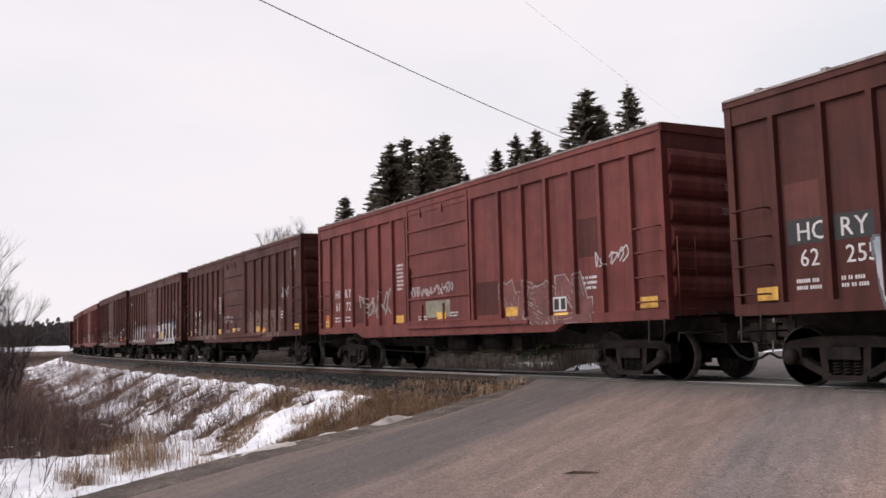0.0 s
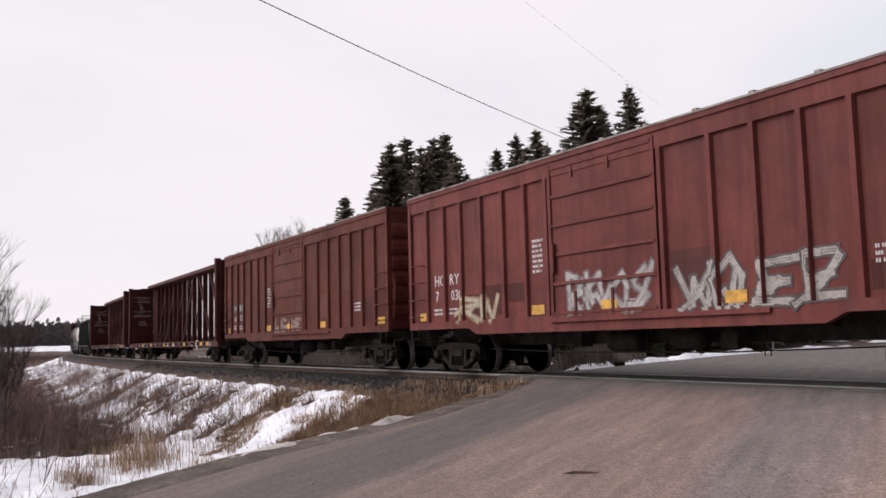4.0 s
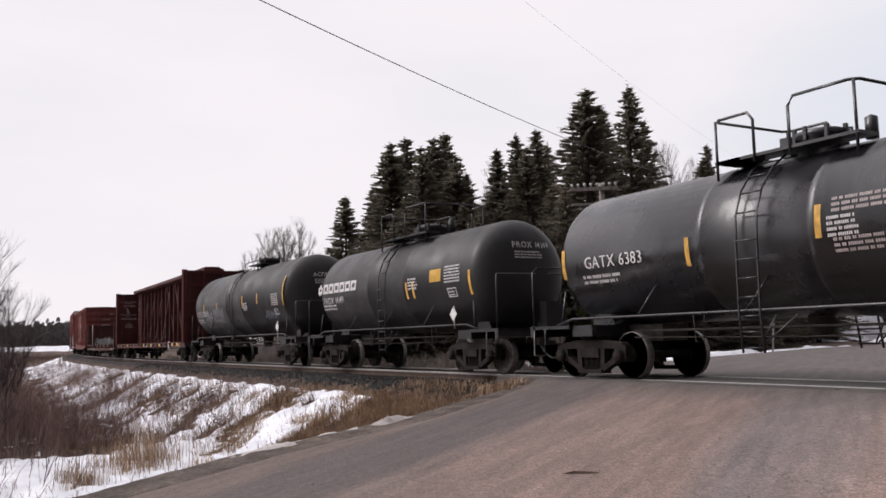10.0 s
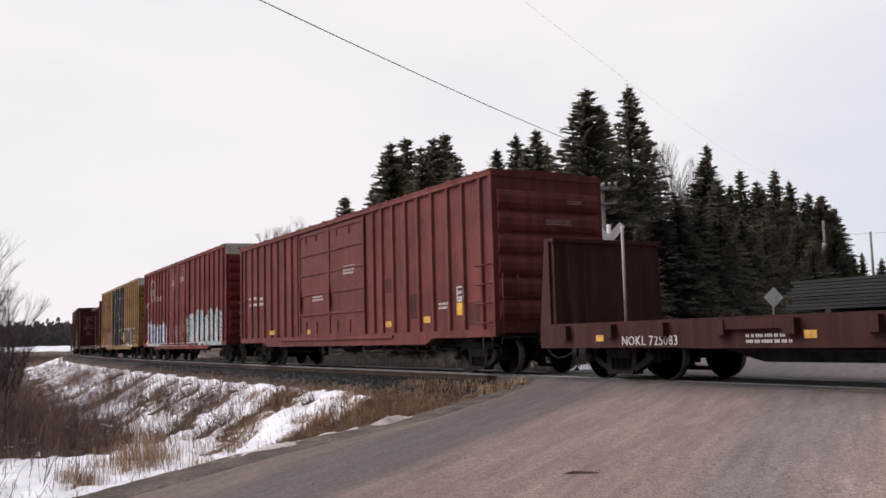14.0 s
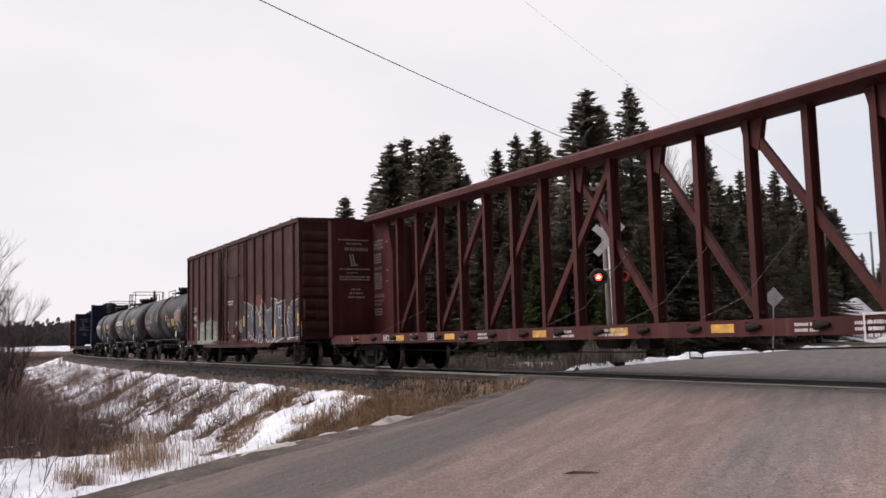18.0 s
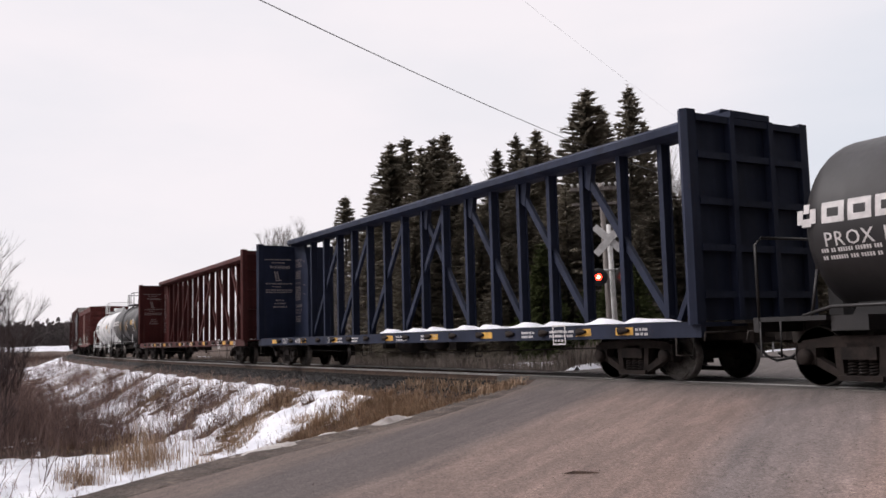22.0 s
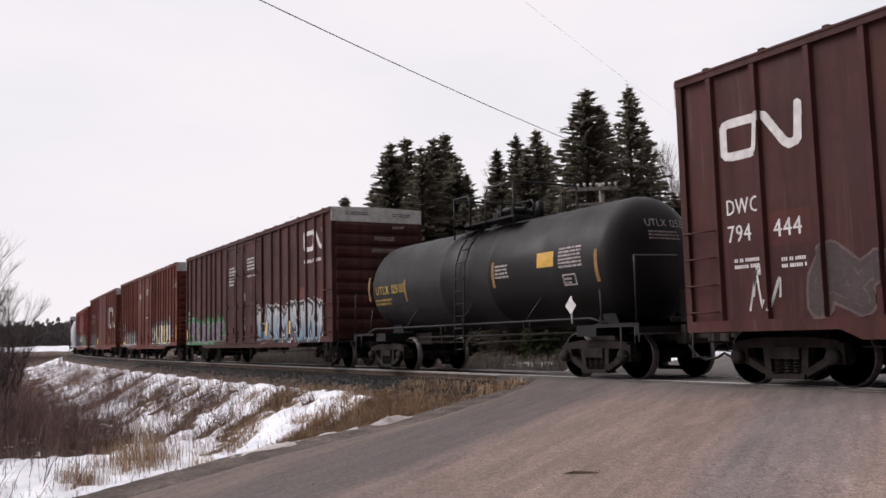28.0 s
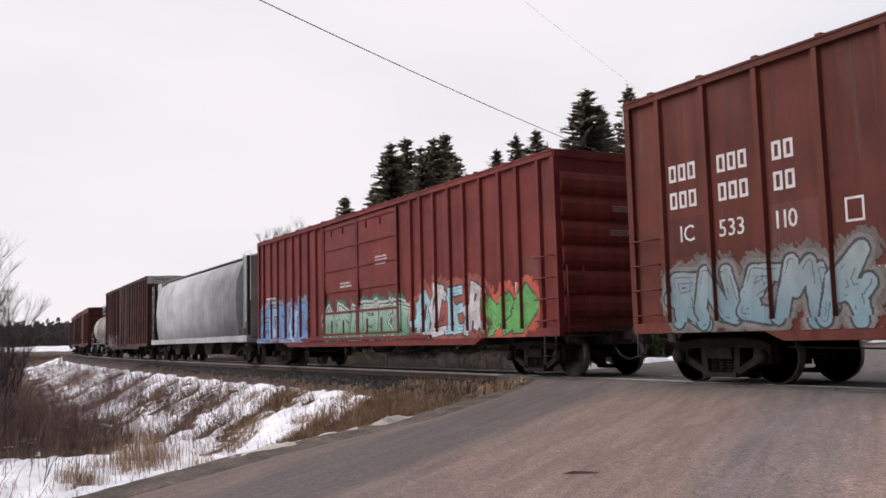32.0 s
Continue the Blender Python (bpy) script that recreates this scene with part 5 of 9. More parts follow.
def lumber_car(uf, ur, paint, label, stripe=True, winch_at=-0.12):
    half = (uf - ur) / 2
    arm = half - 2.1
    car = thing("centerbeam_car", label, "freight car", "freight cars of the train")
    part("deck", Kit().box(-half, half, -1.35, 1.35, 0.96, 1.035), paint, car)
    part("centre_sill", Kit().prism(((-half, 0.72), (-arm + 1.4, 0.72), (-arm + 2.0, 0.80), (arm - 2.0, 0.80), (arm - 1.4, 0.72), (half, 0.72), (half, 0.98), (-half, 0.98)), "y", -0.36, 0.36), GREASE, car)
    for sy in (-1, 1):
        y0, y1 = sorted((sy * 1.35, sy * 1.47))
        part("side_sill", Kit().box(-half, half, y0, y1, 0.78, 1.045), paint, car)
        winch = Kit().box(-0.12, -0.09, -0.05, 0.05, -0.075, 0.075).lathe(((-0.11, 0.0), (-0.11, 0.075), (0.02, 0.06), (0.09, 0.035), (0.13, 0.03), (0.13, 0.0)), "x", 9).mesh("tie_down_winch", STEEL)
        for x in BEAM_POSTS:
            part("tie_down_winch", winch, STEEL, car, "dark tie-down winch", at=(x + winch_at, sy * 1.495, 0.93))
    part("top_chord", Kit().prism(((-0.42, 4.66), (-0.16, 4.60), (0.16, 4.60), (0.42, 4.66), (0.42, 4.80), (0.36, 4.86), (-0.36, 4.86), (-0.42, 4.80)), "x", -half + 0.3, half - 0.3), paint, car, "broad folded top beam")
    post = Kit().prism(((-0.062, -0.12), (0.062, -0.12), (0.062, -0.098), (0.022, -0.085), (0.022, 0.085), (0.062, 0.098), (0.062, 0.12), (-0.062, 0.12), (-0.062, 0.098), (-0.022, 0.085), (-0.022, -0.085), (-0.062, -0.098)), "z", 1.06, 4.62).mesh("upright", paint)
    for x in BEAM_POSTS:
        part("upright", post, paint, car, at=(x, 0, 0))
    for j0, j1 in ((7, 9), (9, 11), (11, 13), (13, 15), (8, 6), (6, 4), (4, 2), (2, 0)):
        x0, x1 = BEAM_POSTS[j0], BEAM_POSTS[j1]
        s = 1 if x1 > x0 else -1
        m = math.hypot(x1 - x0, 3.3)
        ox, oz = 0.075 * 3.3 / m, 0.075 * abs(x1 - x0) / m * s
        q = [(x0 - ox, 4.48 - oz), (x1 - ox, 1.12 - oz), (x1 + ox, 1.12 + oz), (x0 + ox, 4.48 + oz)]
        shift = 0.03 * s if j0 in (7, 8) else 0.0
        part("brace", Kit().prism(q, "y", -0.05 + shift, 0.05 + shift), paint, car)
        part("gusset", Kit().prism([(x0 - 0.17, 4.60), (x0 - 0.10 + 0.03 * s, 4.20), (x0 + 0.12 + 0.1 * s, 4.02), (x0 + 0.22 * s + 0.12, 4.60)], "y", -0.065, 0.065), paint, car)
    q = [(half - 0.30, 4.30), (half - 0.18, 4.30), (BEAM_POSTS[15] + 0.30, 1.10), (BEAM_POSTS[15] + 0.18, 1.10)]
    part("brace", Kit().prism(q, "y", -0.05, 0.05), paint, car)
    for e in (-1, 1):
        x0, x1 = sorted((e * half, e * (half - 0.22)))
        bk = part("bulkhead", Kit().box(min(e * (half - 0.10), e * (half - 0.16)), max(e * (half - 0.10), e * (half - 0.16)), -1.5, 1.5, 1.06, 4.64), paint, car, "tall braced end bulkhead")
        for sy in (-1, 1):
            part("bulkhead_post", Kit().prism([(x0, sy * 1.34), (x1, sy * 1.34), (x1, sy * 1.54), ((x0 + x1) / 2, sy * 1.60), (x0, sy * 1.54)][::sy], "z", 1.0, 4.68), paint, bk)
        for z in (1.5, 2.3, 3.1, 3.9, 4.55):
            part("bulkhead_rib", Kit().box(min(e * (half - 0.10), e * (half + 0.02)), max(e * (half - 0.10), e * (half + 0.02)), -1.34, 1.34, z - 0.06, z + 0.06), paint, bk)
        for yy in (-0.5, 0.5):
            part("bulkhead_rib", Kit().box(min(e * (half - 0.1), e * (half + 0.04)), max(e * (half - 0.1), e * (half + 0.04)), yy - 0.06, yy + 0.06, 1.06, 4.62), paint, bk)
        # web plate that braces the bulkhead to the centre beam
        if e > 0:
            part("bulkhead_cap", Kit().box(half - 0.5, half + 0.02, -0.5, 0.5, 4.62, 4.74), paint, car)
        q = [(e * (half - 0.16), 1.06), (e * (half - 1.55), 1.06), (e * (half - 1.55), 3.6), (e * (half - 1.2), 4.62), (e * (half - 0.16), 4.62)]
        if e < 0:
            part("end_web", Kit().prism(q[::e], "y", -0.06, 0.06), paint, car)
        part("ladder_bars", Kit().box(min(e * (half + 0.02), e * (half + 0.3)), max(e * (half + 0.02), e * (half + 0.3)), -0.75, 0.75, 1.0, 1.05), GREASE, car)
        k = Kit().tube([(e * (half - 0.6), -1.45, 0.85), (e * (half - 0.6), -1.47, 0.48), (e * (half - 0.2), -1.47, 0.48), (e * (half - 0.2), -1.45, 0.85)], 0.018, 5)
        part("stirrup_step", k, GREASE, car)
    for x in (-3.0, 3.5):
        k = Kit().tube([(x, -1.0, 0.62), (x, -1.0, 0.42), (x + 0.3, -1.0, 0.42), (x + 0.3, -1.0, 0.62)], 0.016, 4)
        part("rod_hanger", k, GREASE, car)
    underframe(car, half - 0.3, arm, 0.98, low=0.80)
    bogies(car, arm)
    couplings(car, half)
    CARS.append((car, (uf + ur) / 2, arm))
    sill = lambda x, z, e=0.0: (x, -1.474 - e, z - 0.035)
    r = random.Random(int(-uf))
    # printed warnings on the inside of the rear bulkhead and its web
    k = Kit()
    face = lambda u, z, e=0.0: (-half + 0.168 + e, -1.5 + u, z)
    web = lambda x, z, e=0.0: (x, -0.066 - e, z)
    write(k, "WARNING", 0.42, 3.74, 0.12, face, 0.95, 0.004)
    for u, z, w, h, rows in ((0.22, 4.07, 1.15, 0.08, 1), (0.5, 3.95, 0.55, 0.08, 1), (0.26, 3.13, 1.1, 0.09, 1), (0.5, 3.02, 0.4, 0.06, 1), (0.26, 2.80, 1.1, 0.17, 2), (0.66, 2.48, 0.35, 0.10, 1), (0.58, 2.36, 0.5, 0.09, 1), (0.55, 2.23, 0.6, 0.10, 1)):
        dashes(k, u, z, w, h, rows, face, seed=7, fill=0.95)
    for du in (0.0, 0.12):
        stroke(k, [(0.60 + du, 3.64), (0.68 + du, 3.30)], 0.025, face, 0.0)
    for i in range(5):
        stroke(k, [(0.61 + i * 0.016, 3.60 - i * 0.065), (0.73 + i * 0.016, 3.60 - i * 0.065)], 0.02, face, 0.0)
    stroke(k, [(0.64, 3.27), (0.90, 3.29)], 0.03, face, 0.0)
    x = -half + 0.27
    for text, z, h, q in (("LOADING AND", 4.00, 0.085, 0.72), ("UNLOADING", 3.885, 0.085, 0.78), ("INSTRUCTION", 3.77, 0.085, 0.78), ("SAFETY FIRST", 3.12, 0.085, 0.72), ("WARNING", 2.22, 0.12, 0.78), ("DO NOT MOVE", 2.08, 0.085, 0.70), ("CAR UNLESS", 1.97, 0.085, 0.72)):
        write(k, text, x, z, h, web, q, 0.004)
    for z, h, rows in ((3.33, 0.34, 4), (2.50, 0.55, 8), (1.66, 0.26, 3)):
        dashes(k, x, z, 0.56, h, rows, web, seed=9, fill=0.95)
    for z in (3.95, 3.05, 2.70):
        dashes(k, x + 0.84, z, 0.14, 0.05, 1, web, seed=5)
    part("warning_lettering", k, PALE, car, "faded white warning lettering")
    for x in (half - 1.9, half - 3.1, half - 6.6, half - 9.1, half - 11.6, -half + 7.3, -half + 4.65, -half + 1.75):
        part("reflector", patch(Kit(), x - 0.24, 0.88, 0.48, 0.14, sill), YELLOW_OLD, car, "worn yellow reflector")
    if stripe:
        part("reflector", patch(Kit(), half - 0.30, 1.62, 0.11, 0.62, flat_side(-1.552)), YELLOW, car, "upright yellow reflector")
    if stripe:
        for i in range(4):
            x = r.uniform(-7.5, 7.5)
            w, z = r.uniform(1.2, 2.6) * r.choice((-1, 1)), r.uniform(1.9, 2.7)
            part("loose_strap", Kit().tube([(x, -0.16, z), (x + w * 0.25, -0.3, z - 0.45), (x + w * 0.6, -0.5, 1.45), (x + w, -0.9, 1.09)], 0.006, 4), WIRE, car, "loose tie-down strap")
    k = Kit()
    for x, w in ((half - 1.6, 0.4), (half - 4.2, 0.9), (half - 5.2, 0.5), (1.6, 0.9), (0.2, 0.7), (-half + 8.6, 0.5)):
        dashes(k, x, 0.87, w, 0.17, 2, sill, seed=int(w * 10))
    part("sill_lettering", k, WHITE, car)
    k = frame_outline(Kit(), half - 4.05, 0.68, 0.42, 0.4, 0.03, flat_side(-1.50))
    dashes(k, half - 3.98, 0.74, 0.28, 0.28, 3, flat_side(-1.50))
    part("inspection_plate", k, WHITE, car, "white-framed inspection plate")
    return car, sill, half


# ---- tank cars ----
def tank_car(uf, ur, paint, label, rad=1.33, zc=2.36, plat=True, white=False, rail_paint=None):
    half = (uf - ur) / 2
    arm = half - 1.62
    car = thing("tank_car", label, "tank car", "freight cars of the train")
    rp = rail_paint or paint
    base = GREASE if rp is GALV else rp
    hl = half - 0.65
    car["rad"], car["zc"], car["hl"] = rad, zc, hl
    prof = [(-hl, 0.0)]
    for a in np.linspace(8, 90, 10):
        prof.append((-hl + 0.62 - 0.62 * math.cos(radians(a)), rad * math.sin(radians(a)) ** 0.75))
    prof += [(-1.2, rad), (-1.19, rad + 0.012), (-1.05, rad + 0.012), (-1.04, rad), (1.04, rad), (1.05, rad + 0.012), (1.19, rad + 0.012), (1.2, rad)]
    for a in np.linspace(90, 8, 10):
        prof.append((hl - 0.62 + 0.62 * math.cos(radians(a)), rad * math.sin(radians(a)) ** 0.75))
    prof.append((hl, 0.0))
    part("tank", Kit().lathe(prof, "x", 48, (0, 0, zc)), paint, car, "cylindrical tank with dished ends")
    for e in (-1, 1):
        a, b = sorted((e * half, e * (arm - 1.25)))
        part("stub_sill", Kit().box(a, b, -0.33, 0.33, 0.72, 1.05), GREASE, car)
        a, b = sorted((e * (half - 1.3), e * half))
        part("end_platform", Kit().box(a, b, -1.38, 1.38, 1.0, 1.07), base, car)
        part("end_sill", Kit().box(min(e * half, e * (half - 0.1)), max(e * half, e * (half - 0.1)), -1.40, 1.40, 0.84, 1.07), base, car)
        # saddle with sloping webs
        k = Kit()
        for yy in (-0.7, -0.35, 0.35, 0.7):
            z1 = zc - math.sqrt(max(0.05, rad * rad - yy * yy)) + 0.05
            k.prism([(e * arm - 0.35, 1.05), (e * arm + 0.35, 1.05), (e * arm + 0.22, z1), (e * arm - 0.22, z1)], "y", yy - 0.03, yy + 0.03)
        k.box(e * arm - 0.3, e * arm + 0.3, -1.3, 1.3, 0.84, 1.06)
        part("saddle", k, base, car)
        for sy in (-1, 1):
            part("end_handrail", Kit().tube([(e * (half - 0.08), sy * 1.36, 1.05), (e * (half - 0.08), sy * 1.36, 2.22), (e * (half - 0.16), sy * 1.30, 2.32), (e * (half - 0.16), sy * 0.2, 2.34)], 0.026, 6), rp, car, "bent tube handrail")
            part("rail_brace", Kit().tube([(e * (half - 1.05), sy * 1.36, 1.05), (e * (half - 1.15), sy * 1.30, 1.75)], 0.026, 6), rp, car)
            part("stirrup_step", Kit().tube([(e * (half - 0.12), sy * 1.38, 1.0), (e * (half - 0.12), sy * 1.40, 0.46), (e * (half - 0.5), sy * 1.40, 0.46), (e * (half - 0.5), sy * 1.38, 1.0)], 0.02, 5), rp, car)
        k = Kit().box(e * (half - 0.36) - 0.13, e * (half - 0.36) + 0.13, 0.15, 0.75, 1.07, 1.7)
        k.tube([(e * (half - 0.16), 0.75 + 0.24 * math.cos(w), 1.7 + 0.24 * math.sin(w)) for w in np.linspace(0, 6.283, 14)], 0.02, 5)
        part("hand_brake", k, base, car)
    # running rails along the sides
    for sy in (-1, 1):
        k = Kit().tube([(-half + 0.9, sy * 1.36, 1.07), (-half + 1.4, sy * 1.36, 1.19), (half - 1.4, sy * 1.36, 1.19), (half - 0.9, sy * 1.36, 1.07)], 0.028, 6)
        for x in np.linspace(-half + 3.3, half - 3.6, 3):
            k.tube([(float(x), sy * 1.36, 1.19), (float(x) + 0.3, sy * (rad * 0.86), zc - rad * 0.5)], 0.018, 5)
        part("side_rail", k, rp if not white else GALV, car)
        # side ladder
        k = Kit()
        for dx in (-0.21, 0.21):
            pts = [(dx + 0.06, sy * 1.48, 0.52), (dx, sy * 1.46, 1.1)]
            pts += [(dx, sy * (rad + 0.11) * math.cos(radians(a)), zc + (rad + 0.11) * math.sin(radians(a))) for a in (-5, 12, 30, 48, 64)]
            k.tube(pts, 0.020, 5)
        for z in (0.6, 0.85, 1.1, 1.4, 1.7, 2.0, 2.3):
            yy = 1.47 if z < 1.2 else (rad + 0.12)
            k.tube([(-0.21, sy * yy, z), (0.21, sy * yy, z)], 0.016, 5)
        for a in (14, 28, 42, 56):
            yy, zz = (rad + 0.11) * math.cos(radians(a)), zc + (rad + 0.11) * math.sin(radians(a))
            k.tube([(-0.21, sy * yy, zz), (0.21, sy * yy, zz)], 0.016, 5)
        for dx in (0.35, 0.75):
            k.tube([(0.15 if dx < 0.5 else 0.2, sy * 1.46, 0.62), (dx + 0.1, sy * 1.38, 1.10)], 0.016, 5)
        part("side_ladder", k, rp, car)
    top = zc + rad
    k = Kit().lathe(((top - 0.1, 0.0), (top - 0.1, 0.40), (top + 0.22, 0.40), (top + 0.25, 0.44), (top + 0.33, 0.44), (top + 0.38, 0.30), (top + 0.40, 0.0)), "z", 20, (0.45, 0, 0))
    dome = part("manway", k, rp, car, "bolted manway dome")
    bolt = Kit().box(-0.03, 0.03, -0.03, 0.03, 0.18, 0.40).mesh("bolt", rp)
    for a in range(8):
        w = a * math.pi / 4
        part("bolt", bolt, rp, dome, at=(0.45 + 0.43 * math.cos(w), 0.43 * math.sin(w), top))
    if plat:
        part("top_platform", Kit().box(-1.0, 1.75, -0.95, -0.48, top - 0.02, top + 0.03).box(-1.0, 1.75, 0.48, 0.95, top - 0.02, top + 0.03).box(-1.0, -0.45, -0.95, 0.95, top - 0.02, top + 0.03), rp, car)
        zr = top + 0.80

        def hoop(points, posts):
            k = Kit().tube(points, 0.026, 6)
            for x, y in posts:
                k.tube([(x, y, top - 0.3), (x, y, points[2][2])], 0.024, 6)
            part("platform_rail", k, rp, car, "tubular platform railing")

        for xe, z, near, far in ((-1.0, zr - 0.06, -0.15, -0.05), (1.75, zr, 0.55, 1.1)):
            q = 0.12 if xe < 0 else -0.12
            hoop([(near, -0.95, top - 0.1), (near, -0.95, z - 0.14), (near - q * 0.9, -0.95, z), (xe + q, -0.95, z), (xe, -0.83, z), (xe, 0.83, z), (xe + q, 0.95, z), (far - q * 0.9, 0.95, z), (far, 0.95, z - 0.14), (far, 0.95, top - 0.1)],
                 ((xe + q * 0.3, -0.93), (xe + q * 0.3, 0.93)))
        k = Kit().lathe(((top + 0.1, 0.0), (top + 0.1, 0.1), (top + 0.45, 0.1), (top + 0.5, 0.0)), "z", 10, (1.2, 0.2, 0))
        part("valve", k, rp, car)
        part("valve_box", Kit().box(-0.2, 0.0, -0.25, 0.05, top, top + 0.34), rp, car)
    else:
        part("top_platform", Kit().box(-0.25, 1.45, -0.7, 0.7, top + 0.04, top + 0.08), rp, car)
        for sy in (-1, 1):
            part("platform_rail", Kit().tube([(-0.3, sy * 0.85, top - 0.3), (-0.3, sy * 0.85, top + 0.17), (1.5, sy * 0.85, top + 0.17), (1.5, sy * 0.85, top - 0.3)], 0.024, 6), rp, car)
    part("outlet", Kit().lathe(((0.72, 0.0), (0.72, 0.16), (1.1, 0.22), (zc - rad + 0.05, 0.3), (zc - rad + 0.05, 0.0)), "z", 14, (0.2, 0, 0)), GREASE, car)
    k = Kit().lathe(((-0.42, 0.0), (-0.38, 0.19), (0.38, 0.19), (0.42, 0.0)), "x", 14, (half - 3.4, 0.55, 0.92))
    part("air_tank", k, rp, car)
    k = Kit().tube([(arm - 1.2, -1.0, 0.80), (0.8, -1.05, 0.76), (-arm + 1.2, -1.0, 0.80)], 0.012, 5)
    part("brake_rod", k, GREASE, car)
    k = Kit().tube([(arm - 0.8, -0.5, 0.92), (-arm + 0.8, -0.5, 0.92)], 0.026, 6)
    part("train_pipe", k, GREASE, car)
    for x in (-1.6, 2.1):
        k = Kit().tube([(x, -1.05, 1.2), (x + 0.04, -1.05, 0.70), (x + 0.22, -1.05, 0.70), (x + 0.26, -1.05, 1.2)], 0.012, 4)
        part("rod_hanger", k, GREASE, car)
    bogies(car, arm)
    couplings(car, half)
    CARS.append((car, (uf + ur) / 2, arm))

    def place(x, z, e=0.0):
        """On the near flank: z is the height along the curve."""
        a = (z - zc) / rad
        rr = rad + 0.004 + e + (0.013 if abs(x) < 1.21 else 0)
        return (x, -rr * math.cos(a), zc + rr * math.sin(a))
    return car, place, half


def tank_marks(car, place, half, ink, small=None, brand=False, number="", mark="", badge=True, seed=1, bands=(), shift=0.0, side_print=True, stripe=None):
    k = Kit()
    x = -half + 1.0 + shift
    if brand:
        for dx, z, w, h in ((0.0, 2.42, 0.10, 0.22), (0.22, 2.42, 0.10, 0.22), (0.08, 2.38, 0.16, 0.12), (0.11, 2.58, 0.10, 0.14)):
            patch(k, x - 0.1 + dx, z, w, h, place)
        for i in range(6):
            frame_outline(k, x + 0.32 + i * 0.43, 2.40, 0.37, 0.31, 0.09, place)
        write(k, mark + " " + number, x + 0.32, 2.06, 0.21, place, 0.95, 0.007)
    else:
        write(k, mark + " " + number, x + 0.35, 2.17, 0.23, place, 0.95, 0.008)
    dashes(k, x + 0.25, 1.86, 1.15, 0.22, 2, place, seed)
    part("lettering", k, ink, car, "stencilled lettering")
    ink, k = small or ink, Kit()
    if side_print:
        dashes(k, 1.4, 2.2, 0.55, 0.34, 4, place, seed + 1)
        dashes(k, half - 2.45, 2.26, 0.78, 0.46, 6, place, seed + 2, 0.95)
        frame_outline(k, half - 2.35, 1.88, 0.42, 0.24, 0.025, place)
        dashes(k, half - 2.30, 1.92, 0.3, 0.16, 2, place, seed + 3)
        part("lettering", k, ink, car, "stencilled lettering")
    rad, zc, hl = car["rad"], car["zc"], car["hl"]

    def head(u, z, e=0.0):
        """On the dished front end."""
        q = min(1.0, math.hypot(u, z - zc) / rad) ** (1 / 0.75)
        return (hl - 0.62 + 0.62 * math.sqrt(max(0.0, 1 - q * q)) + 0.008 + e, u, z)

    k = Kit()
    if number:
        write(k, mark + " " + number, -0.45, zc + 0.62, 0.15, head, 0.95)
    dashes(k, -0.40, zc + 0.36, 0.85, 0.2, 3, head, seed)
    part("end_lettering", k, ink, car)
    if badge:
        part("notice_panel", patch(Kit(), half - 3.2, 2.32, 0.58, 0.32, place), NOTICE, car, "orange-yellow notice panel")
    for xx, z, h in bands:
        part("stripe", patch(Kit(), xx, z, 0.10, h, place), stripe or YELLOW_OLD, car, "worn yellow safety stripe")
    # diamond placard on the side
    k = Kit()
    px = half - 1.95
    k.prism(((px, 1.28), (px + 0.17, 1.46), (px, 1.64), (px - 0.17, 1.46))[::-1], "y", -1.41, -1.40)
    k.tube([(px, -1.38, 1.1), (px, -1.38, 1.66)], 0.02, 5)
    part("placard", k, SIGN_WHITE, car, "white diamond placard")


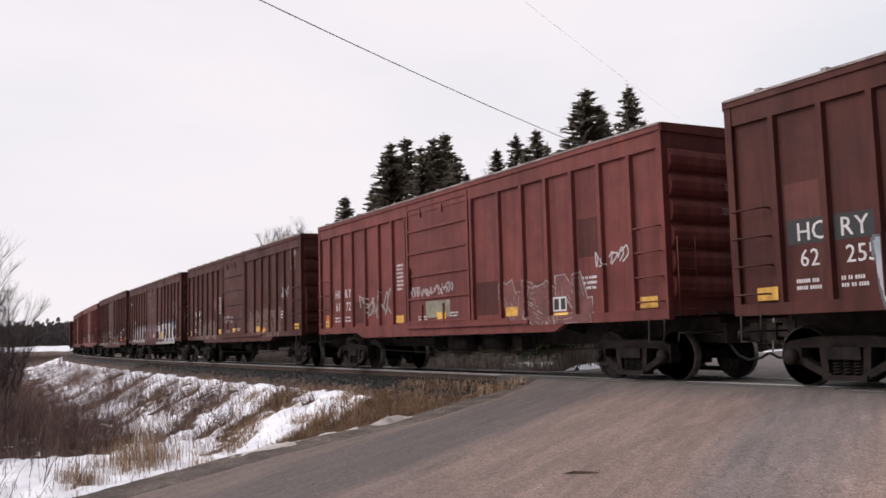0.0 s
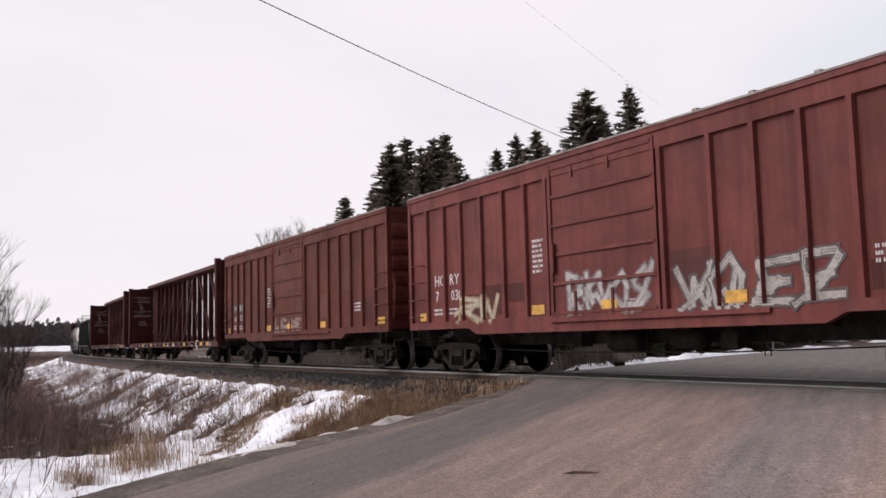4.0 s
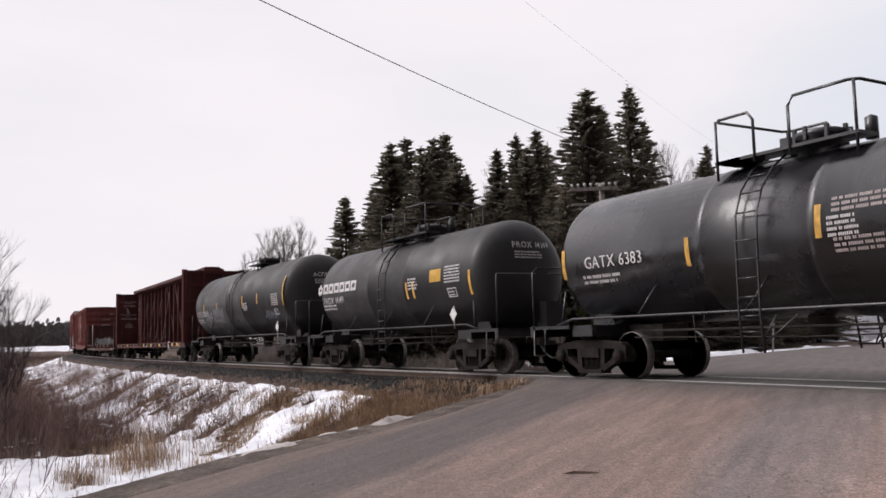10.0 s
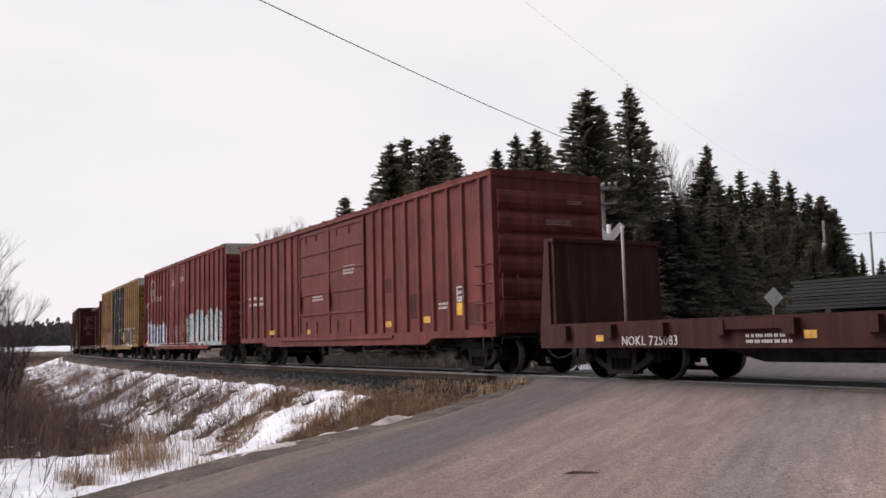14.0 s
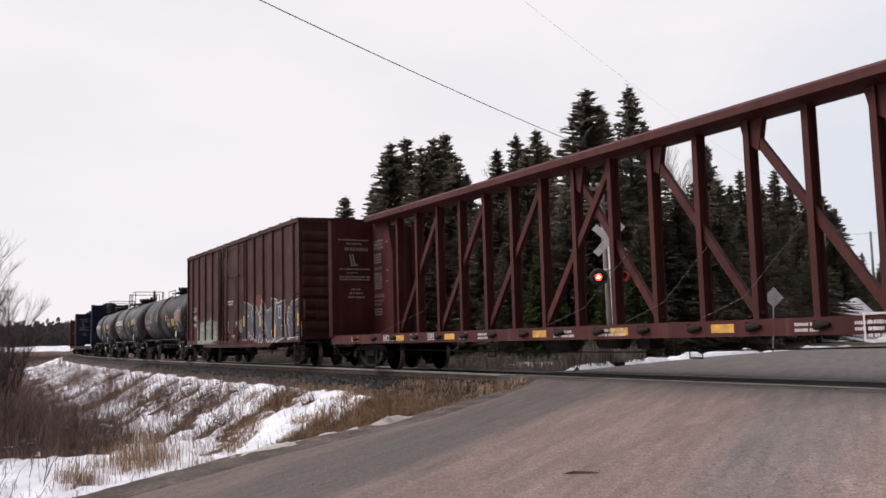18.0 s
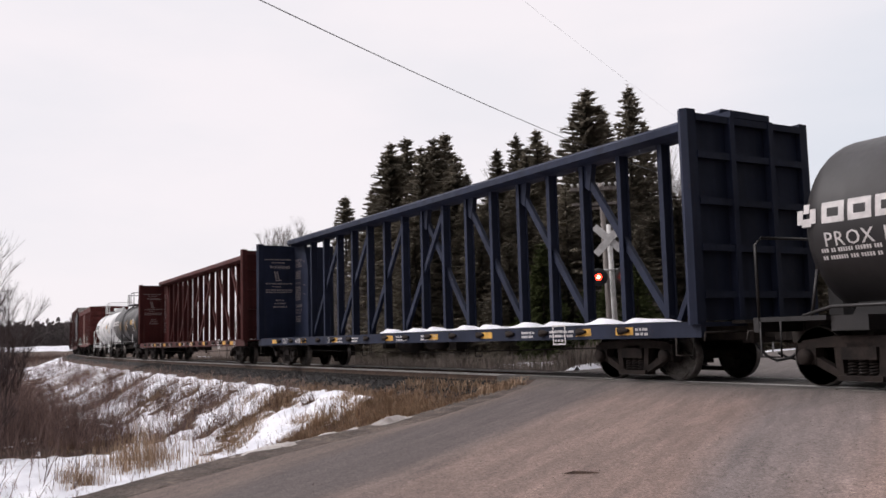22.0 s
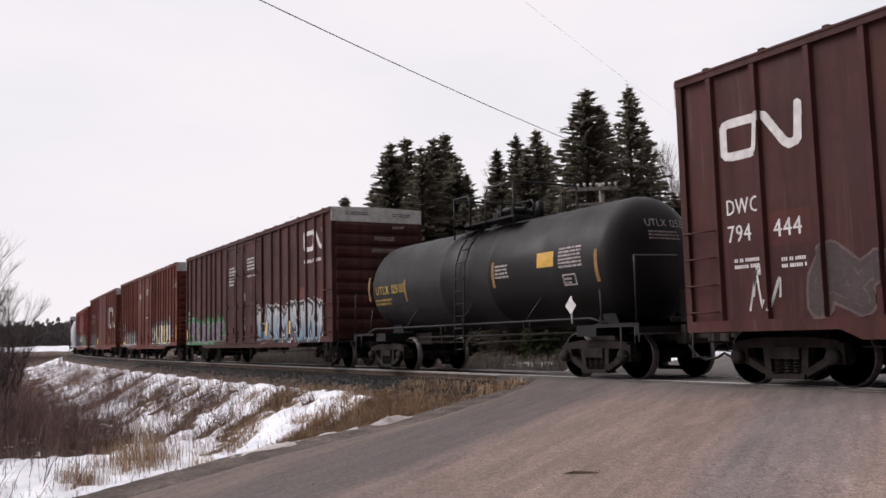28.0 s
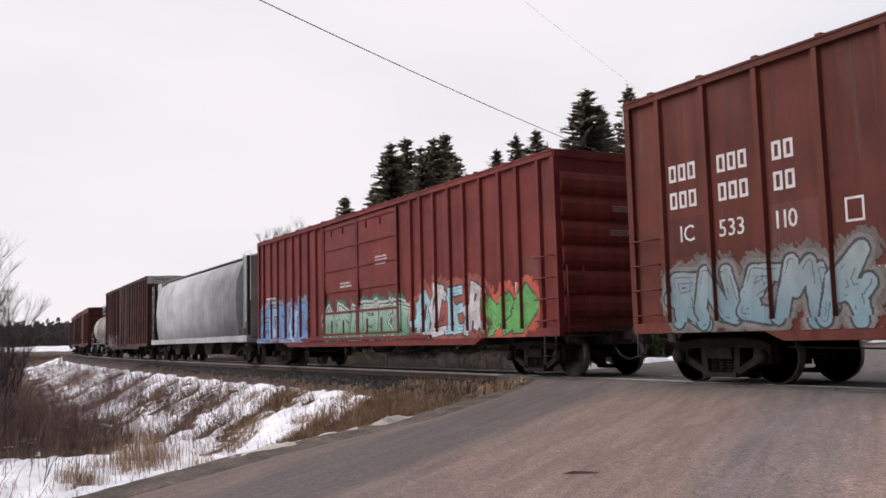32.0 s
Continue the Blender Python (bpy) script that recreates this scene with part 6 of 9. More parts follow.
# ---- open and covered hoppers, flat car ----
def open_hopper(uf, ur, paint, label):
    half = (uf - ur) / 2
    arm = half - 1.75
    car = thing("open_hopper_car", label, "freight car", "freight cars of the train")
    zt, z0 = 3.42, 1.02
    k = Kit()
    for sy in (-1, 1):
        y0, y1 = sorted((sy * 1.50, sy * 1.53))
        q = [(-half + 0.2, 2.0), (-half + 1.9, z0), (half - 1.9, z0), (half - 0.2, 2.0), (half - 0.2, zt), (-half + 0.2, zt)]
        k.prism(q, "y", y0, y1)
    k.box(-half + 0.15, -half + 0.22, -1.5, 1.5, 2.0, zt).box(half - 0.22, half - 0.15, -1.5, 1.5, 2.0, zt)
    part("body", k, paint, car)
    for e in (-1, 1):
        q = [(e * (half - 0.2), 2.06), (e * (half - 2.7), 0.85), (e * (half - 2.75), 0.92), (e * (half - 0.25), 2.12)]
        part("slope_sheet", Kit().prism(q[::e], "y", -1.48, 1.48), paint, car)
        part("end_sill", Kit().box(min(e * half, e * (half - 0.2)), max(e * half, e * (half - 0.2)), -1.5, 1.5, 0.8, 1.1), paint, car)
        for sy in (-1, 1):
            part("corner_post", Kit().tube([(e * (half - 0.12), sy * 1.46, 1.05), (e * (half - 0.12), sy * 1.46, zt)], 0.035, 6), paint, car)
            part("end_strut", Kit().tube([(e * (half - 0.1), sy * 0.9, 1.05), (e * (half - 0.6), sy * 0.9, 1.9)], 0.035, 6), paint, car)
        ladder(car, paint, e * (half - 0.10) - (0.42 if e > 0 else 0), -1.58, 1.05, 2.5, 0.42, 5)
        k = Kit().tube([(e * (half - 0.5), -1.5, 0.95), (e * (half - 0.5), -1.52, 0.5), (e * (half - 0.1), -1.52, 0.5), (e * (half - 0.1), -1.5, 0.95)], 0.018, 5)
        part("stirrup_step", k, GREASE, car)
    for sy in (-1, 1):
        part("top_rail", Kit().box(-half + 0.1, half - 0.1, min(sy * 1.46, sy * 1.62), max(sy * 1.46, sy * 1.62), zt - 0.05, zt + 0.08), paint, car)
        part("side_sill", Kit().box(-half, half, min(sy * 1.44, sy * 1.58), max(sy * 1.44, sy * 1.58), 0.95, 1.10), paint, car)
        post = Kit().prism([(-0.07, 0), (-0.05, -0.09), (0.05, -0.09), (0.07, 0)][::-1], "z", 1.1, zt - 0.05).mesh("side_post", paint)
        for i in range(12):
            x = -half + 1.3 + i * (2 * half - 2.6) / 11
            o = part("side_post", post, paint, car, at=(x, sy * 1.53, 0))
            if sy > 0:
                o.rotation_euler = (0, 0, math.pi)
    for x in (-2.6, 0, 2.6):
        q = [(x - 1.0, z0), (x + 1.0, z0), (x + 0.35, 0.35), (x - 0.35, 0.35)]
        part("hopper_chute", Kit().prism(q[::-1], "y", -1.2, 1.2), GREASE, car)
    part("coal_load", Kit().prism(((-half + 0.6, 2.4), (half - 0.6, 2.4), (half - 1.5, 2.8), (-half + 1.5, 2.8)), "y", -1.45, 1.45), GREASE, car, "dark load below the rim")
    part("centre_sill", Kit().box(-half, half, -0.33, 0.33, 0.70, 1.0), GREASE, car)
    bogies(car, arm)
    couplings(car, half)
    CARS.append((car, (uf + ur) / 2, arm))
    return car, flat_side(-1.536), half


def covered_hopper(uf, ur, paint, label):
    half = (uf - ur) / 2
    arm = half - 1.7
    car = thing("covered_hopper_car", label, "freight car", "freight cars of the train")
    out = [(-1.45, 1.15), (-1.56, 1.9), (-1.60, 2.7), (-1.54, 3.5), (-1.30, 4.15), (-0.85, 4.45), (0.85, 4.45), (1.30, 4.15), (1.54, 3.5), (1.60, 2.7), (1.56, 1.9), (1.45, 1.15)]
    k = Kit().prism([(a, b) for a, b in out], "x", -half + 1.5, half - 1.5, True)
    part("body", k, paint, car, "smooth curved hopper side")
    for e in (-1, 1):
        q = [(e * (half - 1.5), 1.2), (e * (half - 0.35), 2.7), (e * (half - 0.35), 4.4), (e * (half - 1.5), 4.4)]
        part("slope_sheet", Kit().prism(q[:: -e], "y", -1.3, 1.3), paint, car)
        part("end_sill", Kit().box(min(e * half, e * (half - 1.6)), max(e * half, e * (half - 1.6)), -1.5, 1.5, 0.92, 1.1), paint, car)
        k = Kit()
        for yy in (-1.45, 1.45):
            k.box(e * (half - 0.2) - 0.06, e * (half - 0.2) + 0.06, yy - 0.06, yy + 0.06, 1.1, 4.4)
        part("end_post", k, GREASE, car)
        ladder(car, paint, e * (half - 0.1) - (0.42 if e > 0 else 0), -1.55, 1.0, 4.3, 0.42, 9)
    for sy in (-1, 1):
        part("side_sill", Kit().box(-half, half, min(sy * 1.42, sy * 1.58), max(sy * 1.42, sy * 1.58), 0.95, 1.2), paint, car)
    k = Kit().box(-half + 0.3, half - 0.3, -0.9, 0.9, 4.52, 4.56)
    k.box(-half + 0.5, half - 0.5, -0.3, 0.3, 4.4, 4.66)
    part("roof_walk", k, ROOF, car)
    for x in (-4.8, -1.6, 1.6, 4.8):
        part("outlet_gate", Kit().prism(((x - 1.3, 1.15), (x + 1.3, 1.15), (x + 0.4, 0.4), (x - 0.4, 0.4))[::-1], "y", -1.1, 1.1), GREASE, car)
    part("centre_sill", Kit().box(-half, half, -0.33, 0.33, 0.70, 1.0), GREASE, car)
    bogies(car, arm)
    couplings(car, half)
    CARS.append((car, (uf + ur) / 2, arm))
    return car


def bulkhead_flat(uf, ur, paint, label):
    half = (uf - ur) / 2
    arm = half - 2.0
    car = thing("bulkhead_flat_car", label, "flat car", "freight cars of the train")
    part("deck", Kit().box(-half, half, -1.42, 1.42, 1.0, 1.08), TIE_WOOD, car, "dark plank deck")
    for sy in (-1, 1):
        y0, y1 = sorted((sy * 1.42, sy * 1.52))
        part("side_sill", Kit().prism(((-half, 0.62), (-arm + 1.8, 0.62), (-arm + 2.4, 0.60), (arm - 2.4, 0.60), (arm - 1.8, 0.62), (half, 0.62), (half, 1.10), (-half, 1.10)), "y", y0, y1), paint, car)
        pocket = Kit().box(-0.11, 0.11, -0.07, 0.07, -0.12, 0.12).mesh("stake_pocket", paint)
        for i in range(15):
            part("stake_pocket", pocket, paint, car, at=(-half + 0.9 + i * (2 * half - 1.8) / 14, sy * 1.58, 0.93))
        winch_box = Kit().prism(((-0.58, 0.90), (0.58, 0.90), (0.64, 1.0), (0.64, 1.06), (-0.64, 1.06), (-0.64, 1.0)), "y", sy * 1.57 - 0.05, sy * 1.57 + 0.05).mesh("strap_winch", paint)
        for i in (3, 6, 8, 10, 12):
            part("strap_winch", winch_box, paint, car, "long winch box on the sill", at=(-half + 1.55 + i * (2 * half - 1.8) / 14, 0, 0))
    part("centre_sill", Kit().prism(((-half, 0.62), (-arm + 1.6, 0.62), (-arm + 2.8, 0.34), (arm - 2.8, 0.34), (arm - 1.6, 0.62), (half, 0.62), (half, 1.0), (-half, 1.0)), "y", -0.4, 0.4), GREASE, car)
    for e in (-1, 1):
        bk = part("bulkhead", Kit().box(min(e * (half - 0.35), e * (half - 0.45)), max(e * (half - 0.35), e * (half - 0.45)), -1.45, 1.45, 1.08, 2.85), paint, car, "end bulkhead of riveted plate")
        for yy in (-1.44, -0.5, 0.5, 1.44):
            q = [(e * (half - 0.35), 1.08), (e * (half + 0.0), 1.08), (e * (half - 0.22), 2.85), (e * (half - 0.35), 2.85)]
            part("bulkhead_brace", Kit().prism(q[:: -e], "y", yy - 0.07, yy + 0.07), paint, bk)
        part("bulkhead_cap", Kit().box(min(e * (half - 0.2), e * (half - 0.5)), max(e * (half - 0.2), e * (half - 0.5)), -1.5, 1.5, 2.80, 2.88), paint, bk)
    # a load of dark steel beams in three tiers
    r = random.Random(4)
    for tier in range(9):
        for j in range(4):
            x0 = -4.45 + 0.16 * r.random() + (0.0 if tier < 6 else 0.12)
            x1 = half - 1.0 - 0.5 * r.random() - (0.0 if tier < 6 else 3.2)
            y = -1.2 + j * 0.62 + 0.02 * r.random()
            part("steel_bar", Kit().box(x0, x1, y, y + 0.57, 1.16 + tier * 0.05, 1.16 + tier * 0.05 + 0.041), LOAD, car)
    for x in (-3.6, -0.8, 2.6, half - 2.6):
        part("dunnage", Kit().box(x - 0.05, x + 0.05, -1.3, 1.3, 1.08, 1.16), TIE_WOOD, car)
    for x, tilt in ((-2.42, 0.30), (-1.28, 0.30), (4.85, 0.16), (half - 3.0, 0.1)):
        k = Kit().prism(((x - 0.035, 1.02), (x + 0.035, 1.02), (x + tilt + 0.035, 1.68), (x + tilt - 0.035, 1.68)), "y", -1.56, -1.53)
        part("stake", k, GALV, car, "pale steel stake")
    k = Kit().tube([(-half + 2.4, -1.3, 1.08), (-half + 2.4, -1.3, 2.9)], 0.03, 6)
    part("stake", k, PALE, car)
    underframe(car, half - 0.3, arm, 0.9)
    bogies(car, arm)
    couplings(car, half)
    CARS.append((car, (uf + ur) / 2, arm))
    return car, flat_side(-1.524), half


# ---- the train, from its head to its tail ----
HC_POSTS = (-6.95, -6.1, -5.3, -4.4, -3.5, -2.65, -1.87, 1.47, 2.62, 3.52, 4.4, 5.25, 6.1, 6.95)
Q_POSTS = (-8.8, -8.0, -7.3, -6.5, -5.75, -5.05, -4.3, -3.6, -3.0, 3.05, 3.6, 4.3, 5.05, 5.75, 6.5, 7.3, 8.0, 8.8)
S_POSTS = (-8.6, -7.7, -6.7, -5.8, -5.0, -4.25, -3.3, 3.45, 4.4, 5.3, 6.2, 7.0, 7.85, 8.6)
U_POSTS = (-6.9, -5.75, -4.6, -3.4, -2.3, 1.7, 2.75, 3.85, 4.95, 6.05, 7.2)
AG_POSTS = (-8.53, -7.81, -7.03, -6.26, -5.6, -4.79, -4.13, -3.35, -2.81, 2.81, 3.35, 4.13, 4.79, 5.6, 6.26, 7.03, 7.81, 8.53)
AH_POSTS = (-8.6, -7.55, -6.45, -5.35, -4.25, -3.2, -2.4, 3.2, 4.27, 5.4, 6.5, 7.6, 8.7)
OFFW = (0.55, 0.53, 0.52)


def hc_car(uf, ur, paint, label, number, texts=True, patches=(-7.2, 7.3, -2.3, 3.0, 0.0), **kw):
    car, pl = boxcar(uf, ur, paint, label, 1.08, 4.53, HC_POSTS, (-1.77, 1.37), "single", band=0.30, **kw)
    a, b = number
    items = [("d", -6.7, 1.45, 0.45, 0.2, 2), ("d", -5.95, 1.45, 0.5, 0.2, 2), ("d", -2.45, 2.2, 0.42, 0.75, 7), ("d", 5.45, 1.75, 0.5, 0.3, 3), ("d", -1.2, 1.35, 0.5, 0.14, 2), ("d", 0.4, 1.4, 0.45, 0.14, 2)]
    if texts:
        items += [("t", "HC", -6.66, 2.17, 0.27), ("t", "RY", -5.93, 2.17, 0.27), ("t", a, -6.62, 1.79, 0.25), ("t", b, -5.86, 1.79, 0.25)]
    stencils(car, pl, items, WHITE if texts else PALE)
    stripes(car, [(x, 1.32) for x in patches], pl)
    return car, pl


car, pl = hc_car(5.7, -9.98, RED_B, "dark red boxcar with white stencilled lettering", ("62", "255"))
mural(car, -5.3, -2.2, 1.1, 2.1, 3, OFFW, (0.12, 0.13, 0.15), None, place=pl, top=(0.35, 0.4, 0.45))
stencils(car, pl, [("p", -6.82, 2.12, 0.64, 0.37), ("p", -6.02, 2.12, 0.64, 0.37)], BLACK, "patch_panel")
car, pl = hc_car(-11.43, -27.1, RED_D, "faded red boxcar with scrawled tags and an orange patch", ("61", "727"))
part("patch_panel", patch(Kit(), -7.4, 1.2, 0.55, 0.5, pl), spray((0.6, 0.16, 0.03)), car, "orange painted patch")
part("patch_panel", patch(Kit(), -0.8, 1.4, 1.2, 0.42, pl), spray((0.24, 0.22, 0.16)), car, "drab painted-out patch")
tag_line(car, -4.9, 1.5, 2.1, 0.8, 21, (0.30, 0.31, 0.28), pl, 0.09)
mural(car, 2.7, 5.6, 1.0, 2.1, 5, (0.155, 0.056, 0.050), (0.30, 0.27, 0.25), None, 3, place=pl, heavy=1.1, edge=0.02)
proud = lambda x, z, e=0.0: (x, pl(x, z)[1] - 0.006 - e, z)
part("data_plate", patch(Kit(), 4.5, 1.36, 0.44, 0.29, proud), BLACK, car, "dark framed data plate")
proud_more = lambda x, z, e=0.0: (x, pl(x, z)[1] - 0.010 - e, z)
stencils(car, proud_more, [("f", 4.5, 1.36, 0.22, 0.29), ("f", 4.72, 1.36, 0.22, 0.29)])
part("reflector", patch(Kit(), 4.52, 1.19, 0.46, 0.14, proud), YELLOW, car, "yellow reflector")
tag_line(car, 5.9, 2.15, 0.9, 0.36, 8, OFFW, pl)
tag_line(car, -1.6, 1.95, 2.2, 0.3, 9, (0.45, 0.38, 0.38), pl)
car, pl = hc_car(-28.66, -44.45, RED_B, "brown boxcar with faded graffiti and white tags", ("60", "130"))
mural(car, 1.9, 5.6, 1.1, 2.2, 15, (0.115, 0.048, 0.036), (0.165, 0.112, 0.09), None, 5, place=pl, heavy=0.7)
part("patch_panel", patch(Kit(), 3.6, 1.25, 0.4, 0.35, pl), spray((0.5, 0.2, 0.04)), car)
mural(car, -6.0, -2.6, 1.1, 1.95, 16, (0.125, 0.066, 0.052), (0.19, 0.145, 0.13), None, 5, place=pl, heavy=0.5)
tag_line(car, 6.9, 3.2, 0.35, 1.0, 18, (0.45, 0.36, 0.30), pl)
tag_line(car, 5.7, 2.4, 0.8, 0.5, 19, OFFW, pl)
tag_line(car, -1.5, 1.75, 1.2, 0.3, 20, OFFW, pl)
car, pl = hc_car(-45.86, -61.68, RED_B, "brown boxcar with large silver graffiti", ("61", "09"), patches=(0.6,))
mural(car, 1.5, 6.3, 0.98, 2.15, 31, (0.38, 0.365, 0.37), (0.05, 0.04, 0.05), None, 4, pl, 1.15, word="TERK", outer=(0.22, 0.09, 0.10), shade=(0.035, 0.03, 0.035), top=(0.48, 0.465, 0.47), wild=0.04)
part("graffiti_underline", patch(Kit(), 1.4, 0.98, 5.0, 0.12, lambda x, z, e=0.0: (x, -1.607, z)), spray((0.32, 0.30, 0.30)), car)
part("data_plate", patch(Kit(), 5.43, 1.45, 0.56, 0.28, pl), BLACK, car)
stencils(car, lambda x, z, e=0.0: (x, pl(x, z)[1] - 0.004, z), [("f", 5.43, 1.45, 0.56, 0.28), ("d", 5.5, 1.5, 0.42, 0.18, 2)])
tag_line(car, 5.3, 1.9, 0.6, 0.3, 36, (0.10, 0.11, 0.2), pl, 0.09)
tag_line(car, -7.7, 3.4, 0.9, 0.4, 37, OFFW, pl, 0.03)
mural(car, -6.0, -2.0, 0.98, 2.1, 32, (0.33, 0.315, 0.315), (0.14, 0.10, 0.105), None, 4, pl, 1.0, outer=(0.22, 0.19, 0.195), wild=0.09, square=False)
mural(car, -1.5, 1.1, 1.25, 1.95, 33, (0.17, 0.07, 0.075), (0.09, 0.07, 0.12), (0.085, 0.05, 0.07), 3, pl)
tag_line(car, 6.05, 2.2, 0.75, 0.95, 34, (0.45, 0.35, 0.38), pl)
stripes(car, ((2.69, 1.22), (4.83, 1.28), (-3.9, 1.2)), pl, YELLOW, 0.13, 0.42)
part("reflector", patch(Kit(), 7.55, 1.26, 0.15, 0.86, pl), YELLOW, car, "upright yellow stripe")
car, pl = boxcar(-62.97, -78.8, RED_B, "brown boxcar with green and white graffiti", 0.98, 4.62, HC_POSTS, (-1.77, 1.37), "single", band=0.26)
stencils(car, pl, [("t", "HC", -6.7, 2.35, 0.3), ("t", "RY", -5.98, 2.35, 0.3), ("t", "70", -6.62, 1.98, 0.25), ("t", "84", -5.95, 1.98, 0.25), ("d", -6.7, 1.65, 0.4, 0.2, 2), ("d", -5.9, 1.65, 0.35, 0.2, 2), ("f", -5.0, 2.55, 0.28, 0.3), ("f", 5.2, 1.5, 0.44, 0.36), ("d", 5.25, 1.55, 0.34, 0.26, 2), ("d", 6.0, 1.95, 0.85, 0.2, 2), ("f", -1.05, 1.3, 0.72, 0.34), ("d", 0.2, 1.45, 0.4, 0.16, 2)])
part("data_plate", patch(Kit(), 5.2, 1.5, 0.44, 0.36, lambda x, z, e=0.0: (x, pl(x, z)[1] + 0.002, z)), BLACK, car)
mural(car, -6.0, -1.9, 1.0, 1.9, 41, (0.24, 0.18, 0.14), (0.13, 0.075, 0.05), (0.085, 0.095, 0.045), 5, pl, 0.8, top=(0.20, 0.16, 0.13), second=(0.3, 0.22, 0.12))
mural(car, 1.5, 4.5, 0.98, 1.78, 42, (0.27, 0.24, 0.235), (0.10, 0.055, 0.045), None, 5, pl, 0.62, top=(0.33, 0.29, 0.27), wild=0.12)
stripes(car, ((-7.2, 1.3), (7.3, 1.3)), pl)
stripes(car, ((4.75, 1.28), (1.75, 1.26)), pl, YELLOW_OLD, 0.26, 0.13)
stripes(car, ((5.42, 1.27), (6.45, 1.27)), pl, RED_STRIPE, 0.42, 0.11)
tag_line(car, -1.4, 1.75, 1.0, 0.3, 44, (0.4, 0.3, 0.3), pl)
car, pl = hc_car(-80.3, -96.09, RED_D, "faded red boxcar with silver scrawls", ("7", "038"))
mural(car, -1.4, 1.2, 1.2, 2.2, 51, (0.42, 0.40, 0.39), (0.18, 0.13, 0.13), None, 4, pl, 0.6)
mural(car, 1.7, 5.0, 1.15, 2.15, 52, (0.40, 0.37, 0.34), (0.10, 0.08, 0.08), None, 4, pl, 0.5)
mural(car, -5.6, -3.6, 1.15, 1.9, 53, (0.45, 0.40, 0.30), (0.3, 0.2, 0.12), None, 2, pl, 0.5)
tag_line(car, 6.6, 2.1, 0.9, 0.35, 54, OFFW, pl, 0.07)
car, pl = hc_car(-97.32, -113.02, RED_F, "brown boxcar with white lettering on dark patches", ("610", "02"))
stencils(car, pl, [("p", -6.82, 2.12, 0.64, 0.37), ("p", -6.02, 2.12, 0.64, 0.37)], BLACK, "patch_panel")
mural(car, -1.5, 1.2, 1.2, 1.8, 61, (0.30, 0.22, 0.2), (0.2, 0.12, 0.1), None, 4, pl, 0.5)
car, sill, half = lumber_car(-114.51, -137.21, RED_CB, "empty dark red centre-beam lumber car")
stencils(car, sill, [("t", "NOKL", -half + 3.65, 0.87, 0.18), ("t", "734", -half + 5.25, 0.87, 0.18), ("t", "540", -half + 6.2, 0.87, 0.18), ("t", "LD LMT", -half + 7.75, 0.965, 0.07), ("t", "LT WT", -half + 7.75, 0.865, 0.07)])
car, sill, half = lumber_car(-139.35, -161.95, RED_CB, "empty dark red centre-beam lumber car", False)
stencils(car, sill, [("t", "NOKL", -half + 3.65, 0.87, 0.18), ("t", "734", -half + 5.25, 0.87, 0.18), ("t", "541", -half + 6.2, 0.87, 0.18), ("t", "LD LMT", -half + 7.75, 0.965, 0.07), ("t", "LT WT", -half + 7.75, 0.865, 0.07)])
car, pl, half = open_hopper(-163.65, -177.57, COAL, "black open-top hopper car with yellow reflectors")
stencils(car, pl, [("t", "CAAX", -5.18, 1.8, 0.19), ("t", "609", -4.25, 1.8, 0.19), ("d", -4.2, 1.5, 0.6, 0.2, 2), ("f", 3.0, 1.75, 0.5, 0.4), ("d", 3.06, 1.8, 0.38, 0.3, 3), ("p", 4.45, 1.6, 0.25, 0.25)])
stripes(car, ((-6.3, 1.13), (-4.6, 1.13), (-2.6, 1.13), (-0.6, 1.13), (1.6, 1.13), (3.8, 1.13), (6.3, 1.13)), pl, YELLOW, 0.4, 0.15)
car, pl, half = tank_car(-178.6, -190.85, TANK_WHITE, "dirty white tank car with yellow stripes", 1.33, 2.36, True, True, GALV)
tank_marks(car, pl, half, BLACK, None, False, "5602", "GATX", seed=1, shift=0.35, badge=False, side_print=False, bands=((-half + 0.85, 1.9, 0.85), (-2.4, 2.05, 0.35), (-0.9, 1.97, 0.48), (1.2, 1.87, 0.5), (3.15, 1.95, 0.42), (half - 1.1, 1.77, 0.93)))
k = Kit()
dashes(k, 1.38, 1.85, 0.55, 0.5, 6, pl, 21)
part("side_print", k, BLACK, car, "block of small dark print")
part("notice_panel", patch(Kit(), half - 3.35, 2.32, 0.58, 0.34, pl), spray((0.44, 0.35, 0.15)), car, "faded yellow notice panel")
part("data_panel", patch(Kit(), half - 2.35, 2.10, 0.98, 0.58, pl), spray((0.045, 0.045, 0.05)), car, "dark data panel")
k = Kit()
for i in range(6):
    for x, w in ((half - 2.28, 0.40), (half - 1.83, 0.40)):
        patch(k, x, 2.14 + i * 0.088, w, 0.022, lambda x, z, e=0.0: pl(x, z, 0.005))
part("data_print", k, PALE, car, "rows of small pale print")
car, pl, half = tank_car(-191.6, -203.55, SOOT_GLOSS, "glossy black tank car with yellow stripes", 1.34, 2.40)
tank_marks(car, pl, half, WHITE, None, False, "6383", "GATX", seed=2, shift=0.46, bands=((-half + 1.1, 2.0, 0.6), (-1.44, 2.0, 0.5), (1.20, 2.2, 0.5), (half - 1.1, 1.9, 1.0)), badge=True)
k = Kit()
dashes(k, 1.48, 1.96, 1.2, 0.26, 3, pl, 31)
dashes(k, 1.48, 2.56, 1.2, 0.26, 3, pl, 32)
part("notice_lettering", k, PALE, car, "block of small white print")
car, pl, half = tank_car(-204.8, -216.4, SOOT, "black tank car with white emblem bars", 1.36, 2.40)
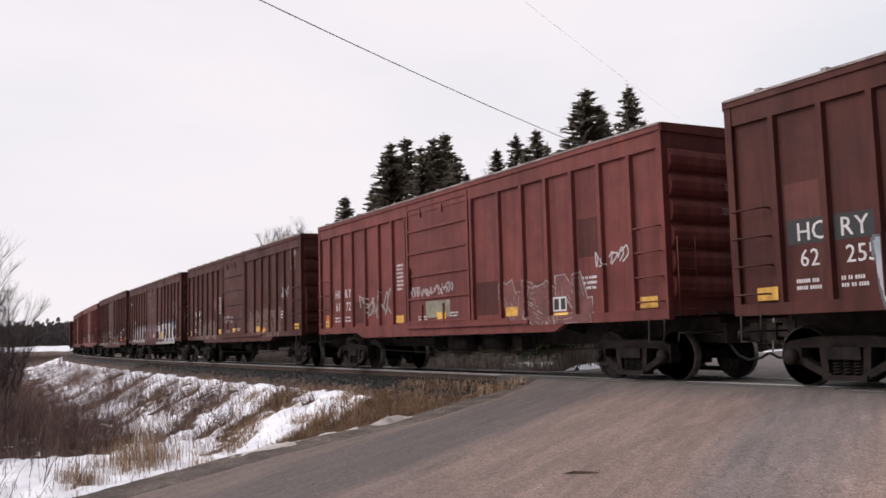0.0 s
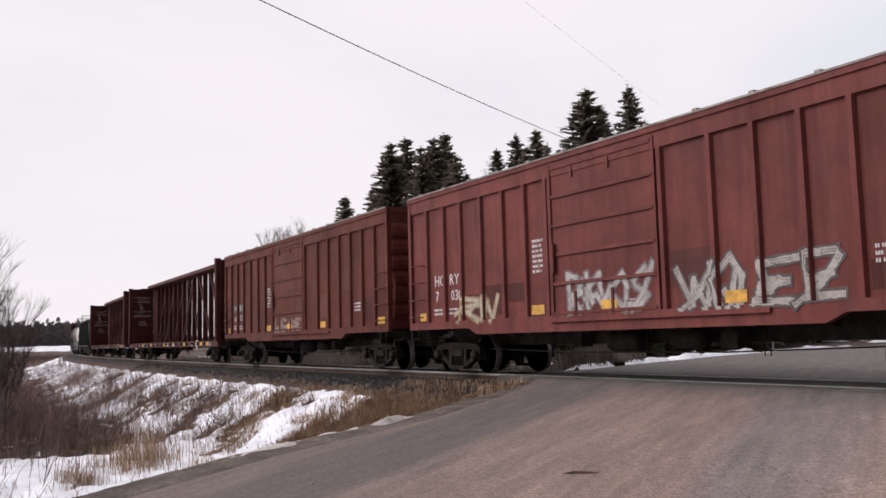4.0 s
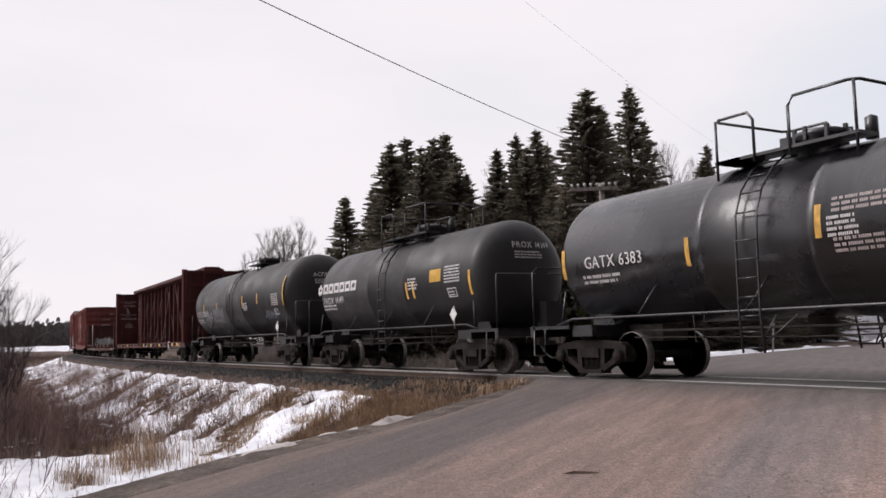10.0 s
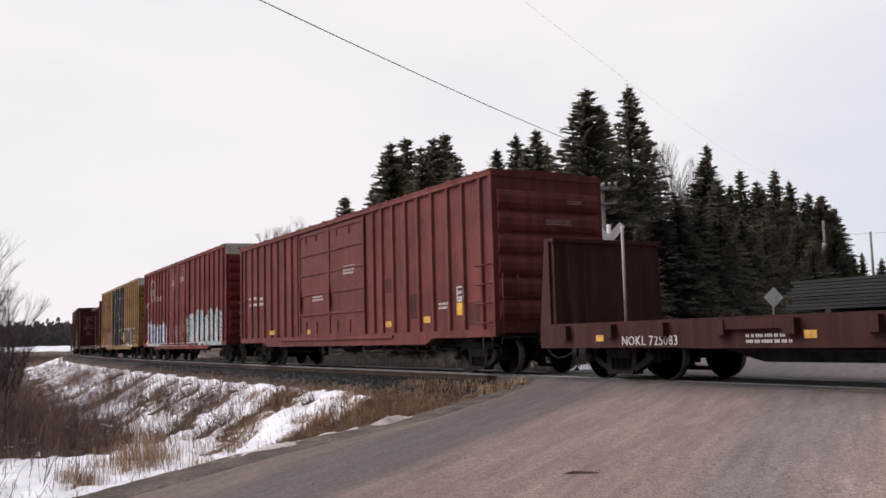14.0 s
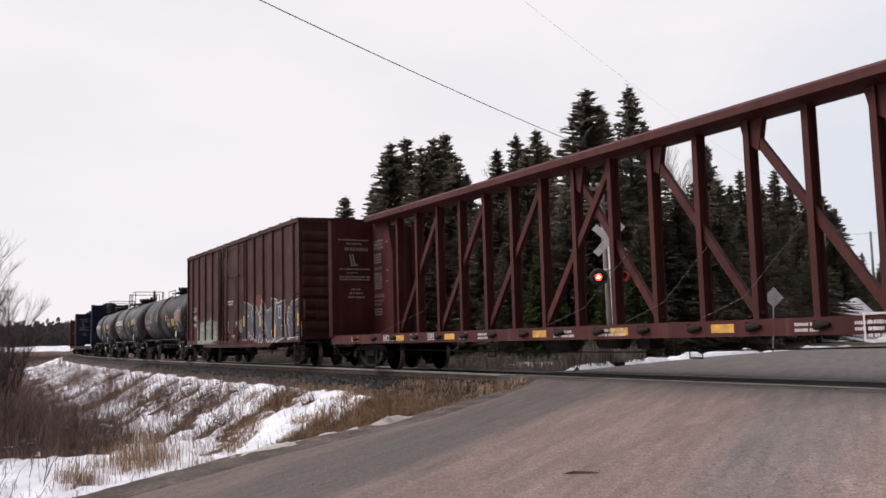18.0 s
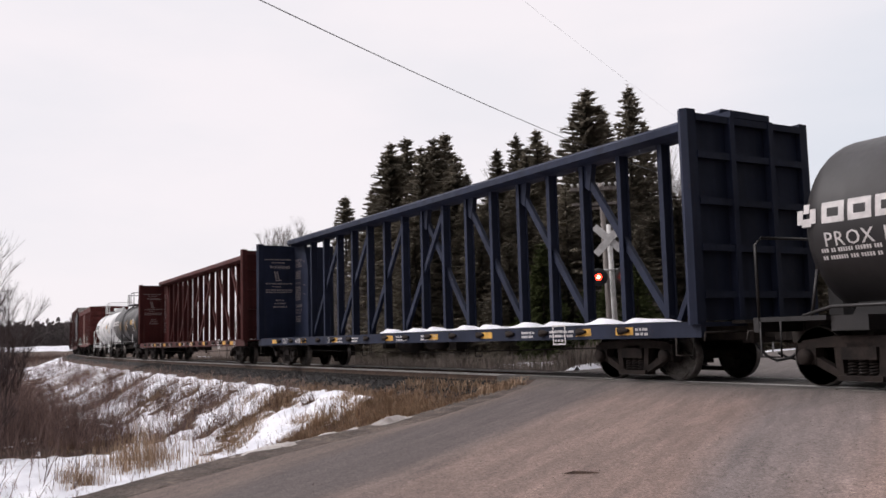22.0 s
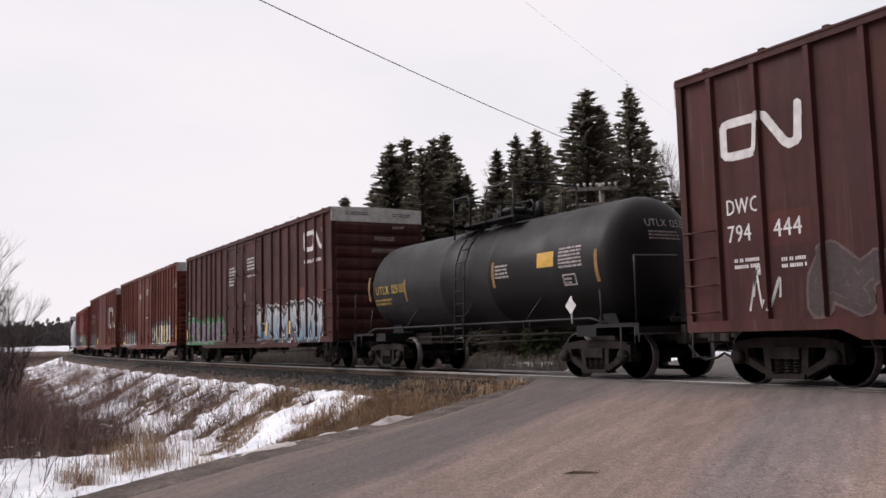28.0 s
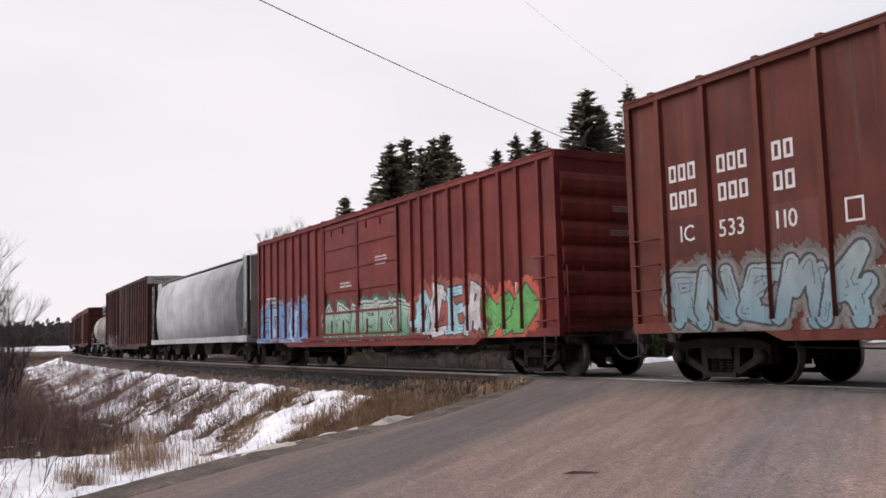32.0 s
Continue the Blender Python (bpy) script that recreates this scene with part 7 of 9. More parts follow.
tank_marks(car, pl, half, WHITE, None, True, "14149", "PROX", seed=3, bands=((1.25, 1.95, 0.45), (1.62, 1.95, 0.45), (half - 1.3, 1.9, 0.6)))
car, pl, half = tank_car(-217.5, -232.3, SOOT, "large black tank car with white scrawls", 1.48, 2.62, False)
tank_marks(car, pl, half, WHITE, None, False, "200702", "ACFX", seed=4, bands=((-half + 2.6, 2.3, 0.4), (-2.6, 2.3, 0.4), (1.25, 2.3, 0.5), (3.2, 2.4, 0.4), (half - 1.2, 2.2, 1.1)), badge=False)
tag_line(car, -4.6, 1.9, 1.2, 0.5, 71, (0.34, 0.36, 0.40), pl, 0.03)
mural(car, -3.2, -1.6, 1.75, 2.5, 72, (0.10, 0.10, 0.11), (0.2, 0.2, 0.21), None, 3, pl, 0.7)
tag_line(car, 3.9, 1.7, 1.2, 0.4, 73, (0.34, 0.36, 0.42), pl, 0.03)
car, sill, half = lumber_car(-233.34, -255.79, RED_CB, "empty dark red centre-beam lumber car")
stencils(car, sill, [("t", "NOKL", -half + 3.65, 0.87, 0.18), ("t", "734", -half + 5.25, 0.87, 0.18), ("t", "588", -half + 6.2, 0.87, 0.18), ("t", "LD LMT", -half + 7.75, 0.965, 0.07), ("t", "LT WT", -half + 7.75, 0.865, 0.07)])
car, sill, half = bulkhead_flat(-257.2, -277.9, RED_FLAT, "red bulkhead flat car loaded with dark steel")
stencils(car, sill, [("t", "NOKL 725083", -half + 2.5, 0.66, 0.17), ("d", -half + 5.4, 0.68, 0.9, 0.18, 2), ("d", half - 1.6, 0.72, 0.5, 0.14, 2)])
stencils(car, sill, [("f", half - 9.0, 0.68, 0.36, 0.22), ("p", half - 8.86, 0.70, 0.06, 0.14)], PALE)
stripes(car, [(x, 0.74) for x in (-half + 1.9, -half + 6.6, -1.0, 3.6, half - 2.4)], sill, YELLOW_OLD, 0.22, 0.12)
car, pl = boxcar(-279.47, -298.17, RED_D, "faded rose-red boxcar with double doors", 0.86, 4.66, Q_POSTS, (-2.79, -0.23, 2.47), "double", roofp=RED_D)
stencils(car, pl, [("d", -8.4, 2.3, 1.0, 0.5, 2), ("d", -7.5, 2.3, 0.9, 0.4, 2), ("d", -1.6, 2.2, 0.9, 0.2, 2), ("d", 0.9, 2.9, 0.9, 0.3, 3), ("f", 7.6, 1.75, 0.46, 0.36), ("d", 7.64, 1.8, 0.36, 0.26, 2), ("d", 6.7, 1.6, 0.7, 0.2, 2)])
stripes(car, ((-5.6, 1.16), (3.9, 1.22), (6.1, 1.28), (-2.0, 1.12)), pl, YELLOW_OLD, 0.36, 0.16)
stripes(car, ((7.83, 1.42),), pl, YELLOW, 0.46, 0.3)
part("data_plate", patch(Kit(), 7.6, 1.75, 0.46, 0.36, lambda x, z, e=0.0: (x, pl(x, z)[1] + 0.002, z)), BLACK, car)
car, pl = boxcar(-300.2, -318.66, RED_C, "tall bright red boxcar with a round crest and graffiti", 0.82, 5.12, S_POSTS, (-2.5, 0.0, 2.4), "plug", cap=True, roofp=RED_C)
stencils(car, pl, [("t", "CP", -8.3, 2.5, 0.30), ("t", "218", -8.36, 2.05, 0.30, 0.8), ("t", "2", -7.5, 2.05, 0.30), ("d", -7.5, 1.75, 0.6, 0.2, 2), ("d", -1.5, 4.0, 0.7, 0.3, 3), ("d", 0.4, 4.1, 0.8, 0.3, 3), ("d", -6.0, 3.4, 2.0, 0.3, 2)])
k = Kit()
stroke(k, [(-6.9 + 0.62 * math.cos(w), 4.05 + 0.62 * math.sin(w)) for w in np.linspace(0, 6.3, 15)], 0.14, pl, 0.0, n=5)
for w in (-0.25, 0.0, 0.25):
    patch(k, -6.9 + w - 0.08, 3.75, 0.16, 0.6 - abs(w), pl)
part("crest", k, spray((0.33, 0.30, 0.24)), car, "round faded crest")
mural(car, -8.1, -3.2, 0.92, 2.0, 81, (0.20, 0.30, 0.52), (0.10, 0.12, 0.22), (0.45, 0.47, 0.5), 6, pl, 0.9, second=(0.5, 0.56, 0.62))
mural(car, -2.4, 2.3, 1.0, 2.0, 83, (0.20, 0.06, 0.06), (0.32, 0.28, 0.28), None, 4, pl, 0.7)
mural(car, 2.0, 8.3, 0.92, 2.3, 82, (0.52, 0.55, 0.56), (0.07, 0.09, 0.12), (0.36, 0.44, 0.44), 7, pl, 0.9, top=(0.36, 0.46, 0.48), wild=0.1)
part("graffiti_underline", patch(Kit(), -3.2, 0.84, 5.6, 0.16, lambda x, z, e=0.0: (x, -1.607, z)), spray((0.42, 0.40, 0.40)), car, "whitewashed sill")
tag_line(car, -8.9, 3.0, 0.8, 0.5, 84, OFFW, pl)
stripes(car, ((-8.1, 1.0), (-8.1, 1.4)), pl, YELLOW, 0.5, 0.22)
car, pl = boxcar(-320.58, -339.42, OCHRE, "tall yellow boxcar with black plug doors", 0.84, 5.10, S_POSTS, (-2.42, 0.03, 2.55), "plug", cap=True, roofp=OCHRE, door_paint=DOOR_BLACK)
k = Kit()
for pts in ([(-7.55, 4.58), (-6.98, 3.97), (-7.45, 3.36)], [(-6.15, 4.55), (-6.74, 3.98), (-6.22, 3.38)]):
    stroke(k, pts, 0.17, pl, 0.0, n=18)
part("emblem", k, spray((0.11, 0.15, 0.36)), car, "blue half of a crossed emblem")
k = Kit()
for pts in ([(-7.60, 4.28), (-7.16, 3.97), (-7.60, 3.64)], [(-6.10, 4.26), (-6.56, 3.98), (-6.12, 3.66)]):
    stroke(k, pts, 0.12, pl, 0.001, n=18)
part("emblem_edge", k, spray((0.46, 0.13, 0.08)), car, "red half of a crossed emblem")
k = Kit()
patch(k, 4.9, 4.22, 1.1, 0.16, pl)
patch(k, 5.1, 3.8, 0.16, 0.42, pl)
patch(k, 5.6, 3.8, 0.16, 0.42, pl)
stroke(k, [(6.0, 4.4), (6.7, 3.75)], 0.12, pl, 0.0, n=14)
stroke(k, [(6.0, 3.75), (6.7, 4.4)], 0.12, pl, 0.0, n=14)
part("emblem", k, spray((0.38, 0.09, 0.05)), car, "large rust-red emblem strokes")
stencils(car, pl, [("t", "Railcar", 3.65, 3.40, 0.27), ("t", "Pooling", 5.15, 3.40, 0.27), ("t", "Experts", 6.65, 3.40, 0.27), ("t", "TB", -8.48, 2.58, 0.26), ("t", "OX", -7.58, 2.58, 0.26), ("t", "66", -8.48, 2.14, 0.26), ("t", "15", -7.58, 2.14, 0.26), ("t", "any", -5.9, 3.95, 0.2), ("t", "road", -5.9, 3.68, 0.2), ("t", "next", -8.2, 3.95, 0.18), ("t", "load", -8.2, 3.68, 0.18)], BLACK)
door_face = lambda x, z, e=0.0: (x, -1.589 - e, z)
notices = [("CLOSE THIS DOOR", -1.63, 4.25), ("BEFORE CLOSING", -1.60, 4.13), ("MAIN DOOR", -1.45, 4.01), ("CLOSE AND LOCK", 0.87, 4.30), ("BOTH DOORS BEFORE", 0.78, 4.17), ("MOVING CAR", 0.97, 4.04)]
stencils(car, pl, [("t", a, b, c, 0.088, 0.80) for a, b, c in notices] + [("d", 0.32, 3.05, 0.26, 0.3, 4), ("d", 1.56, 2.70, 0.36, 0.2, 3), ("d", 1.66, 1.85, 0.24, 0.3, 3), ("d", 1.66, 1.42, 0.24, 0.22, 3), ("p", 0.36, 2.70, 0.12, 0.09), ("p", 0.82, 2.74, 0.25, 0.09)])
stencils(car, door_face, [("p", -1.36, 1.92, 0.15, 0.2), ("p", 1.12, 1.90, 0.14, 0.22), ("d", -1.85, 2.1, 0.3, 0.08, 1), ("d", 0.72, 2.22, 0.2, 0.1, 1)], PALE, "notice_plate")
stencils(car, door_face, [("p", -1.56, 1.96, 0.14, 0.13), ("p", 0.90, 1.94, 0.17, 0.15)], spray((0.5, 0.17, 0.09)), "red_notice_plate")
mural(car, -7.2, -2.3, 0.85, 2.12, 91, (0.44, 0.22, 0.25), (0.06, 0.03, 0.04), (0.13, 0.05, 0.06), 6, pl, 1.05, top=(0.50, 0.30, 0.33), second=(0.12, 0.045, 0.06), wild=0.1)
tag_line(car, -5.3, 1.45, 0.9, 0.5, 93, (0.30, 0.42, 0.22), pl, 0.13)
mural(car, 3.05, 7.35, 0.80, 2.15, 92, (0.050, 0.048, 0.053), (0.66, 0.65, 0.64), None, 4, pl, 1.3, word="JAGF", edge=0.10, shade=(0.06, 0.057, 0.062), wild=0.03)
part("data_plate", patch(Kit(), 7.45, 1.75, 0.42, 0.34, pl), BLACK, car)
stencils(car, lambda x, z, e=0.0: (x, pl(x, z)[1] - 0.004, z), [("f", 7.45, 1.75, 0.42, 0.34), ("d", 7.5, 1.8, 0.3, 0.22, 2)])
stripes(car, ((8.3, 1.05),), pl, YELLOW, 0.5, 0.2)
tag_line(car, 2.45, 1.55, 0.35, 0.3, 94, OFFW, pl, 0.03)
tag_line(car, 7.4, 1.4, 0.6, 0.25, 95, OFFW, pl, 0.03)
stripes(car, ((2.6, 1.2), (8.6, 1.1), (-8.4, 1.1)), pl, YELLOW, 0.25, 0.5)
car, sill, half = lumber_car(-341.16, -363.78, RED_CB, "empty dark red centre-beam lumber car")
stencils(car, sill, [("t", "NOKL", -half + 3.65, 0.87, 0.18), ("t", "734", -half + 5.25, 0.87, 0.18), ("t", "585", -half + 6.2, 0.87, 0.18), ("t", "LD LMT", -half + 7.75, 0.965, 0.07), ("t", "LT WT", -half + 7.75, 0.865, 0.07)])
car, pl = boxcar(-366.21, -381.94, RED_E, "tall brown boxcar with purple and white graffiti", 0.86, 5.10, U_POSTS, (-1.84, -1.12, 1.5), "plug", roofp=RED_E)
stencils(car, pl, [("t", "LW", -6.82, 2.41, 0.25), ("t", "9195", -6.8, 1.99, 0.25, 0.8), ("d", -6.8, 1.7, 0.6, 0.18, 2), ("d", -1.0, 2.5, 1.0, 0.22, 2), ])
stencils(car, lambda x, z, e=0.0: (x, pl(x, z)[1] - 0.010, z), [("f", 5.55, 1.75, 0.5, 0.45), ("d", 5.6, 1.8, 0.4, 0.35, 3)])
mural(car, 1.4, 7.75, 0.88, 2.5, 101, (0.060, 0.062, 0.088), (0.46, 0.41, 0.34), None, 5, pl, 1.1, edge=0.05, wild=0.12, top=(0.075, 0.075, 0.095), shade=(0.065, 0.06, 0.08))
part("data_plate", patch(Kit(), 5.55, 1.75, 0.5, 0.45, lambda x, z, e=0.0: (x, pl(x, z)[1] - 0.006, z)), BLACK, car)
mural(car, -5.95, -2.7, 0.88, 1.9, 102, (0.30, 0.33, 0.25), (0.13, 0.11, 0.10), (0.20, 0.22, 0.16), 3, pl, 1.0, top=(0.20, 0.21, 0.19), wild=0.1)
mural(car, -1.0, 1.3, 1.3, 1.9, 103, (0.14, 0.12, 0.12), (0.3, 0.28, 0.28), None, 3, pl, 0.5)
stripes(car, ((-1.9, 1.1), (1.56, 1.55), (3.62, 1.5), (5.95 - 0.6, 1.1), (7.74, 1.43)), lambda x, z, e=0.0: (x, -1.612, z), YELLOW, 0.13, 0.42)
stripes(car, ((0.0, 1.1),), pl, YELLOW, 0.4, 0.12)
car, pl, half = tank_car(-383.45, -395.9, SOOT_DULL, "black tank car with yellow stripes and a notice", 1.36, 2.40, False)
tank_marks(car, pl, half, WHITE, None, False, "7450", "GATX", seed=5, shift=0.4, badge=False, side_print=False, bands=((-4.83, 1.85, 0.95), (-3.08, 2.25, 0.5), (1.31, 2.18, 0.48), (3.62, 2.15, 0.50), (4.96, 1.94, 0.95)))
part("stripe", patch(Kit(), -1.1, 2.25, 0.09, 0.45, pl), WHITE, car)
k = Kit()
dashes(k, 1.58, 1.84, 0.85, 0.50, 7, pl, 41, 0.9)
part("side_print", k, PALE, car, "block of small white print")
part("notice_plate", patch(Kit(), 1.56, 2.37, 0.44, 0.16, pl), spray((0.22, 0.045, 0.03)), car, "dull red notice plate")
part("notice_panel", patch(Kit(), 2.72, 1.92, 0.70, 0.38, pl), BADGE, car, "yellow notice panel")
k = Kit()
dashes(k, 2.95, 1.72, 0.65, 0.14, 2, pl, 42)
part("side_print", k, PALE, car, "rows of small white print")
k = Kit()
for x, w in ((3.79, 0.28), (4.09, 0.32), (4.43, 0.18), (4.63, 0.18)):
    for i in range(7):
        patch(k, x, 2.12 + i * 0.095, w, 0.05, pl)
patch(k, 4.05, 2.83, 0.5, 0.04, pl)
part("test_table", k, PALE, car, "table of small white print")
tag_line(car, 3.62, 1.88, 0.95, 0.20, 111, (0.42, 0.42, 0.44), pl, 0.03)
k = frame_outline(Kit(), 3.80, 1.55, 0.52, 0.30, 0.03, pl)
patch(k, 3.95, 1.62, 0.06, 0.14, pl)
patch(k, 4.14, 1.62, 0.04, 0.14, pl)
part("stencil_frame", k, PALE, car, "white stencilled frame")
part("lamp_plate", patch(Kit(), 5.12, 1.62, 0.26, 0.10, pl), spray((0.20, 0.03, 0.025)), car, "small red plate")
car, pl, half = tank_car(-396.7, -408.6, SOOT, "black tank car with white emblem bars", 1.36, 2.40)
tank_marks(car, pl, half, WHITE, None, True, "16549", "PROX", seed=6, shift=0.7, bands=((-half + 1.2, 2.0, 0.6), (-half + 4.5, 1.9, 0.6), (1.65, 2.0, 0.6), (half - 1.3, 1.9, 0.6)))
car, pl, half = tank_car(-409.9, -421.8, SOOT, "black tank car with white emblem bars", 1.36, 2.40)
tank_marks(car, pl, half, WHITE, None, True, "16884", "PROX", seed=7, bands=((1.25, 2.0, 0.6), (1.62, 2.0, 0.6), (half - 1.3, 1.9, 0.6)))
car, sill, half = lumber_car(-422.83, -445.55, BLUE_CB, "dark blue centre-beam lumber car with snow on its deck", False, 0.28)
for i in range(9):
    x = half - 1.6 - i * 1.3
    k = Kit()
    for j in range(9):
        u = j / 8
        hgt = 0.09 * math.sin(math.pi * u) ** 0.6 * (1 + 0.4 * math.sin(i * 3 + j))
        for y, q in ((-1.34, 0.02), (-1.26, 1.0), (-0.95, 0.8), (-0.8, 0.0)):
            k.v.append((x - 0.5 + u * 1.0, y, 1.065 + hgt * q))
    for j in range(8):
        for q in range(3):
            k.face_add((j * 4 + q, (j + 1) * 4 + q, (j + 1) * 4 + q + 1, j * 4 + q + 1), True)
    part("snow_remnant", k, SNOW, car, "strip of snow left on the deck")
stencils(car, sill, [("t", "ONT", -half + 2.6, 0.87, 0.18), ("t", "4119", -half + 3.9, 0.87, 0.18), ("t", "LD LMT", -half + 6.75, 0.965, 0.075), ("t", "LT WT", -half + 6.75, 0.865, 0.075), ("d", -half + 7.45, 0.86, 0.5, 0.19, 2)])
car, sill, half = lumber_car(-447.35, -470.1, RED_CB, "empty dark red centre-beam lumber car", False)
stencils(car, sill, [("t", "NOKL", -half + 3.7, 0.87, 0.19), ("t", "734", -half + 5.25, 0.87, 0.19), ("t", "555", -half + 6.08, 0.87, 0.19)])
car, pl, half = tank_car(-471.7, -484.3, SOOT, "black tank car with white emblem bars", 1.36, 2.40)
tank_marks(car, pl, half, WHITE, None, True, "15471", "PROX", seed=8, bands=((-1.95, 2.0, 0.6), (-1.45, 2.0, 0.6), (0.9, 2.0, 0.6), (1.4, 2.0, 0.6), (half - 1.3, 1.9, 0.6)))
car, pl, half = tank_car(-485.1, -497.3, TANK_CLEAN, "clean white tank car with black lettering", 1.33, 2.36, True, True, TANK_CLEAN)
tank_marks(car, pl, half, BLACK, None, True, "17443", "PROX", seed=9, bands=((half - 1.3, 1.9, 0.6),))
for x in (-half + 2.8, -half + 3.15, 1.25, 1.65):
    part("stripe", patch(Kit(), x, 2.0, 0.09, 0.5, pl), spray((0.10, 0.09, 0.05)), car, "dark safety stripe")
part("data_panel", patch(Kit(), half - 2.5, 2.22, 0.88, 0.52, pl), spray((0.035, 0.035, 0.04)), car, "dark data panel")
k = Kit()
for i in range(6):
    for x, w in ((half - 2.45, 0.36), (half - 2.04, 0.36)):
        patch(k, x, 2.25 + i * 0.08, w, 0.03, lambda x, z, e=0.0: pl(x, z, 0.005))
part("data_print", k, WHITE, car, "rows of small white print")
car, pl = hc_car(-498.49, -514.22, RED_A, "red boxcar with teal and grey graffiti", ("61", "1"), False)
mural(car, -7.4, -1.9, 1.1, 1.95, 121, (0.28, 0.42, 0.38), (0.18, 0.16, 0.15), None, 5, pl, 0.9)
mural(car, -0.6, 5.6, 1.1, 2.1, 122, (0.36, 0.38, 0.36), (0.16, 0.10, 0.09), (0.2, 0.12, 0.10), 6, pl, 0.9)
car, pl = boxcar(-516.03, -534.7, RED_E, "tall brown boxcar with a white emblem and silver mural", 0.84, 5.14, S_POSTS, (-2.2, 0.2, 2.6), "plug", cap=True, roofp=RED_E)
emblem(car, -8.45, 3.62, 1.55, 0.62, 0.14, pl)
stencils(car, pl, [("t", "DWC", -8.42, 2.72, 0.25, 0.70), ("t", "794", -8.42, 2.28, 0.27, 0.78), ("t", "444", -7.52, 2.28, 0.27, 0.85), ("d", -8.3, 1.85, 0.6, 0.2, 2), ("d", -7.4, 1.8, 0.5, 0.2, 2), ("t", "CLOSE THIS DOOR", -1.75, 3.85, 0.10), ("d", -1.75, 3.1, 0.8, 0.65, 5), ("t", "CLOSE AND LOCK", 0.7, 4.05, 0.10), ("d", 0.65, 3.2, 1.1, 0.75, 6), ("d", 1.6, 2.5, 0.5, 0.2, 2), ("p", -1.35, 1.55, 0.14, 0.3), ("p", 1.05, 1.6, 0.14, 0.3), ("d", -0.9, 1.2, 0.5, 0.3, 3), ("d", 1.7, 1.3, 0.5, 0.3, 3)])
mural(car, -7.0, -2.5, 0.92, 2.2, 131, (0.048, 0.032, 0.032), (0.10, 0.066, 0.062), None, 4, pl, 1.3, square=False)
mural(car, 2.75, 8.2, 1.6, 4.7, 132, (0.40, 0.42, 0.45), (0.12, 0.11, 0.12), (0.36, 0.28, 0.20), 4, pl, 1.0, outer=(0.55, 0.55, 0.55), top=(0.55, 0.56, 0.57), edge=0.08)
tag_line(car, -8.0, 1.1, 0.5, 0.9, 133, OFFW, pl, 0.05)
stripes(car, ((-5.3, 1.1), (-3.1, 1.2), (3.0, 1.1), (8.4, 1.2)), pl, YELLOW, 0.12, 0.55)
car, pl, half = tank_car(-536.1, -548.55, SOOT_DULL, "black tank car with faded yellow number", 1.30, 2.36)
tank_marks(car, pl, half, spray((0.40, 0.27, 0.05)), PALE, False, "125135", "UTLX", seed=10, bands=((-half + 0.85, 2.0, 0.7), (-half + 3.1, 1.9, 0.6), (1.25, 2.0, 0.6), (half - 1.3, 1.9, 0.65)), stripe=STRIPE_DIM)
car, pl = boxcar(-549.66, -568.4, RED_E, "tall brown boxcar with blue-silver graffiti and emblem", 0.84, 5.08, S_POSTS, (-2.5, -0.2, 2.4), "plug", cap=True, roofp=RED_E)
emblem(car, 6.95, 3.92, 1.6, 0.62, 0.14, pl)
stencils(car, pl, [("d", 7.0, 3.5, 1.6, 0.2, 1), ("t", "DWC", -9.22, 2.3, 0.22, 0.62), ("t", "794", -9.22, 1.95, 0.24, 0.72), ("t", "280", -8.46, 1.95, 0.24, 0.8), ("d", -2.0, 3.3, 0.9, 0.8, 6), ("d", 0.5, 3.5, 1.2, 0.8, 6), ("d", 0.0, 2.6, 0.3, 0.3, 3), ("d", 1.5, 2.3, 0.6, 0.2, 2), ("p", 0.6, 1.4, 0.3, 0.3)])
mural(car, -9.0, -3.0, 0.90, 1.95, 141, (0.075, 0.062, 0.075), (0.26, 0.21, 0.24), (0.03, 0.17, 0.06), 6, pl, 1.0, top=(0.15, 0.08, 0.15), wild=0.12)
mural(car, 1.9, 8.4, 0.90, 2.2, 142, (0.13, 0.22, 0.30), (0.035, 0.037, 0.042), None, 6, pl, 0.95, outer=(0.56, 0.54, 0.54), top=(0.46, 0.46, 0.47), shade=(0.03, 0.03, 0.034), wild=0.09)
part("patch_panel", patch(Kit(), 7.9, 1.06, 0.6, 0.2, pl), spray((0.6, 0.58, 0.56)), car, "white painted-out patch")
tag_line(car, 7.9, 1.35, 0.5, 0.45, 143, OFFW, pl, 0.03)
tag_line(car, 0.0, 1.4, 0.6, 0.5, 144, (0.4, 0.38, 0.38), pl, 0.03)
stripes(car, ((2.96, 1.15), (5.49, 1.15), (-9.1, 1.1)), lambda x, z, e=0.0: (x, -1.612, z), YELLOW, 0.14, 0.48)
stripes(car, ((8.6, 1.12),), pl, YELLOW, 0.16, 0.92)
car, pl = boxcar(-570.5, -589.24, RED_F, "tall orange-brown boxcar with black and white graffiti", 0.84, 5.12, AG_POSTS, (-2.65, -0.11, 2.29), "plug", cap=True, roofp=RED_F)
stencils(car, pl, [("t", "TO", -8.42, 2.14, 0.22), ("t", "BX", -7.68, 2.14, 0.22), ("t", "88", -8.42, 1.86, 0.22), ("t", "96", -7.68, 1.86, 0.22), ("d", -8.3, 1.5, 0.3, 0.16, 2), ("d", -1.9, 3.7, 0.8, 0.4, 4), ("d", 0.5, 3.9, 1.0, 0.4, 4), ("d", 0.4, 2.4, 0.8, 0.25, 2), ("p", -1.5, 1.6, 0.15, 0.35), ("p", 1.1, 1.5, 0.25, 0.35), ("f", 7.2, 1.5, 0.5, 0.36)])
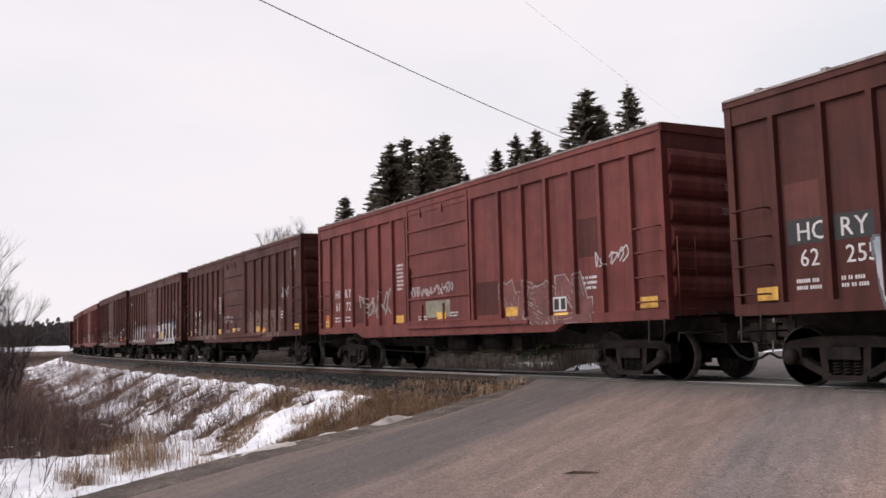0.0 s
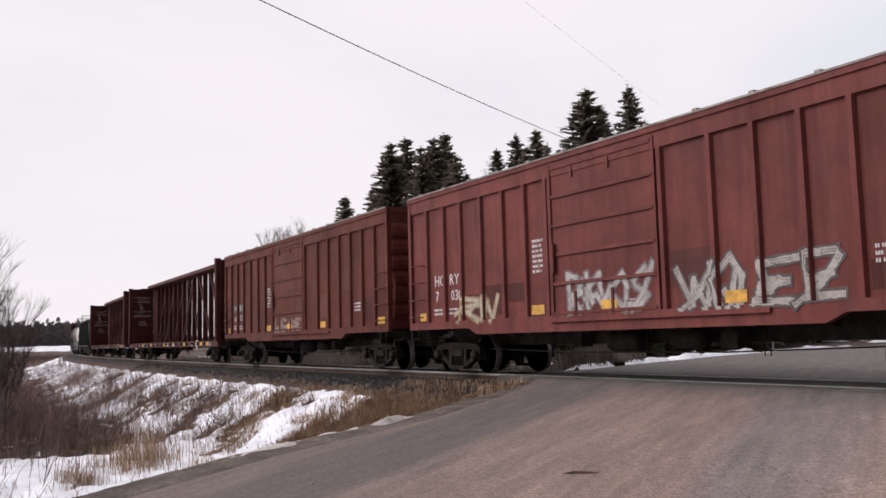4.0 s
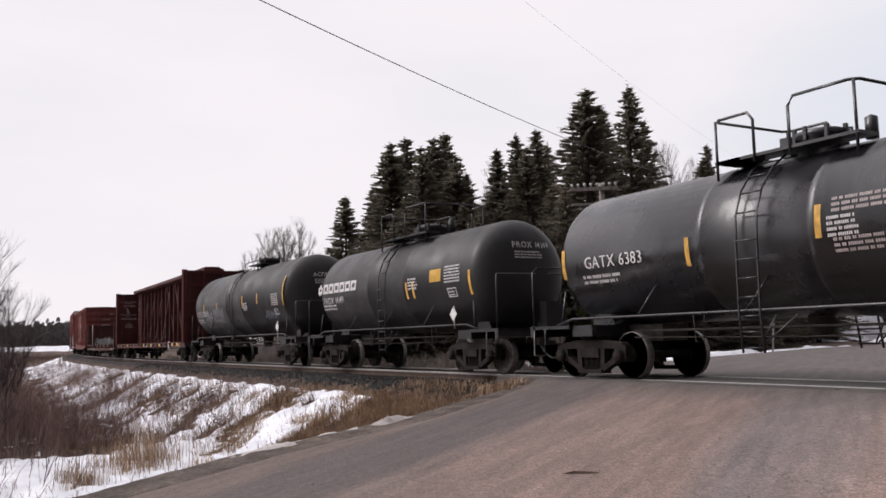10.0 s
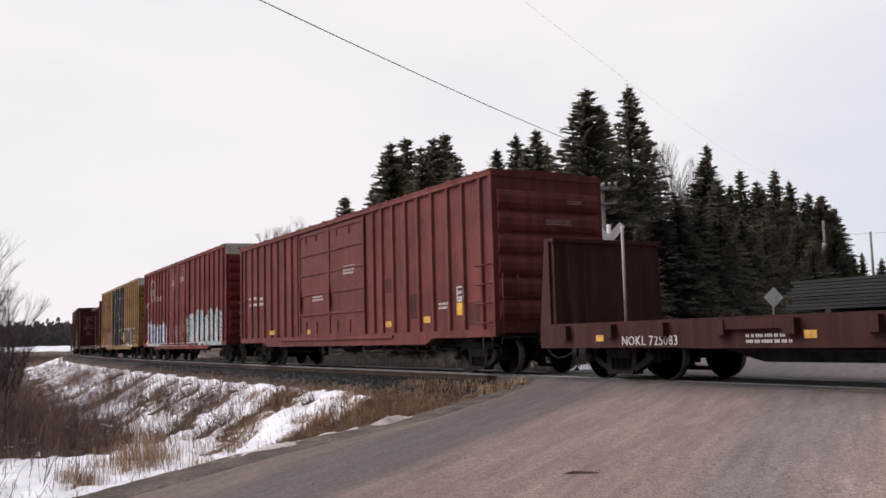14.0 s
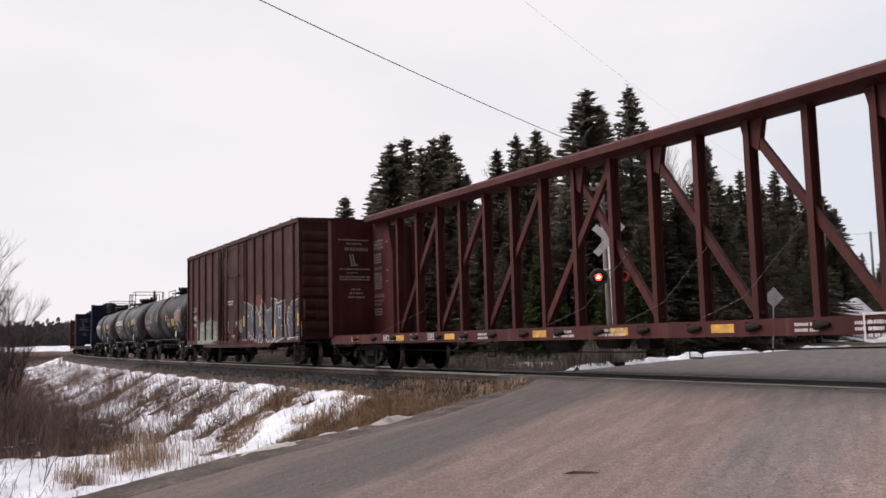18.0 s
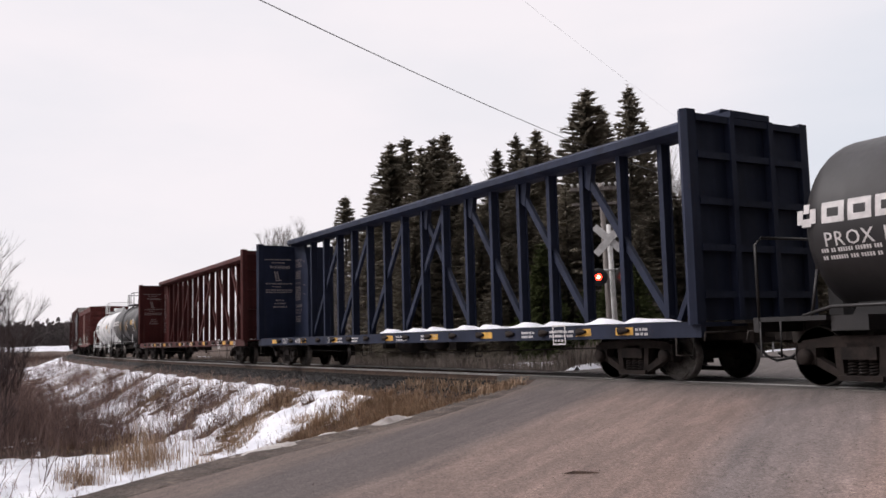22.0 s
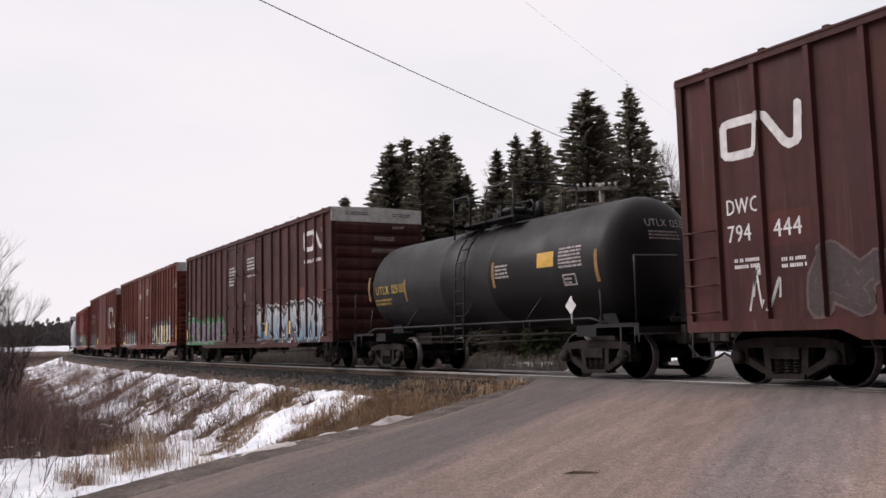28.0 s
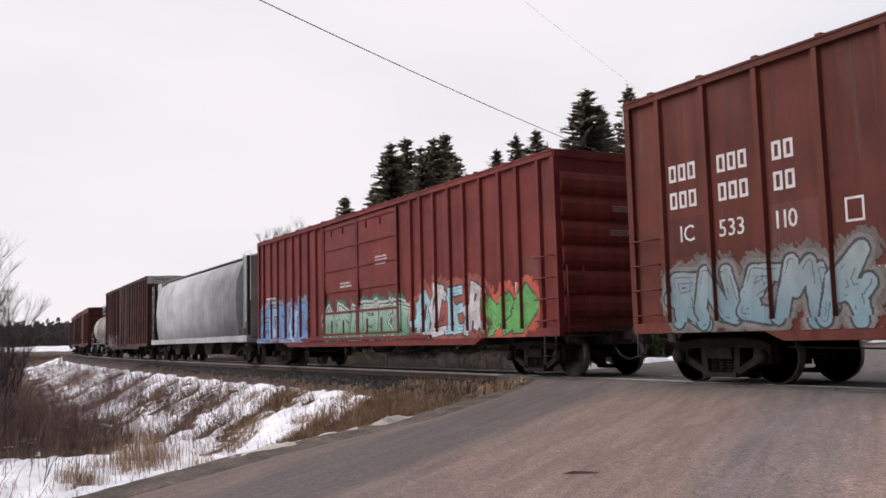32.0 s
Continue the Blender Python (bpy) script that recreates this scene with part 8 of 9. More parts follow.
mural(car, -7.85, -2.8, 0.88, 1.68, 151, (0.42, 0.42, 0.44), (0.07, 0.07, 0.08), (0.20, 0.20, 0.20), 5, pl, 1.1, wild=0.1)
mural(car, 2.4, 7.6, 0.90, 2.1, 152, (0.60, 0.59, 0.60), (0.04, 0.042, 0.05), (0.13, 0.16, 0.17), 5, pl, 1.25, word="OLSER", second=(0.58, 0.52, 0.28), shade=(0.045, 0.045, 0.05), wild=0.05, square=False)
part("data_plate", patch(Kit(), 7.75, 1.35, 0.5, 0.32, pl), BLACK, car)
stencils(car, lambda x, z, e=0.0: (x, pl(x, z)[1] - 0.004, z), [("f", 7.75, 1.35, 0.5, 0.32)])
tag_line(car, 8.3, 3.8, 0.8, 0.5, 153, (0.62, 0.50, 0.25), pl, 0.05)
tag_line(car, 7.1, 2.0, 0.6, 0.5, 154, OFFW, pl, 0.04)
stripes(car, ((-8.8, 1.15), (8.9, 1.1)), pl, YELLOW, 0.14, 0.8)
stripes(car, ((-7.6, 0.98), (7.45, 1.05)), pl, YELLOW, 0.5, 0.2)
car, pl = boxcar(-591.44, -610.31, RED_F, "brown boxcar with slatted doors and a large white emblem", 0.84, 5.06, AH_POSTS, (-2.2, 0.38, 3.0), "louvre", cap=True, roofp=RED_F)
emblem(car, 4.4, 2.35, 4.0, 1.45, 0.29, pl, "large white bent-bar emblem")
k = Kit()
for i, (x, w) in enumerate(((-8.45, 0.62), (-7.36, 0.62), (-6.26, 0.55))):
    for z in (3.45, 2.98):
        for j in range(3 if w > 0.6 else 2):
            frame_outline(k, x + j * 0.22 + 0.02, z, 0.17, 0.29, 0.05, pl)
part("company_name", k, WHITE, car, "white name as plain bars")
stencils(car, pl, [("t", "IC", -8.25, 2.4, 0.28), ("t", "533", -7.38, 2.4, 0.28), ("t", "110", -6.3, 2.4, 0.28), ("f", -5.05, 2.35, 0.3, 0.35), ("d", -8.3, 1.7, 0.6, 0.2, 2), ("d", -5.2, 1.6, 1.0, 0.14, 2), ("f", 5.8, 1.25, 0.36, 0.34), ("d", 5.84, 1.3, 0.28, 0.24, 2), ("d", 7.2, 1.3, 0.8, 0.14, 2)])
mural(car, -8.55, -4.7, 0.86, 2.05, 161, (0.15, 0.26, 0.31), (0.035, 0.042, 0.05), (0.13, 0.11, 0.10), 5, pl, 1.15, outer=(0.17, 0.16, 0.155), top=(0.25, 0.30, 0.31), second=(0.25, 0.25, 0.24), wild=0.2, square=False)
stripes(car, ((-3.1, 1.1), (4.6, 1.15)), pl, YELLOW, 0.16, 0.5)
car, pl = boxcar(-612.47, -631.27, RED_C, "red boxcar covered with colourful graffiti", 0.84, 4.66, Q_POSTS, (-2.9, -0.34, 2.32), "double", roofp=RED_C)
stencils(car, pl, [("d", -8.6, 2.3, 1.2, 0.3, 2), ("d", -1.6, 2.5, 0.9, 0.2, 2), ("d", 0.9, 3.0, 0.8, 0.3, 3), ("f", 7.8, 1.7, 0.5, 0.35)])
mural(car, -9.2, -4.4, 0.88, 2.25, 171, (0.12, 0.25, 0.48), (0.05, 0.07, 0.14), (0.20, 0.22, 0.34), 5, pl, 1.0, second=(0.28, 0.42, 0.58), wild=0.12)
mural(car, -2.8, 2.9, 0.86, 2.0, 172, (0.06, 0.24, 0.13), (0.04, 0.06, 0.06), (0.045, 0.13, 0.085), 6, pl, 0.95, top=(0.36, 0.46, 0.40), outer=(0.40, 0.42, 0.41), wild=0.12)
mural(car, 3.1, 6.6, 0.88, 2.3, 173, (0.30, 0.50, 0.56), (0.04, 0.05, 0.06), (0.28, 0.07, 0.05), 4, pl, 0.85, second=(0.55, 0.52, 0.53), wild=0.1)
mural(car, 6.7, 8.5, 0.88, 1.95, 174, (0.11, 0.34, 0.09), (0.03, 0.08, 0.04), (0.46, 0.085, 0.05), 2, pl, 1.2, wild=0.12)
covered_hopper(-632.7, -651.7, GREY_HOP, "pale grey covered hopper car")
car, pl = boxcar(-652.9, -671.9, RED_E, "dark brown weathered boxcar", 0.84, 5.0, S_POSTS, (-2.5, 0, 2.4), "plug", roofp=RED_E, cap=True)
mural(car, -8, -3, 0.92, 1.9, 181, (0.3, 0.28, 0.28), (0.12, 0.1, 0.1), None, 5, pl, 0.8)
car, pl, half = tank_car(-673.3, -685.5, TANK_STAINED, "grimy grey-brown tank car with railings", 1.33, 2.36, True, True, GALV)
tank_marks(car, pl, half, BLACK, None, False, "", seed=12, bands=())
hc_car(-686.7, -702.4, RED_B, "dark brown weathered steel boxcar", ("6", "0"), False)
hc_car(-703.8, -719.5, RED_E, "dark brown weathered steel boxcar", ("6", "1"), False)
lumber_car(-720.9, -743.6, RED_CB, "empty dark red centre-beam lumber car")


# ---- trees ----
def spruce_meshes(height, spread, seed, ragged=0.25, thin=0.0, needle=None, step=0.105):
    """Trunk and crown of a spruce: whorls of drooping boughs, each a row of small hanging sprays."""
    r = random.Random(seed)
    trunk = Kit().tube([(0.02 * math.sin(i * 2.0), 0.02 * math.cos(i * 1.7), height * i / 8) for i in range(9)], 0.014 * height + 0.03, 7, 0.015)
    k = Kit()
    z = height * (0.06 + thin * 0.15)
    while z < height * 0.985:
        f = z / height
        reach = spread * (1 - f) ** 0.90 * (0.62 + 0.38 * min(1, f * 5)) + 0.10
        n = 8 + int(11 * (1 - f))
        lump = 1 + ragged * noise.noise((z * 0.5, seed, 0))
        for i in range(n):
            if r.random() < thin:
                continue
            a = r.uniform(0, 2 * math.pi)
            zb = max(height * 0.04, min(height * 0.985, z + r.uniform(-0.5, 0.5)))
            ln = reach * r.uniform(1 - ragged * 1.6, 1.12) * lump * (1 + 0.3 * noise.noise((math.cos(a) * 1.2, math.sin(a) * 1.2 + seed, z * 0.3)))
            droop = r.uniform(-0.22, 0.40) * (1 - f) - r.uniform(0.3, 0.9) * max(0, f - 0.5)
            steps = max(2, int(ln / step))
            ca, sa = math.cos(a), math.sin(a)
            for j in range(steps):
                t = (j + 0.7) / steps
                if t < 0.22 and f < 0.75:
                    continue
                d = ln * t
                zz = zb - d * droop - 0.10 * d * t + 0.14 * t * t * ln * 0.3
                w = (0.08 + 0.22 * (1 - t * 0.6) * r.uniform(0.7, 1.25) * (0.5 + 0.5 * (1 - f))) * (step / 0.19) ** 0.7 * 0.85
                px, py = ca * d, sa * d
                for side in (-1, 1):
                    b = a + side * r.uniform(0.5, 1.2)
                    q = w * r.uniform(1.0, 1.9)
                    tip = (px + math.cos(b) * q, py + math.sin(b) * q, zz + q * r.uniform(-0.95, 0.75))
                    back = (px - ca * 0.15, py - sa * 0.15, zz + 0.02)
                    fore = (px + ca * 0.12, py + sa * 0.12, zz - 0.03)
                    o = len(k.v)
                    k.v += [back, fore, tip]
                    k.face_add((o, o + 1, o + 2))
                if r.random() < 0.7:
                    o = len(k.v)
                    hang = w * r.uniform(0.8, 1.6)
                    k.v += [(px - ca * 0.2, py - sa * 0.2, zz), (px + ca * 0.18, py + sa * 0.18, zz), (px + r.uniform(-0.05, 0.05), py + r.uniform(-0.05, 0.05), zz - hang)]
                    k.face_add((o, o + 1, o + 2))
            o = len(k.v)
            zt = zb - ln * droop - 0.06 * ln
            k.v += [(ca * ln * 0.85 - sa * 0.1, sa * ln * 0.85 + ca * 0.1, zt + 0.03), (ca * ln * 0.85 + sa * 0.1, sa * ln * 0.85 - ca * 0.1, zt + 0.03), (ca * (ln + 0.22), sa * (ln + 0.22), zt + 0.05)]
            k.face_add((o, o + 1, o + 2))
        z += r.uniform(0.15, 0.27) * (0.6 + 0.5 * (1 - f)) * (height / 15) ** 0.5
    for i in range(10):
        a = i * 2.4
        zz = height * (0.975 + 0.003 * i)
        o = len(k.v)
        k.v += [(0, 0, zz), (0.02, 0.02, zz + 0.05), (0.16 * math.cos(a), 0.16 * math.sin(a), zz + 0.14)]
        k.face_add((o, o + 1, o + 2))
    return trunk.mesh("trunk", BARK), k.mesh("crown", needle or NEEDLE)


SPRUCES = []
for i, (h, w, rag, thin) in enumerate(((15, 3.8, 0.25, 0.05), (15, 3.0, 0.35, 0.12), (15, 4.4, 0.30, 0.05), (15, 3.3, 0.42, 0.22), (15, 4.0, 0.2, 0.0))):
    SPRUCES.append(spruce_meshes(h, w, 40 + i, rag, thin))
DEEP = [spruce_meshes(15, w, 60 + i, 0.3, 0.1, None, 0.36) for i, w in enumerate((3.6, 3.2, 4.0))]
YOUNG = spruce_meshes(7, 2.1, 77, 0.2, 0.0, NEEDLE_Y)


def plant(kind, x, y, h, turn, label, group, base=15.0, squash=1.0):
    t = tagged(new("spruce_tree"), label, "tree", group)
    s = h / base
    t.location, t.rotation_euler, t.scale = (x, y, ground_z(x, y) - 0.05), (0, 0, turn), (s * squash, s * squash, s)
    part("trunk", kind[0], BARK, t)
    part("crown", kind[1], NEEDLE, t)
    return t


TALL = ((-81.7, 23.8, 15.9), (-66.0, 19.3, 13.9), (-57.9, 16.8, 15.9), (-60.8, 19.6, 17.1), (-51.6, 15.9, 14.2), (-54.5, 18.6, 15.7), (-56.7, 20.7, 16.7),
        (-52.2, 19.0, 14.0), (-55.3, 21.7, 13.6), (-58.9, 26.9, 16.4), (-56.4, 27.0, 17.1), (-51.3, 24.3, 14.8), (-57.2, 29.6, 17.9))
TALL_FAR = ((-60.0, 32.8, 17.6), (-44.2, 24.0, 17.2), (-49.9, 30.1, 17.7), (-45.8, 29.1, 18.5), (-51.3, 35.7, 17.9), (-60.3, 52.0, 19.1), (-63.0, 59.5, 17.6),
            (-66.3, 65.9, 17.4), (-62.6, 64.2, 17.9), (-65.8, 70.5, 17.8), (-67.5, 75.8, 16.9), (-68.1, 78.9, 16.9), (-70.0, 83.7, 15.9))
rng = random.Random(12)
for i, (x, y, h) in enumerate(TALL + TALL_FAR):
    kind = SPRUCES[(0, 2, 4, 0, 2, 4, 0, 2, 3, 1, 3, 4, 1, 3, 4, 0, 3, 3, 1, 1, 4, 1, 3, 1, 4, 0)[i]]
    plant(kind, x, y, h, rng.uniform(0, 6.28), "tall dark green spruce at the edge of the woods", "spruces of the woods", squash=rng.uniform(1.1, 1.35))
for x, y, h in ((-42.3, 20.6, 10.4), (-46.7, 17.3, 9.8), (-49.1, 13.9, 8.5), (-42.7, 16.6, 7.2), (-48.3, 34.6, 9.3), (-51.6, 44.7, 9.2), (-54.4, 52.0, 8.7), (-57.9, 61.9, 9.9), (-50.7, 38.6, 8.4), (-57.8, 14.7, 7.2), (-46.0, 22.5, 11.0), (-44.5, 27.5, 11.5), (-41.05, 26.9, 9.2), (-41.4, 28.8, 10.2), (-42.6, 32.0, 9.6), (-38.8, 23.1, 7.6), (-43.4, 34.7, 10.2), (-45.4, 39.2, 9.8), (-47.3, 43.9, 10.0), (-48.8, 17.4, 10.2), (-53.4, 17.5, 10.8), (-46.0, 18.2, 9.6), (-43.6, 18.6, 8.6), (-49.5, 47.5, 9.6), (-53.0, 57.0, 9.5)):
    plant(SPRUCES[rng.randrange(5)], x, y, h, rng.uniform(0, 6.28), "smaller dark spruce filling the edge of the woods", "spruces of the woods", squash=1.45)
plant(YOUNG, -40.2, 17.1, 6.6, 1.0, "young lighter green spruce before the woods", "spruces of the woods", 7.0)
plant(YOUNG, -38.6, 19.0, 4.6, 2.2, "young lighter green spruce before the woods", "spruces of the woods", 7.0)
for x, y, h in ((-36.5, 18.4, 4.2), (-38.6, 23.6, 5.0), (-36.8, 20.9, 5.4)):
    plant(YOUNG, x, y, h, rng.uniform(0, 6.28), "young lighter green spruce before the woods", "spruces of the woods", 7.0)
plant(YOUNG, -55.0, 55.0, 5.0, 2.9, "young lighter green spruce before the woods", "spruces of the woods", 7.0)
plant(SPRUCES[1], -153.2, 21.0, 11.0, 0.4, "lone dark spruce by the far line", "spruces of the woods")
plant(SPRUCES[3], -75.1, 95.9, 11.3, 0.4, "ragged dark spruce beside the road", "spruces of the woods")
plant(SPRUCES[0], -67.6, 90.9, 10.0, 0.4, "dark spruce beside the road", "spruces of the woods")
# the stand behind them
count = 0
while count < 120:
    t = rng.random()
    depth = 3 + 26 * rng.random()
    x, y = -58 - 14 * t, 24 + 62 * t
    x, y = x - depth * (0.75 - 0.2 * t) + rng.uniform(-6, 4), y + depth * 0.35 + rng.uniform(-4, 4)
    s, d = rail_coords(x, y)
    if d < 9 or (road_left(y) - x) < 5:
        continue
    plant(DEEP[rng.randrange(3)], x, y, rng.uniform(9.5, 14.5), rng.uniform(0, 6.28), "dark green spruce deep in the woods", "spruces of the woods", squash=1.15)
    count += 1
# the edge of the woods towards the road
edge = random.Random(77)
for x, y, h in ((-58.2, 52.9, 11.5), (-60.2, 57.5, 11.4), (-60.0, 61.8, 11.5), (-57.9, 61.3, 11.8), (-59.9, 66.0, 11.7),
                (-60.0, 69.7, 11.9), (-58.5, 68.8, 9.3), (-60.6, 73.3, 9.1), (-58.8, 72.4, 8.1), (-60.9, 77.1, 7.0), (-54.1, 68.6, 8.0),
                (-53.4, 44.1, 15.8), (-50.6, 42.6, 13.5), (-51.9, 45.5, 13.5), (-66.8, 66.9, 16.6), (-66.5, 68.5, 16.2), (-66.0, 70.2, 16.1), (-66.0, 72.8, 15.5), (-66.9, 77.0, 16.3), (-67.8, 80.1, 15.0)):
    plant(SPRUCES[edge.randrange(5)], x, y, h, edge.uniform(0, 6.28), "dark spruce at the edge of the woods towards the road", "spruces of the woods", squash=1.2)


def bare_tree_mesh(height, seed, wide=0.5, levels=5, thick=0.012, least=0.007):
    """Trunk and limbs without leaves, splitting into fine twigs."""
    r = random.Random(seed)
    stem, twigs = Kit(), Kit()

    def limb(p, d, length, radius, level):
        pts, q, dd = [p], Vector(p), Vector(d)
        n = 4 if level < 2 else (1 if level >= levels else 2)
        for i in range(n):
            dd = (dd + Vector((r.uniform(-0.14, 0.14), r.uniform(-0.14, 0.14), 0.06))).normalized()
            q = q + dd * (length / n)
            pts.append(tuple(q))
        (stem if level < 2 else twigs).tube(pts, max(radius, least), 5 if level == 0 else 3, max(radius * 0.55, least * 0.7))
        if level >= levels:
            return
        for i in range(7 if level == 0 else r.randrange(4, 6)):
            f = r.uniform(0.35, 1.0) if level else 0.25 + 0.75 * (i + r.random()) / 7
            at = Vector(pts[min(n, int(f * n))])
            a = r.uniform(0, 2 * math.pi)
            out = (dd + Vector((math.cos(a), math.sin(a), 0.25)) * r.uniform(wide * 0.7, wide * 1.3)).normalized()
            limb(tuple(at), tuple(out), length * r.uniform(0.48, 0.70), radius * 0.50, level + 1)

    limb((0, 0, 0), (0, 0, 1), height * 0.52, thick * height, 0)
    top = max(p[2] for p in stem.v + twigs.v)
    return stem, twigs, top


BARE = [bare_tree_mesh(12, 5, 0.27, 5, 0.007, 0.004), bare_tree_mesh(12, 9, 0.31, 5, 0.007, 0.004), bare_tree_mesh(12, 14, 0.24, 5, 0.007, 0.004)]
BARE = [(a.mesh("trunk", BIRCH), b.mesh("twigs", BIRCH), top) for a, b, top in BARE]
for i, (x, y, h) in enumerate(((-76.4, 13.7, 12.3), (-72.8, 15.8, 12.6), (-79.3, 16.6, 12.4), (-91.9, 19.2, 11.5), (-69.7, 32.0, 18.2), (-64.2, 37.1, 19.4), (-57.4, 44.9, 19.1), (-60.1, 48.4, 18.5), (-107.2, 24.1, 11.0), (-84.0, 19.0, 10.0))):
    t = tagged(new("bare_tree"), "bare leafless tree with pale fine twigs", "tree", "bare trees")
    t.location, t.rotation_euler, t.scale = (x, y, ground_z(x, y) - 0.05), (0, 0, i * 1.3), (h / BARE[i % 3][2],) * 3
    part("trunk", BARE[i % 3][0], BIRCH, t)
    part("crown", BARE[i % 3][1], BIRCH, t)
SHRUB = [bare_tree_mesh(5, 21, 0.62, 4, 0.006, 0.0026), bare_tree_mesh(5, 22, 0.55, 4, 0.006, 0.0026)]
SHRUB = [(a.mesh("stems", TWIG), b.mesh("twigs", TWIG), top) for a, b, top in SHRUB]
for i, (x, y, h) in enumerate(((-23.3, -11.55, 5.3), (-26.8, -11.9, 6.4), (-28.6, -10.6, 5.0), (-19.8, -11.7, 4.4), (-31.0, -10.9, 5.9), (-36.0, -11.0, 5.6), (-42.0, -9.3, 4.6), (-35.3, -9.7, 3.9), (-30.0, -11.6, 4.0), (-33.5, -11.0, 4.2), (-38.5, -10.8, 4.4), (-46.0, -11.0, 4.6), (-52.0, -9.8, 4.4), (-25.0, -12.3, 4.0), (-29.0, -12.0, 3.4))):
    t = tagged(new("bare_shrub"), "tall leafless brown shrub in the ditch", "shrub", "bare shrubs")
    t.location, t.rotation_euler, t.scale = (x, y, ground_z(x, y) - 0.05), (0, 0, i * 2.1), (0.75 * h / SHRUB[i % 2][2], 0.75 * h / SHRUB[i % 2][2], h / SHRUB[i % 2][2])
    part("stem", SHRUB[i % 2][0], TWIG, t)
    part("crown", SHRUB[i % 2][1], TWIG, t)


def stick(k, x, y, z, h, lean, turn, r, bend=0.3):
    dx, dy = math.cos(turn) * lean, math.sin(turn) * lean
    mid = (x + dx * h * 0.45, y + dy * h * 0.45, z + h * 0.55)
    tip = (x + dx * h * (1 + bend), y + dy * h * (1 + bend), z + h)
    o = len(k.v)
    for p, rr in (((x, y, z - 0.03), r), (mid, r * 0.7)):
        for q in range(3):
            k.v.append((p[0] + rr * math.cos(q * 2.1 + turn), p[1] + rr * math.sin(q * 2.1 + turn), p[2]))
    k.v.append(tip)
    for q in range(3):
        k.face_add((o + q, o + (q + 1) % 3, o + 3 + (q + 1) % 3, o + 3 + q))
        k.face_add((o + 3 + q, o + 3 + (q + 1) % 3, o + 6))
    return mid, tip


# grey thicket of saplings under the bare trees
k = Kit()
rng = random.Random(45)
for i in range(1500):
    u, w = rng.random(), rng.random()
    x, y = -76 + 24 * u - 22 * w + rng.uniform(-3, 3), 10.5 + 2.5 * u + 11 * w + rng.uniform(-1.5, 1.5)
    if rail_coords(x, y)[1] < 7:
        continue
    h = rng.uniform(2.2, 4.5) + 4.0 * rng.random() ** 3 * (0.4 + w)
    turn = rng.uniform(0, 6.28)
    mid, tip = stick(k, x, y, ground_z(x, y), h, rng.uniform(0.02, 0.14), turn, rng.uniform(0.012, 0.028))
    for q in range(6):
        f = rng.uniform(0.0, 0.95)
        stick(k, mid[0] + (tip[0] - mid[0]) * f, mid[1] + (tip[1] - mid[1]) * f, mid[2] + (tip[2] - mid[2]) * f, h * rng.uniform(0.15, 0.38), rng.uniform(0.3, 1.0), rng.uniform(0, 6.28), 0.010)
tagged(new("sapling_thicket", k.mesh("sapling_thicket", BIRCH)), "grey leafless saplings crowded under bare trees", "thicket", kind="stuff")

# far woods on the horizon: crowns of many small tufts
k = Kit()
rng = random.Random(31)
for i in range(2600):
    x, y = rng.uniform(-350, -285), rng.uniform(-70, 50)
    h = rng.uniform(6.0, 7.8) + 2.4 * noise.noise((x * 0.05, y * 0.09, 0)) + (1.4 if rng.random() < 0.06 else 0)
    w = h * rng.uniform(0.16, 0.30)
    for j in range(26):
        f = rng.random() ** 0.8
        a, rr = rng.uniform(0, 6.28), w * rng.random() ** 0.5 * (1.05 - f ** 2)
        px, py, pz = x + rr * math.cos(a), y + rr * math.sin(a), 0.5 + h * f
        q = rng.uniform(0.25, 0.6)
        o = len(k.v)
        k.v += [(px, py - q, pz - q * 0.5), (px + 0.2, py + q, pz - q * 0.5 * rng.random()), (px, py + rng.uniform(-0.3, 0.3), pz + q * 1.3)]
        k.face_add((o, o + 1, o + 2))
tagged(new("far_woods", k.mesh("far_woods", FAR_WOOD)), "hazy grey-brown woods along the horizon", "woods", kind="stuff")
tagged(sheet("far_snow_strip", list(np.arange(0, 9.1, 1.0)), list(np.arange(-2, 44, 1.5)), lambda u, y: (-270 - u, y, 0.15 + 1.35 * min(1.0, u / 6.0) ** 1.3 + 0.3 * noise.noise((u, y * 0.2, 0))), SNOW),
       "low snow-covered bank before the far woods", "snow", kind="stuff")


# ---- brush and dry grass ----

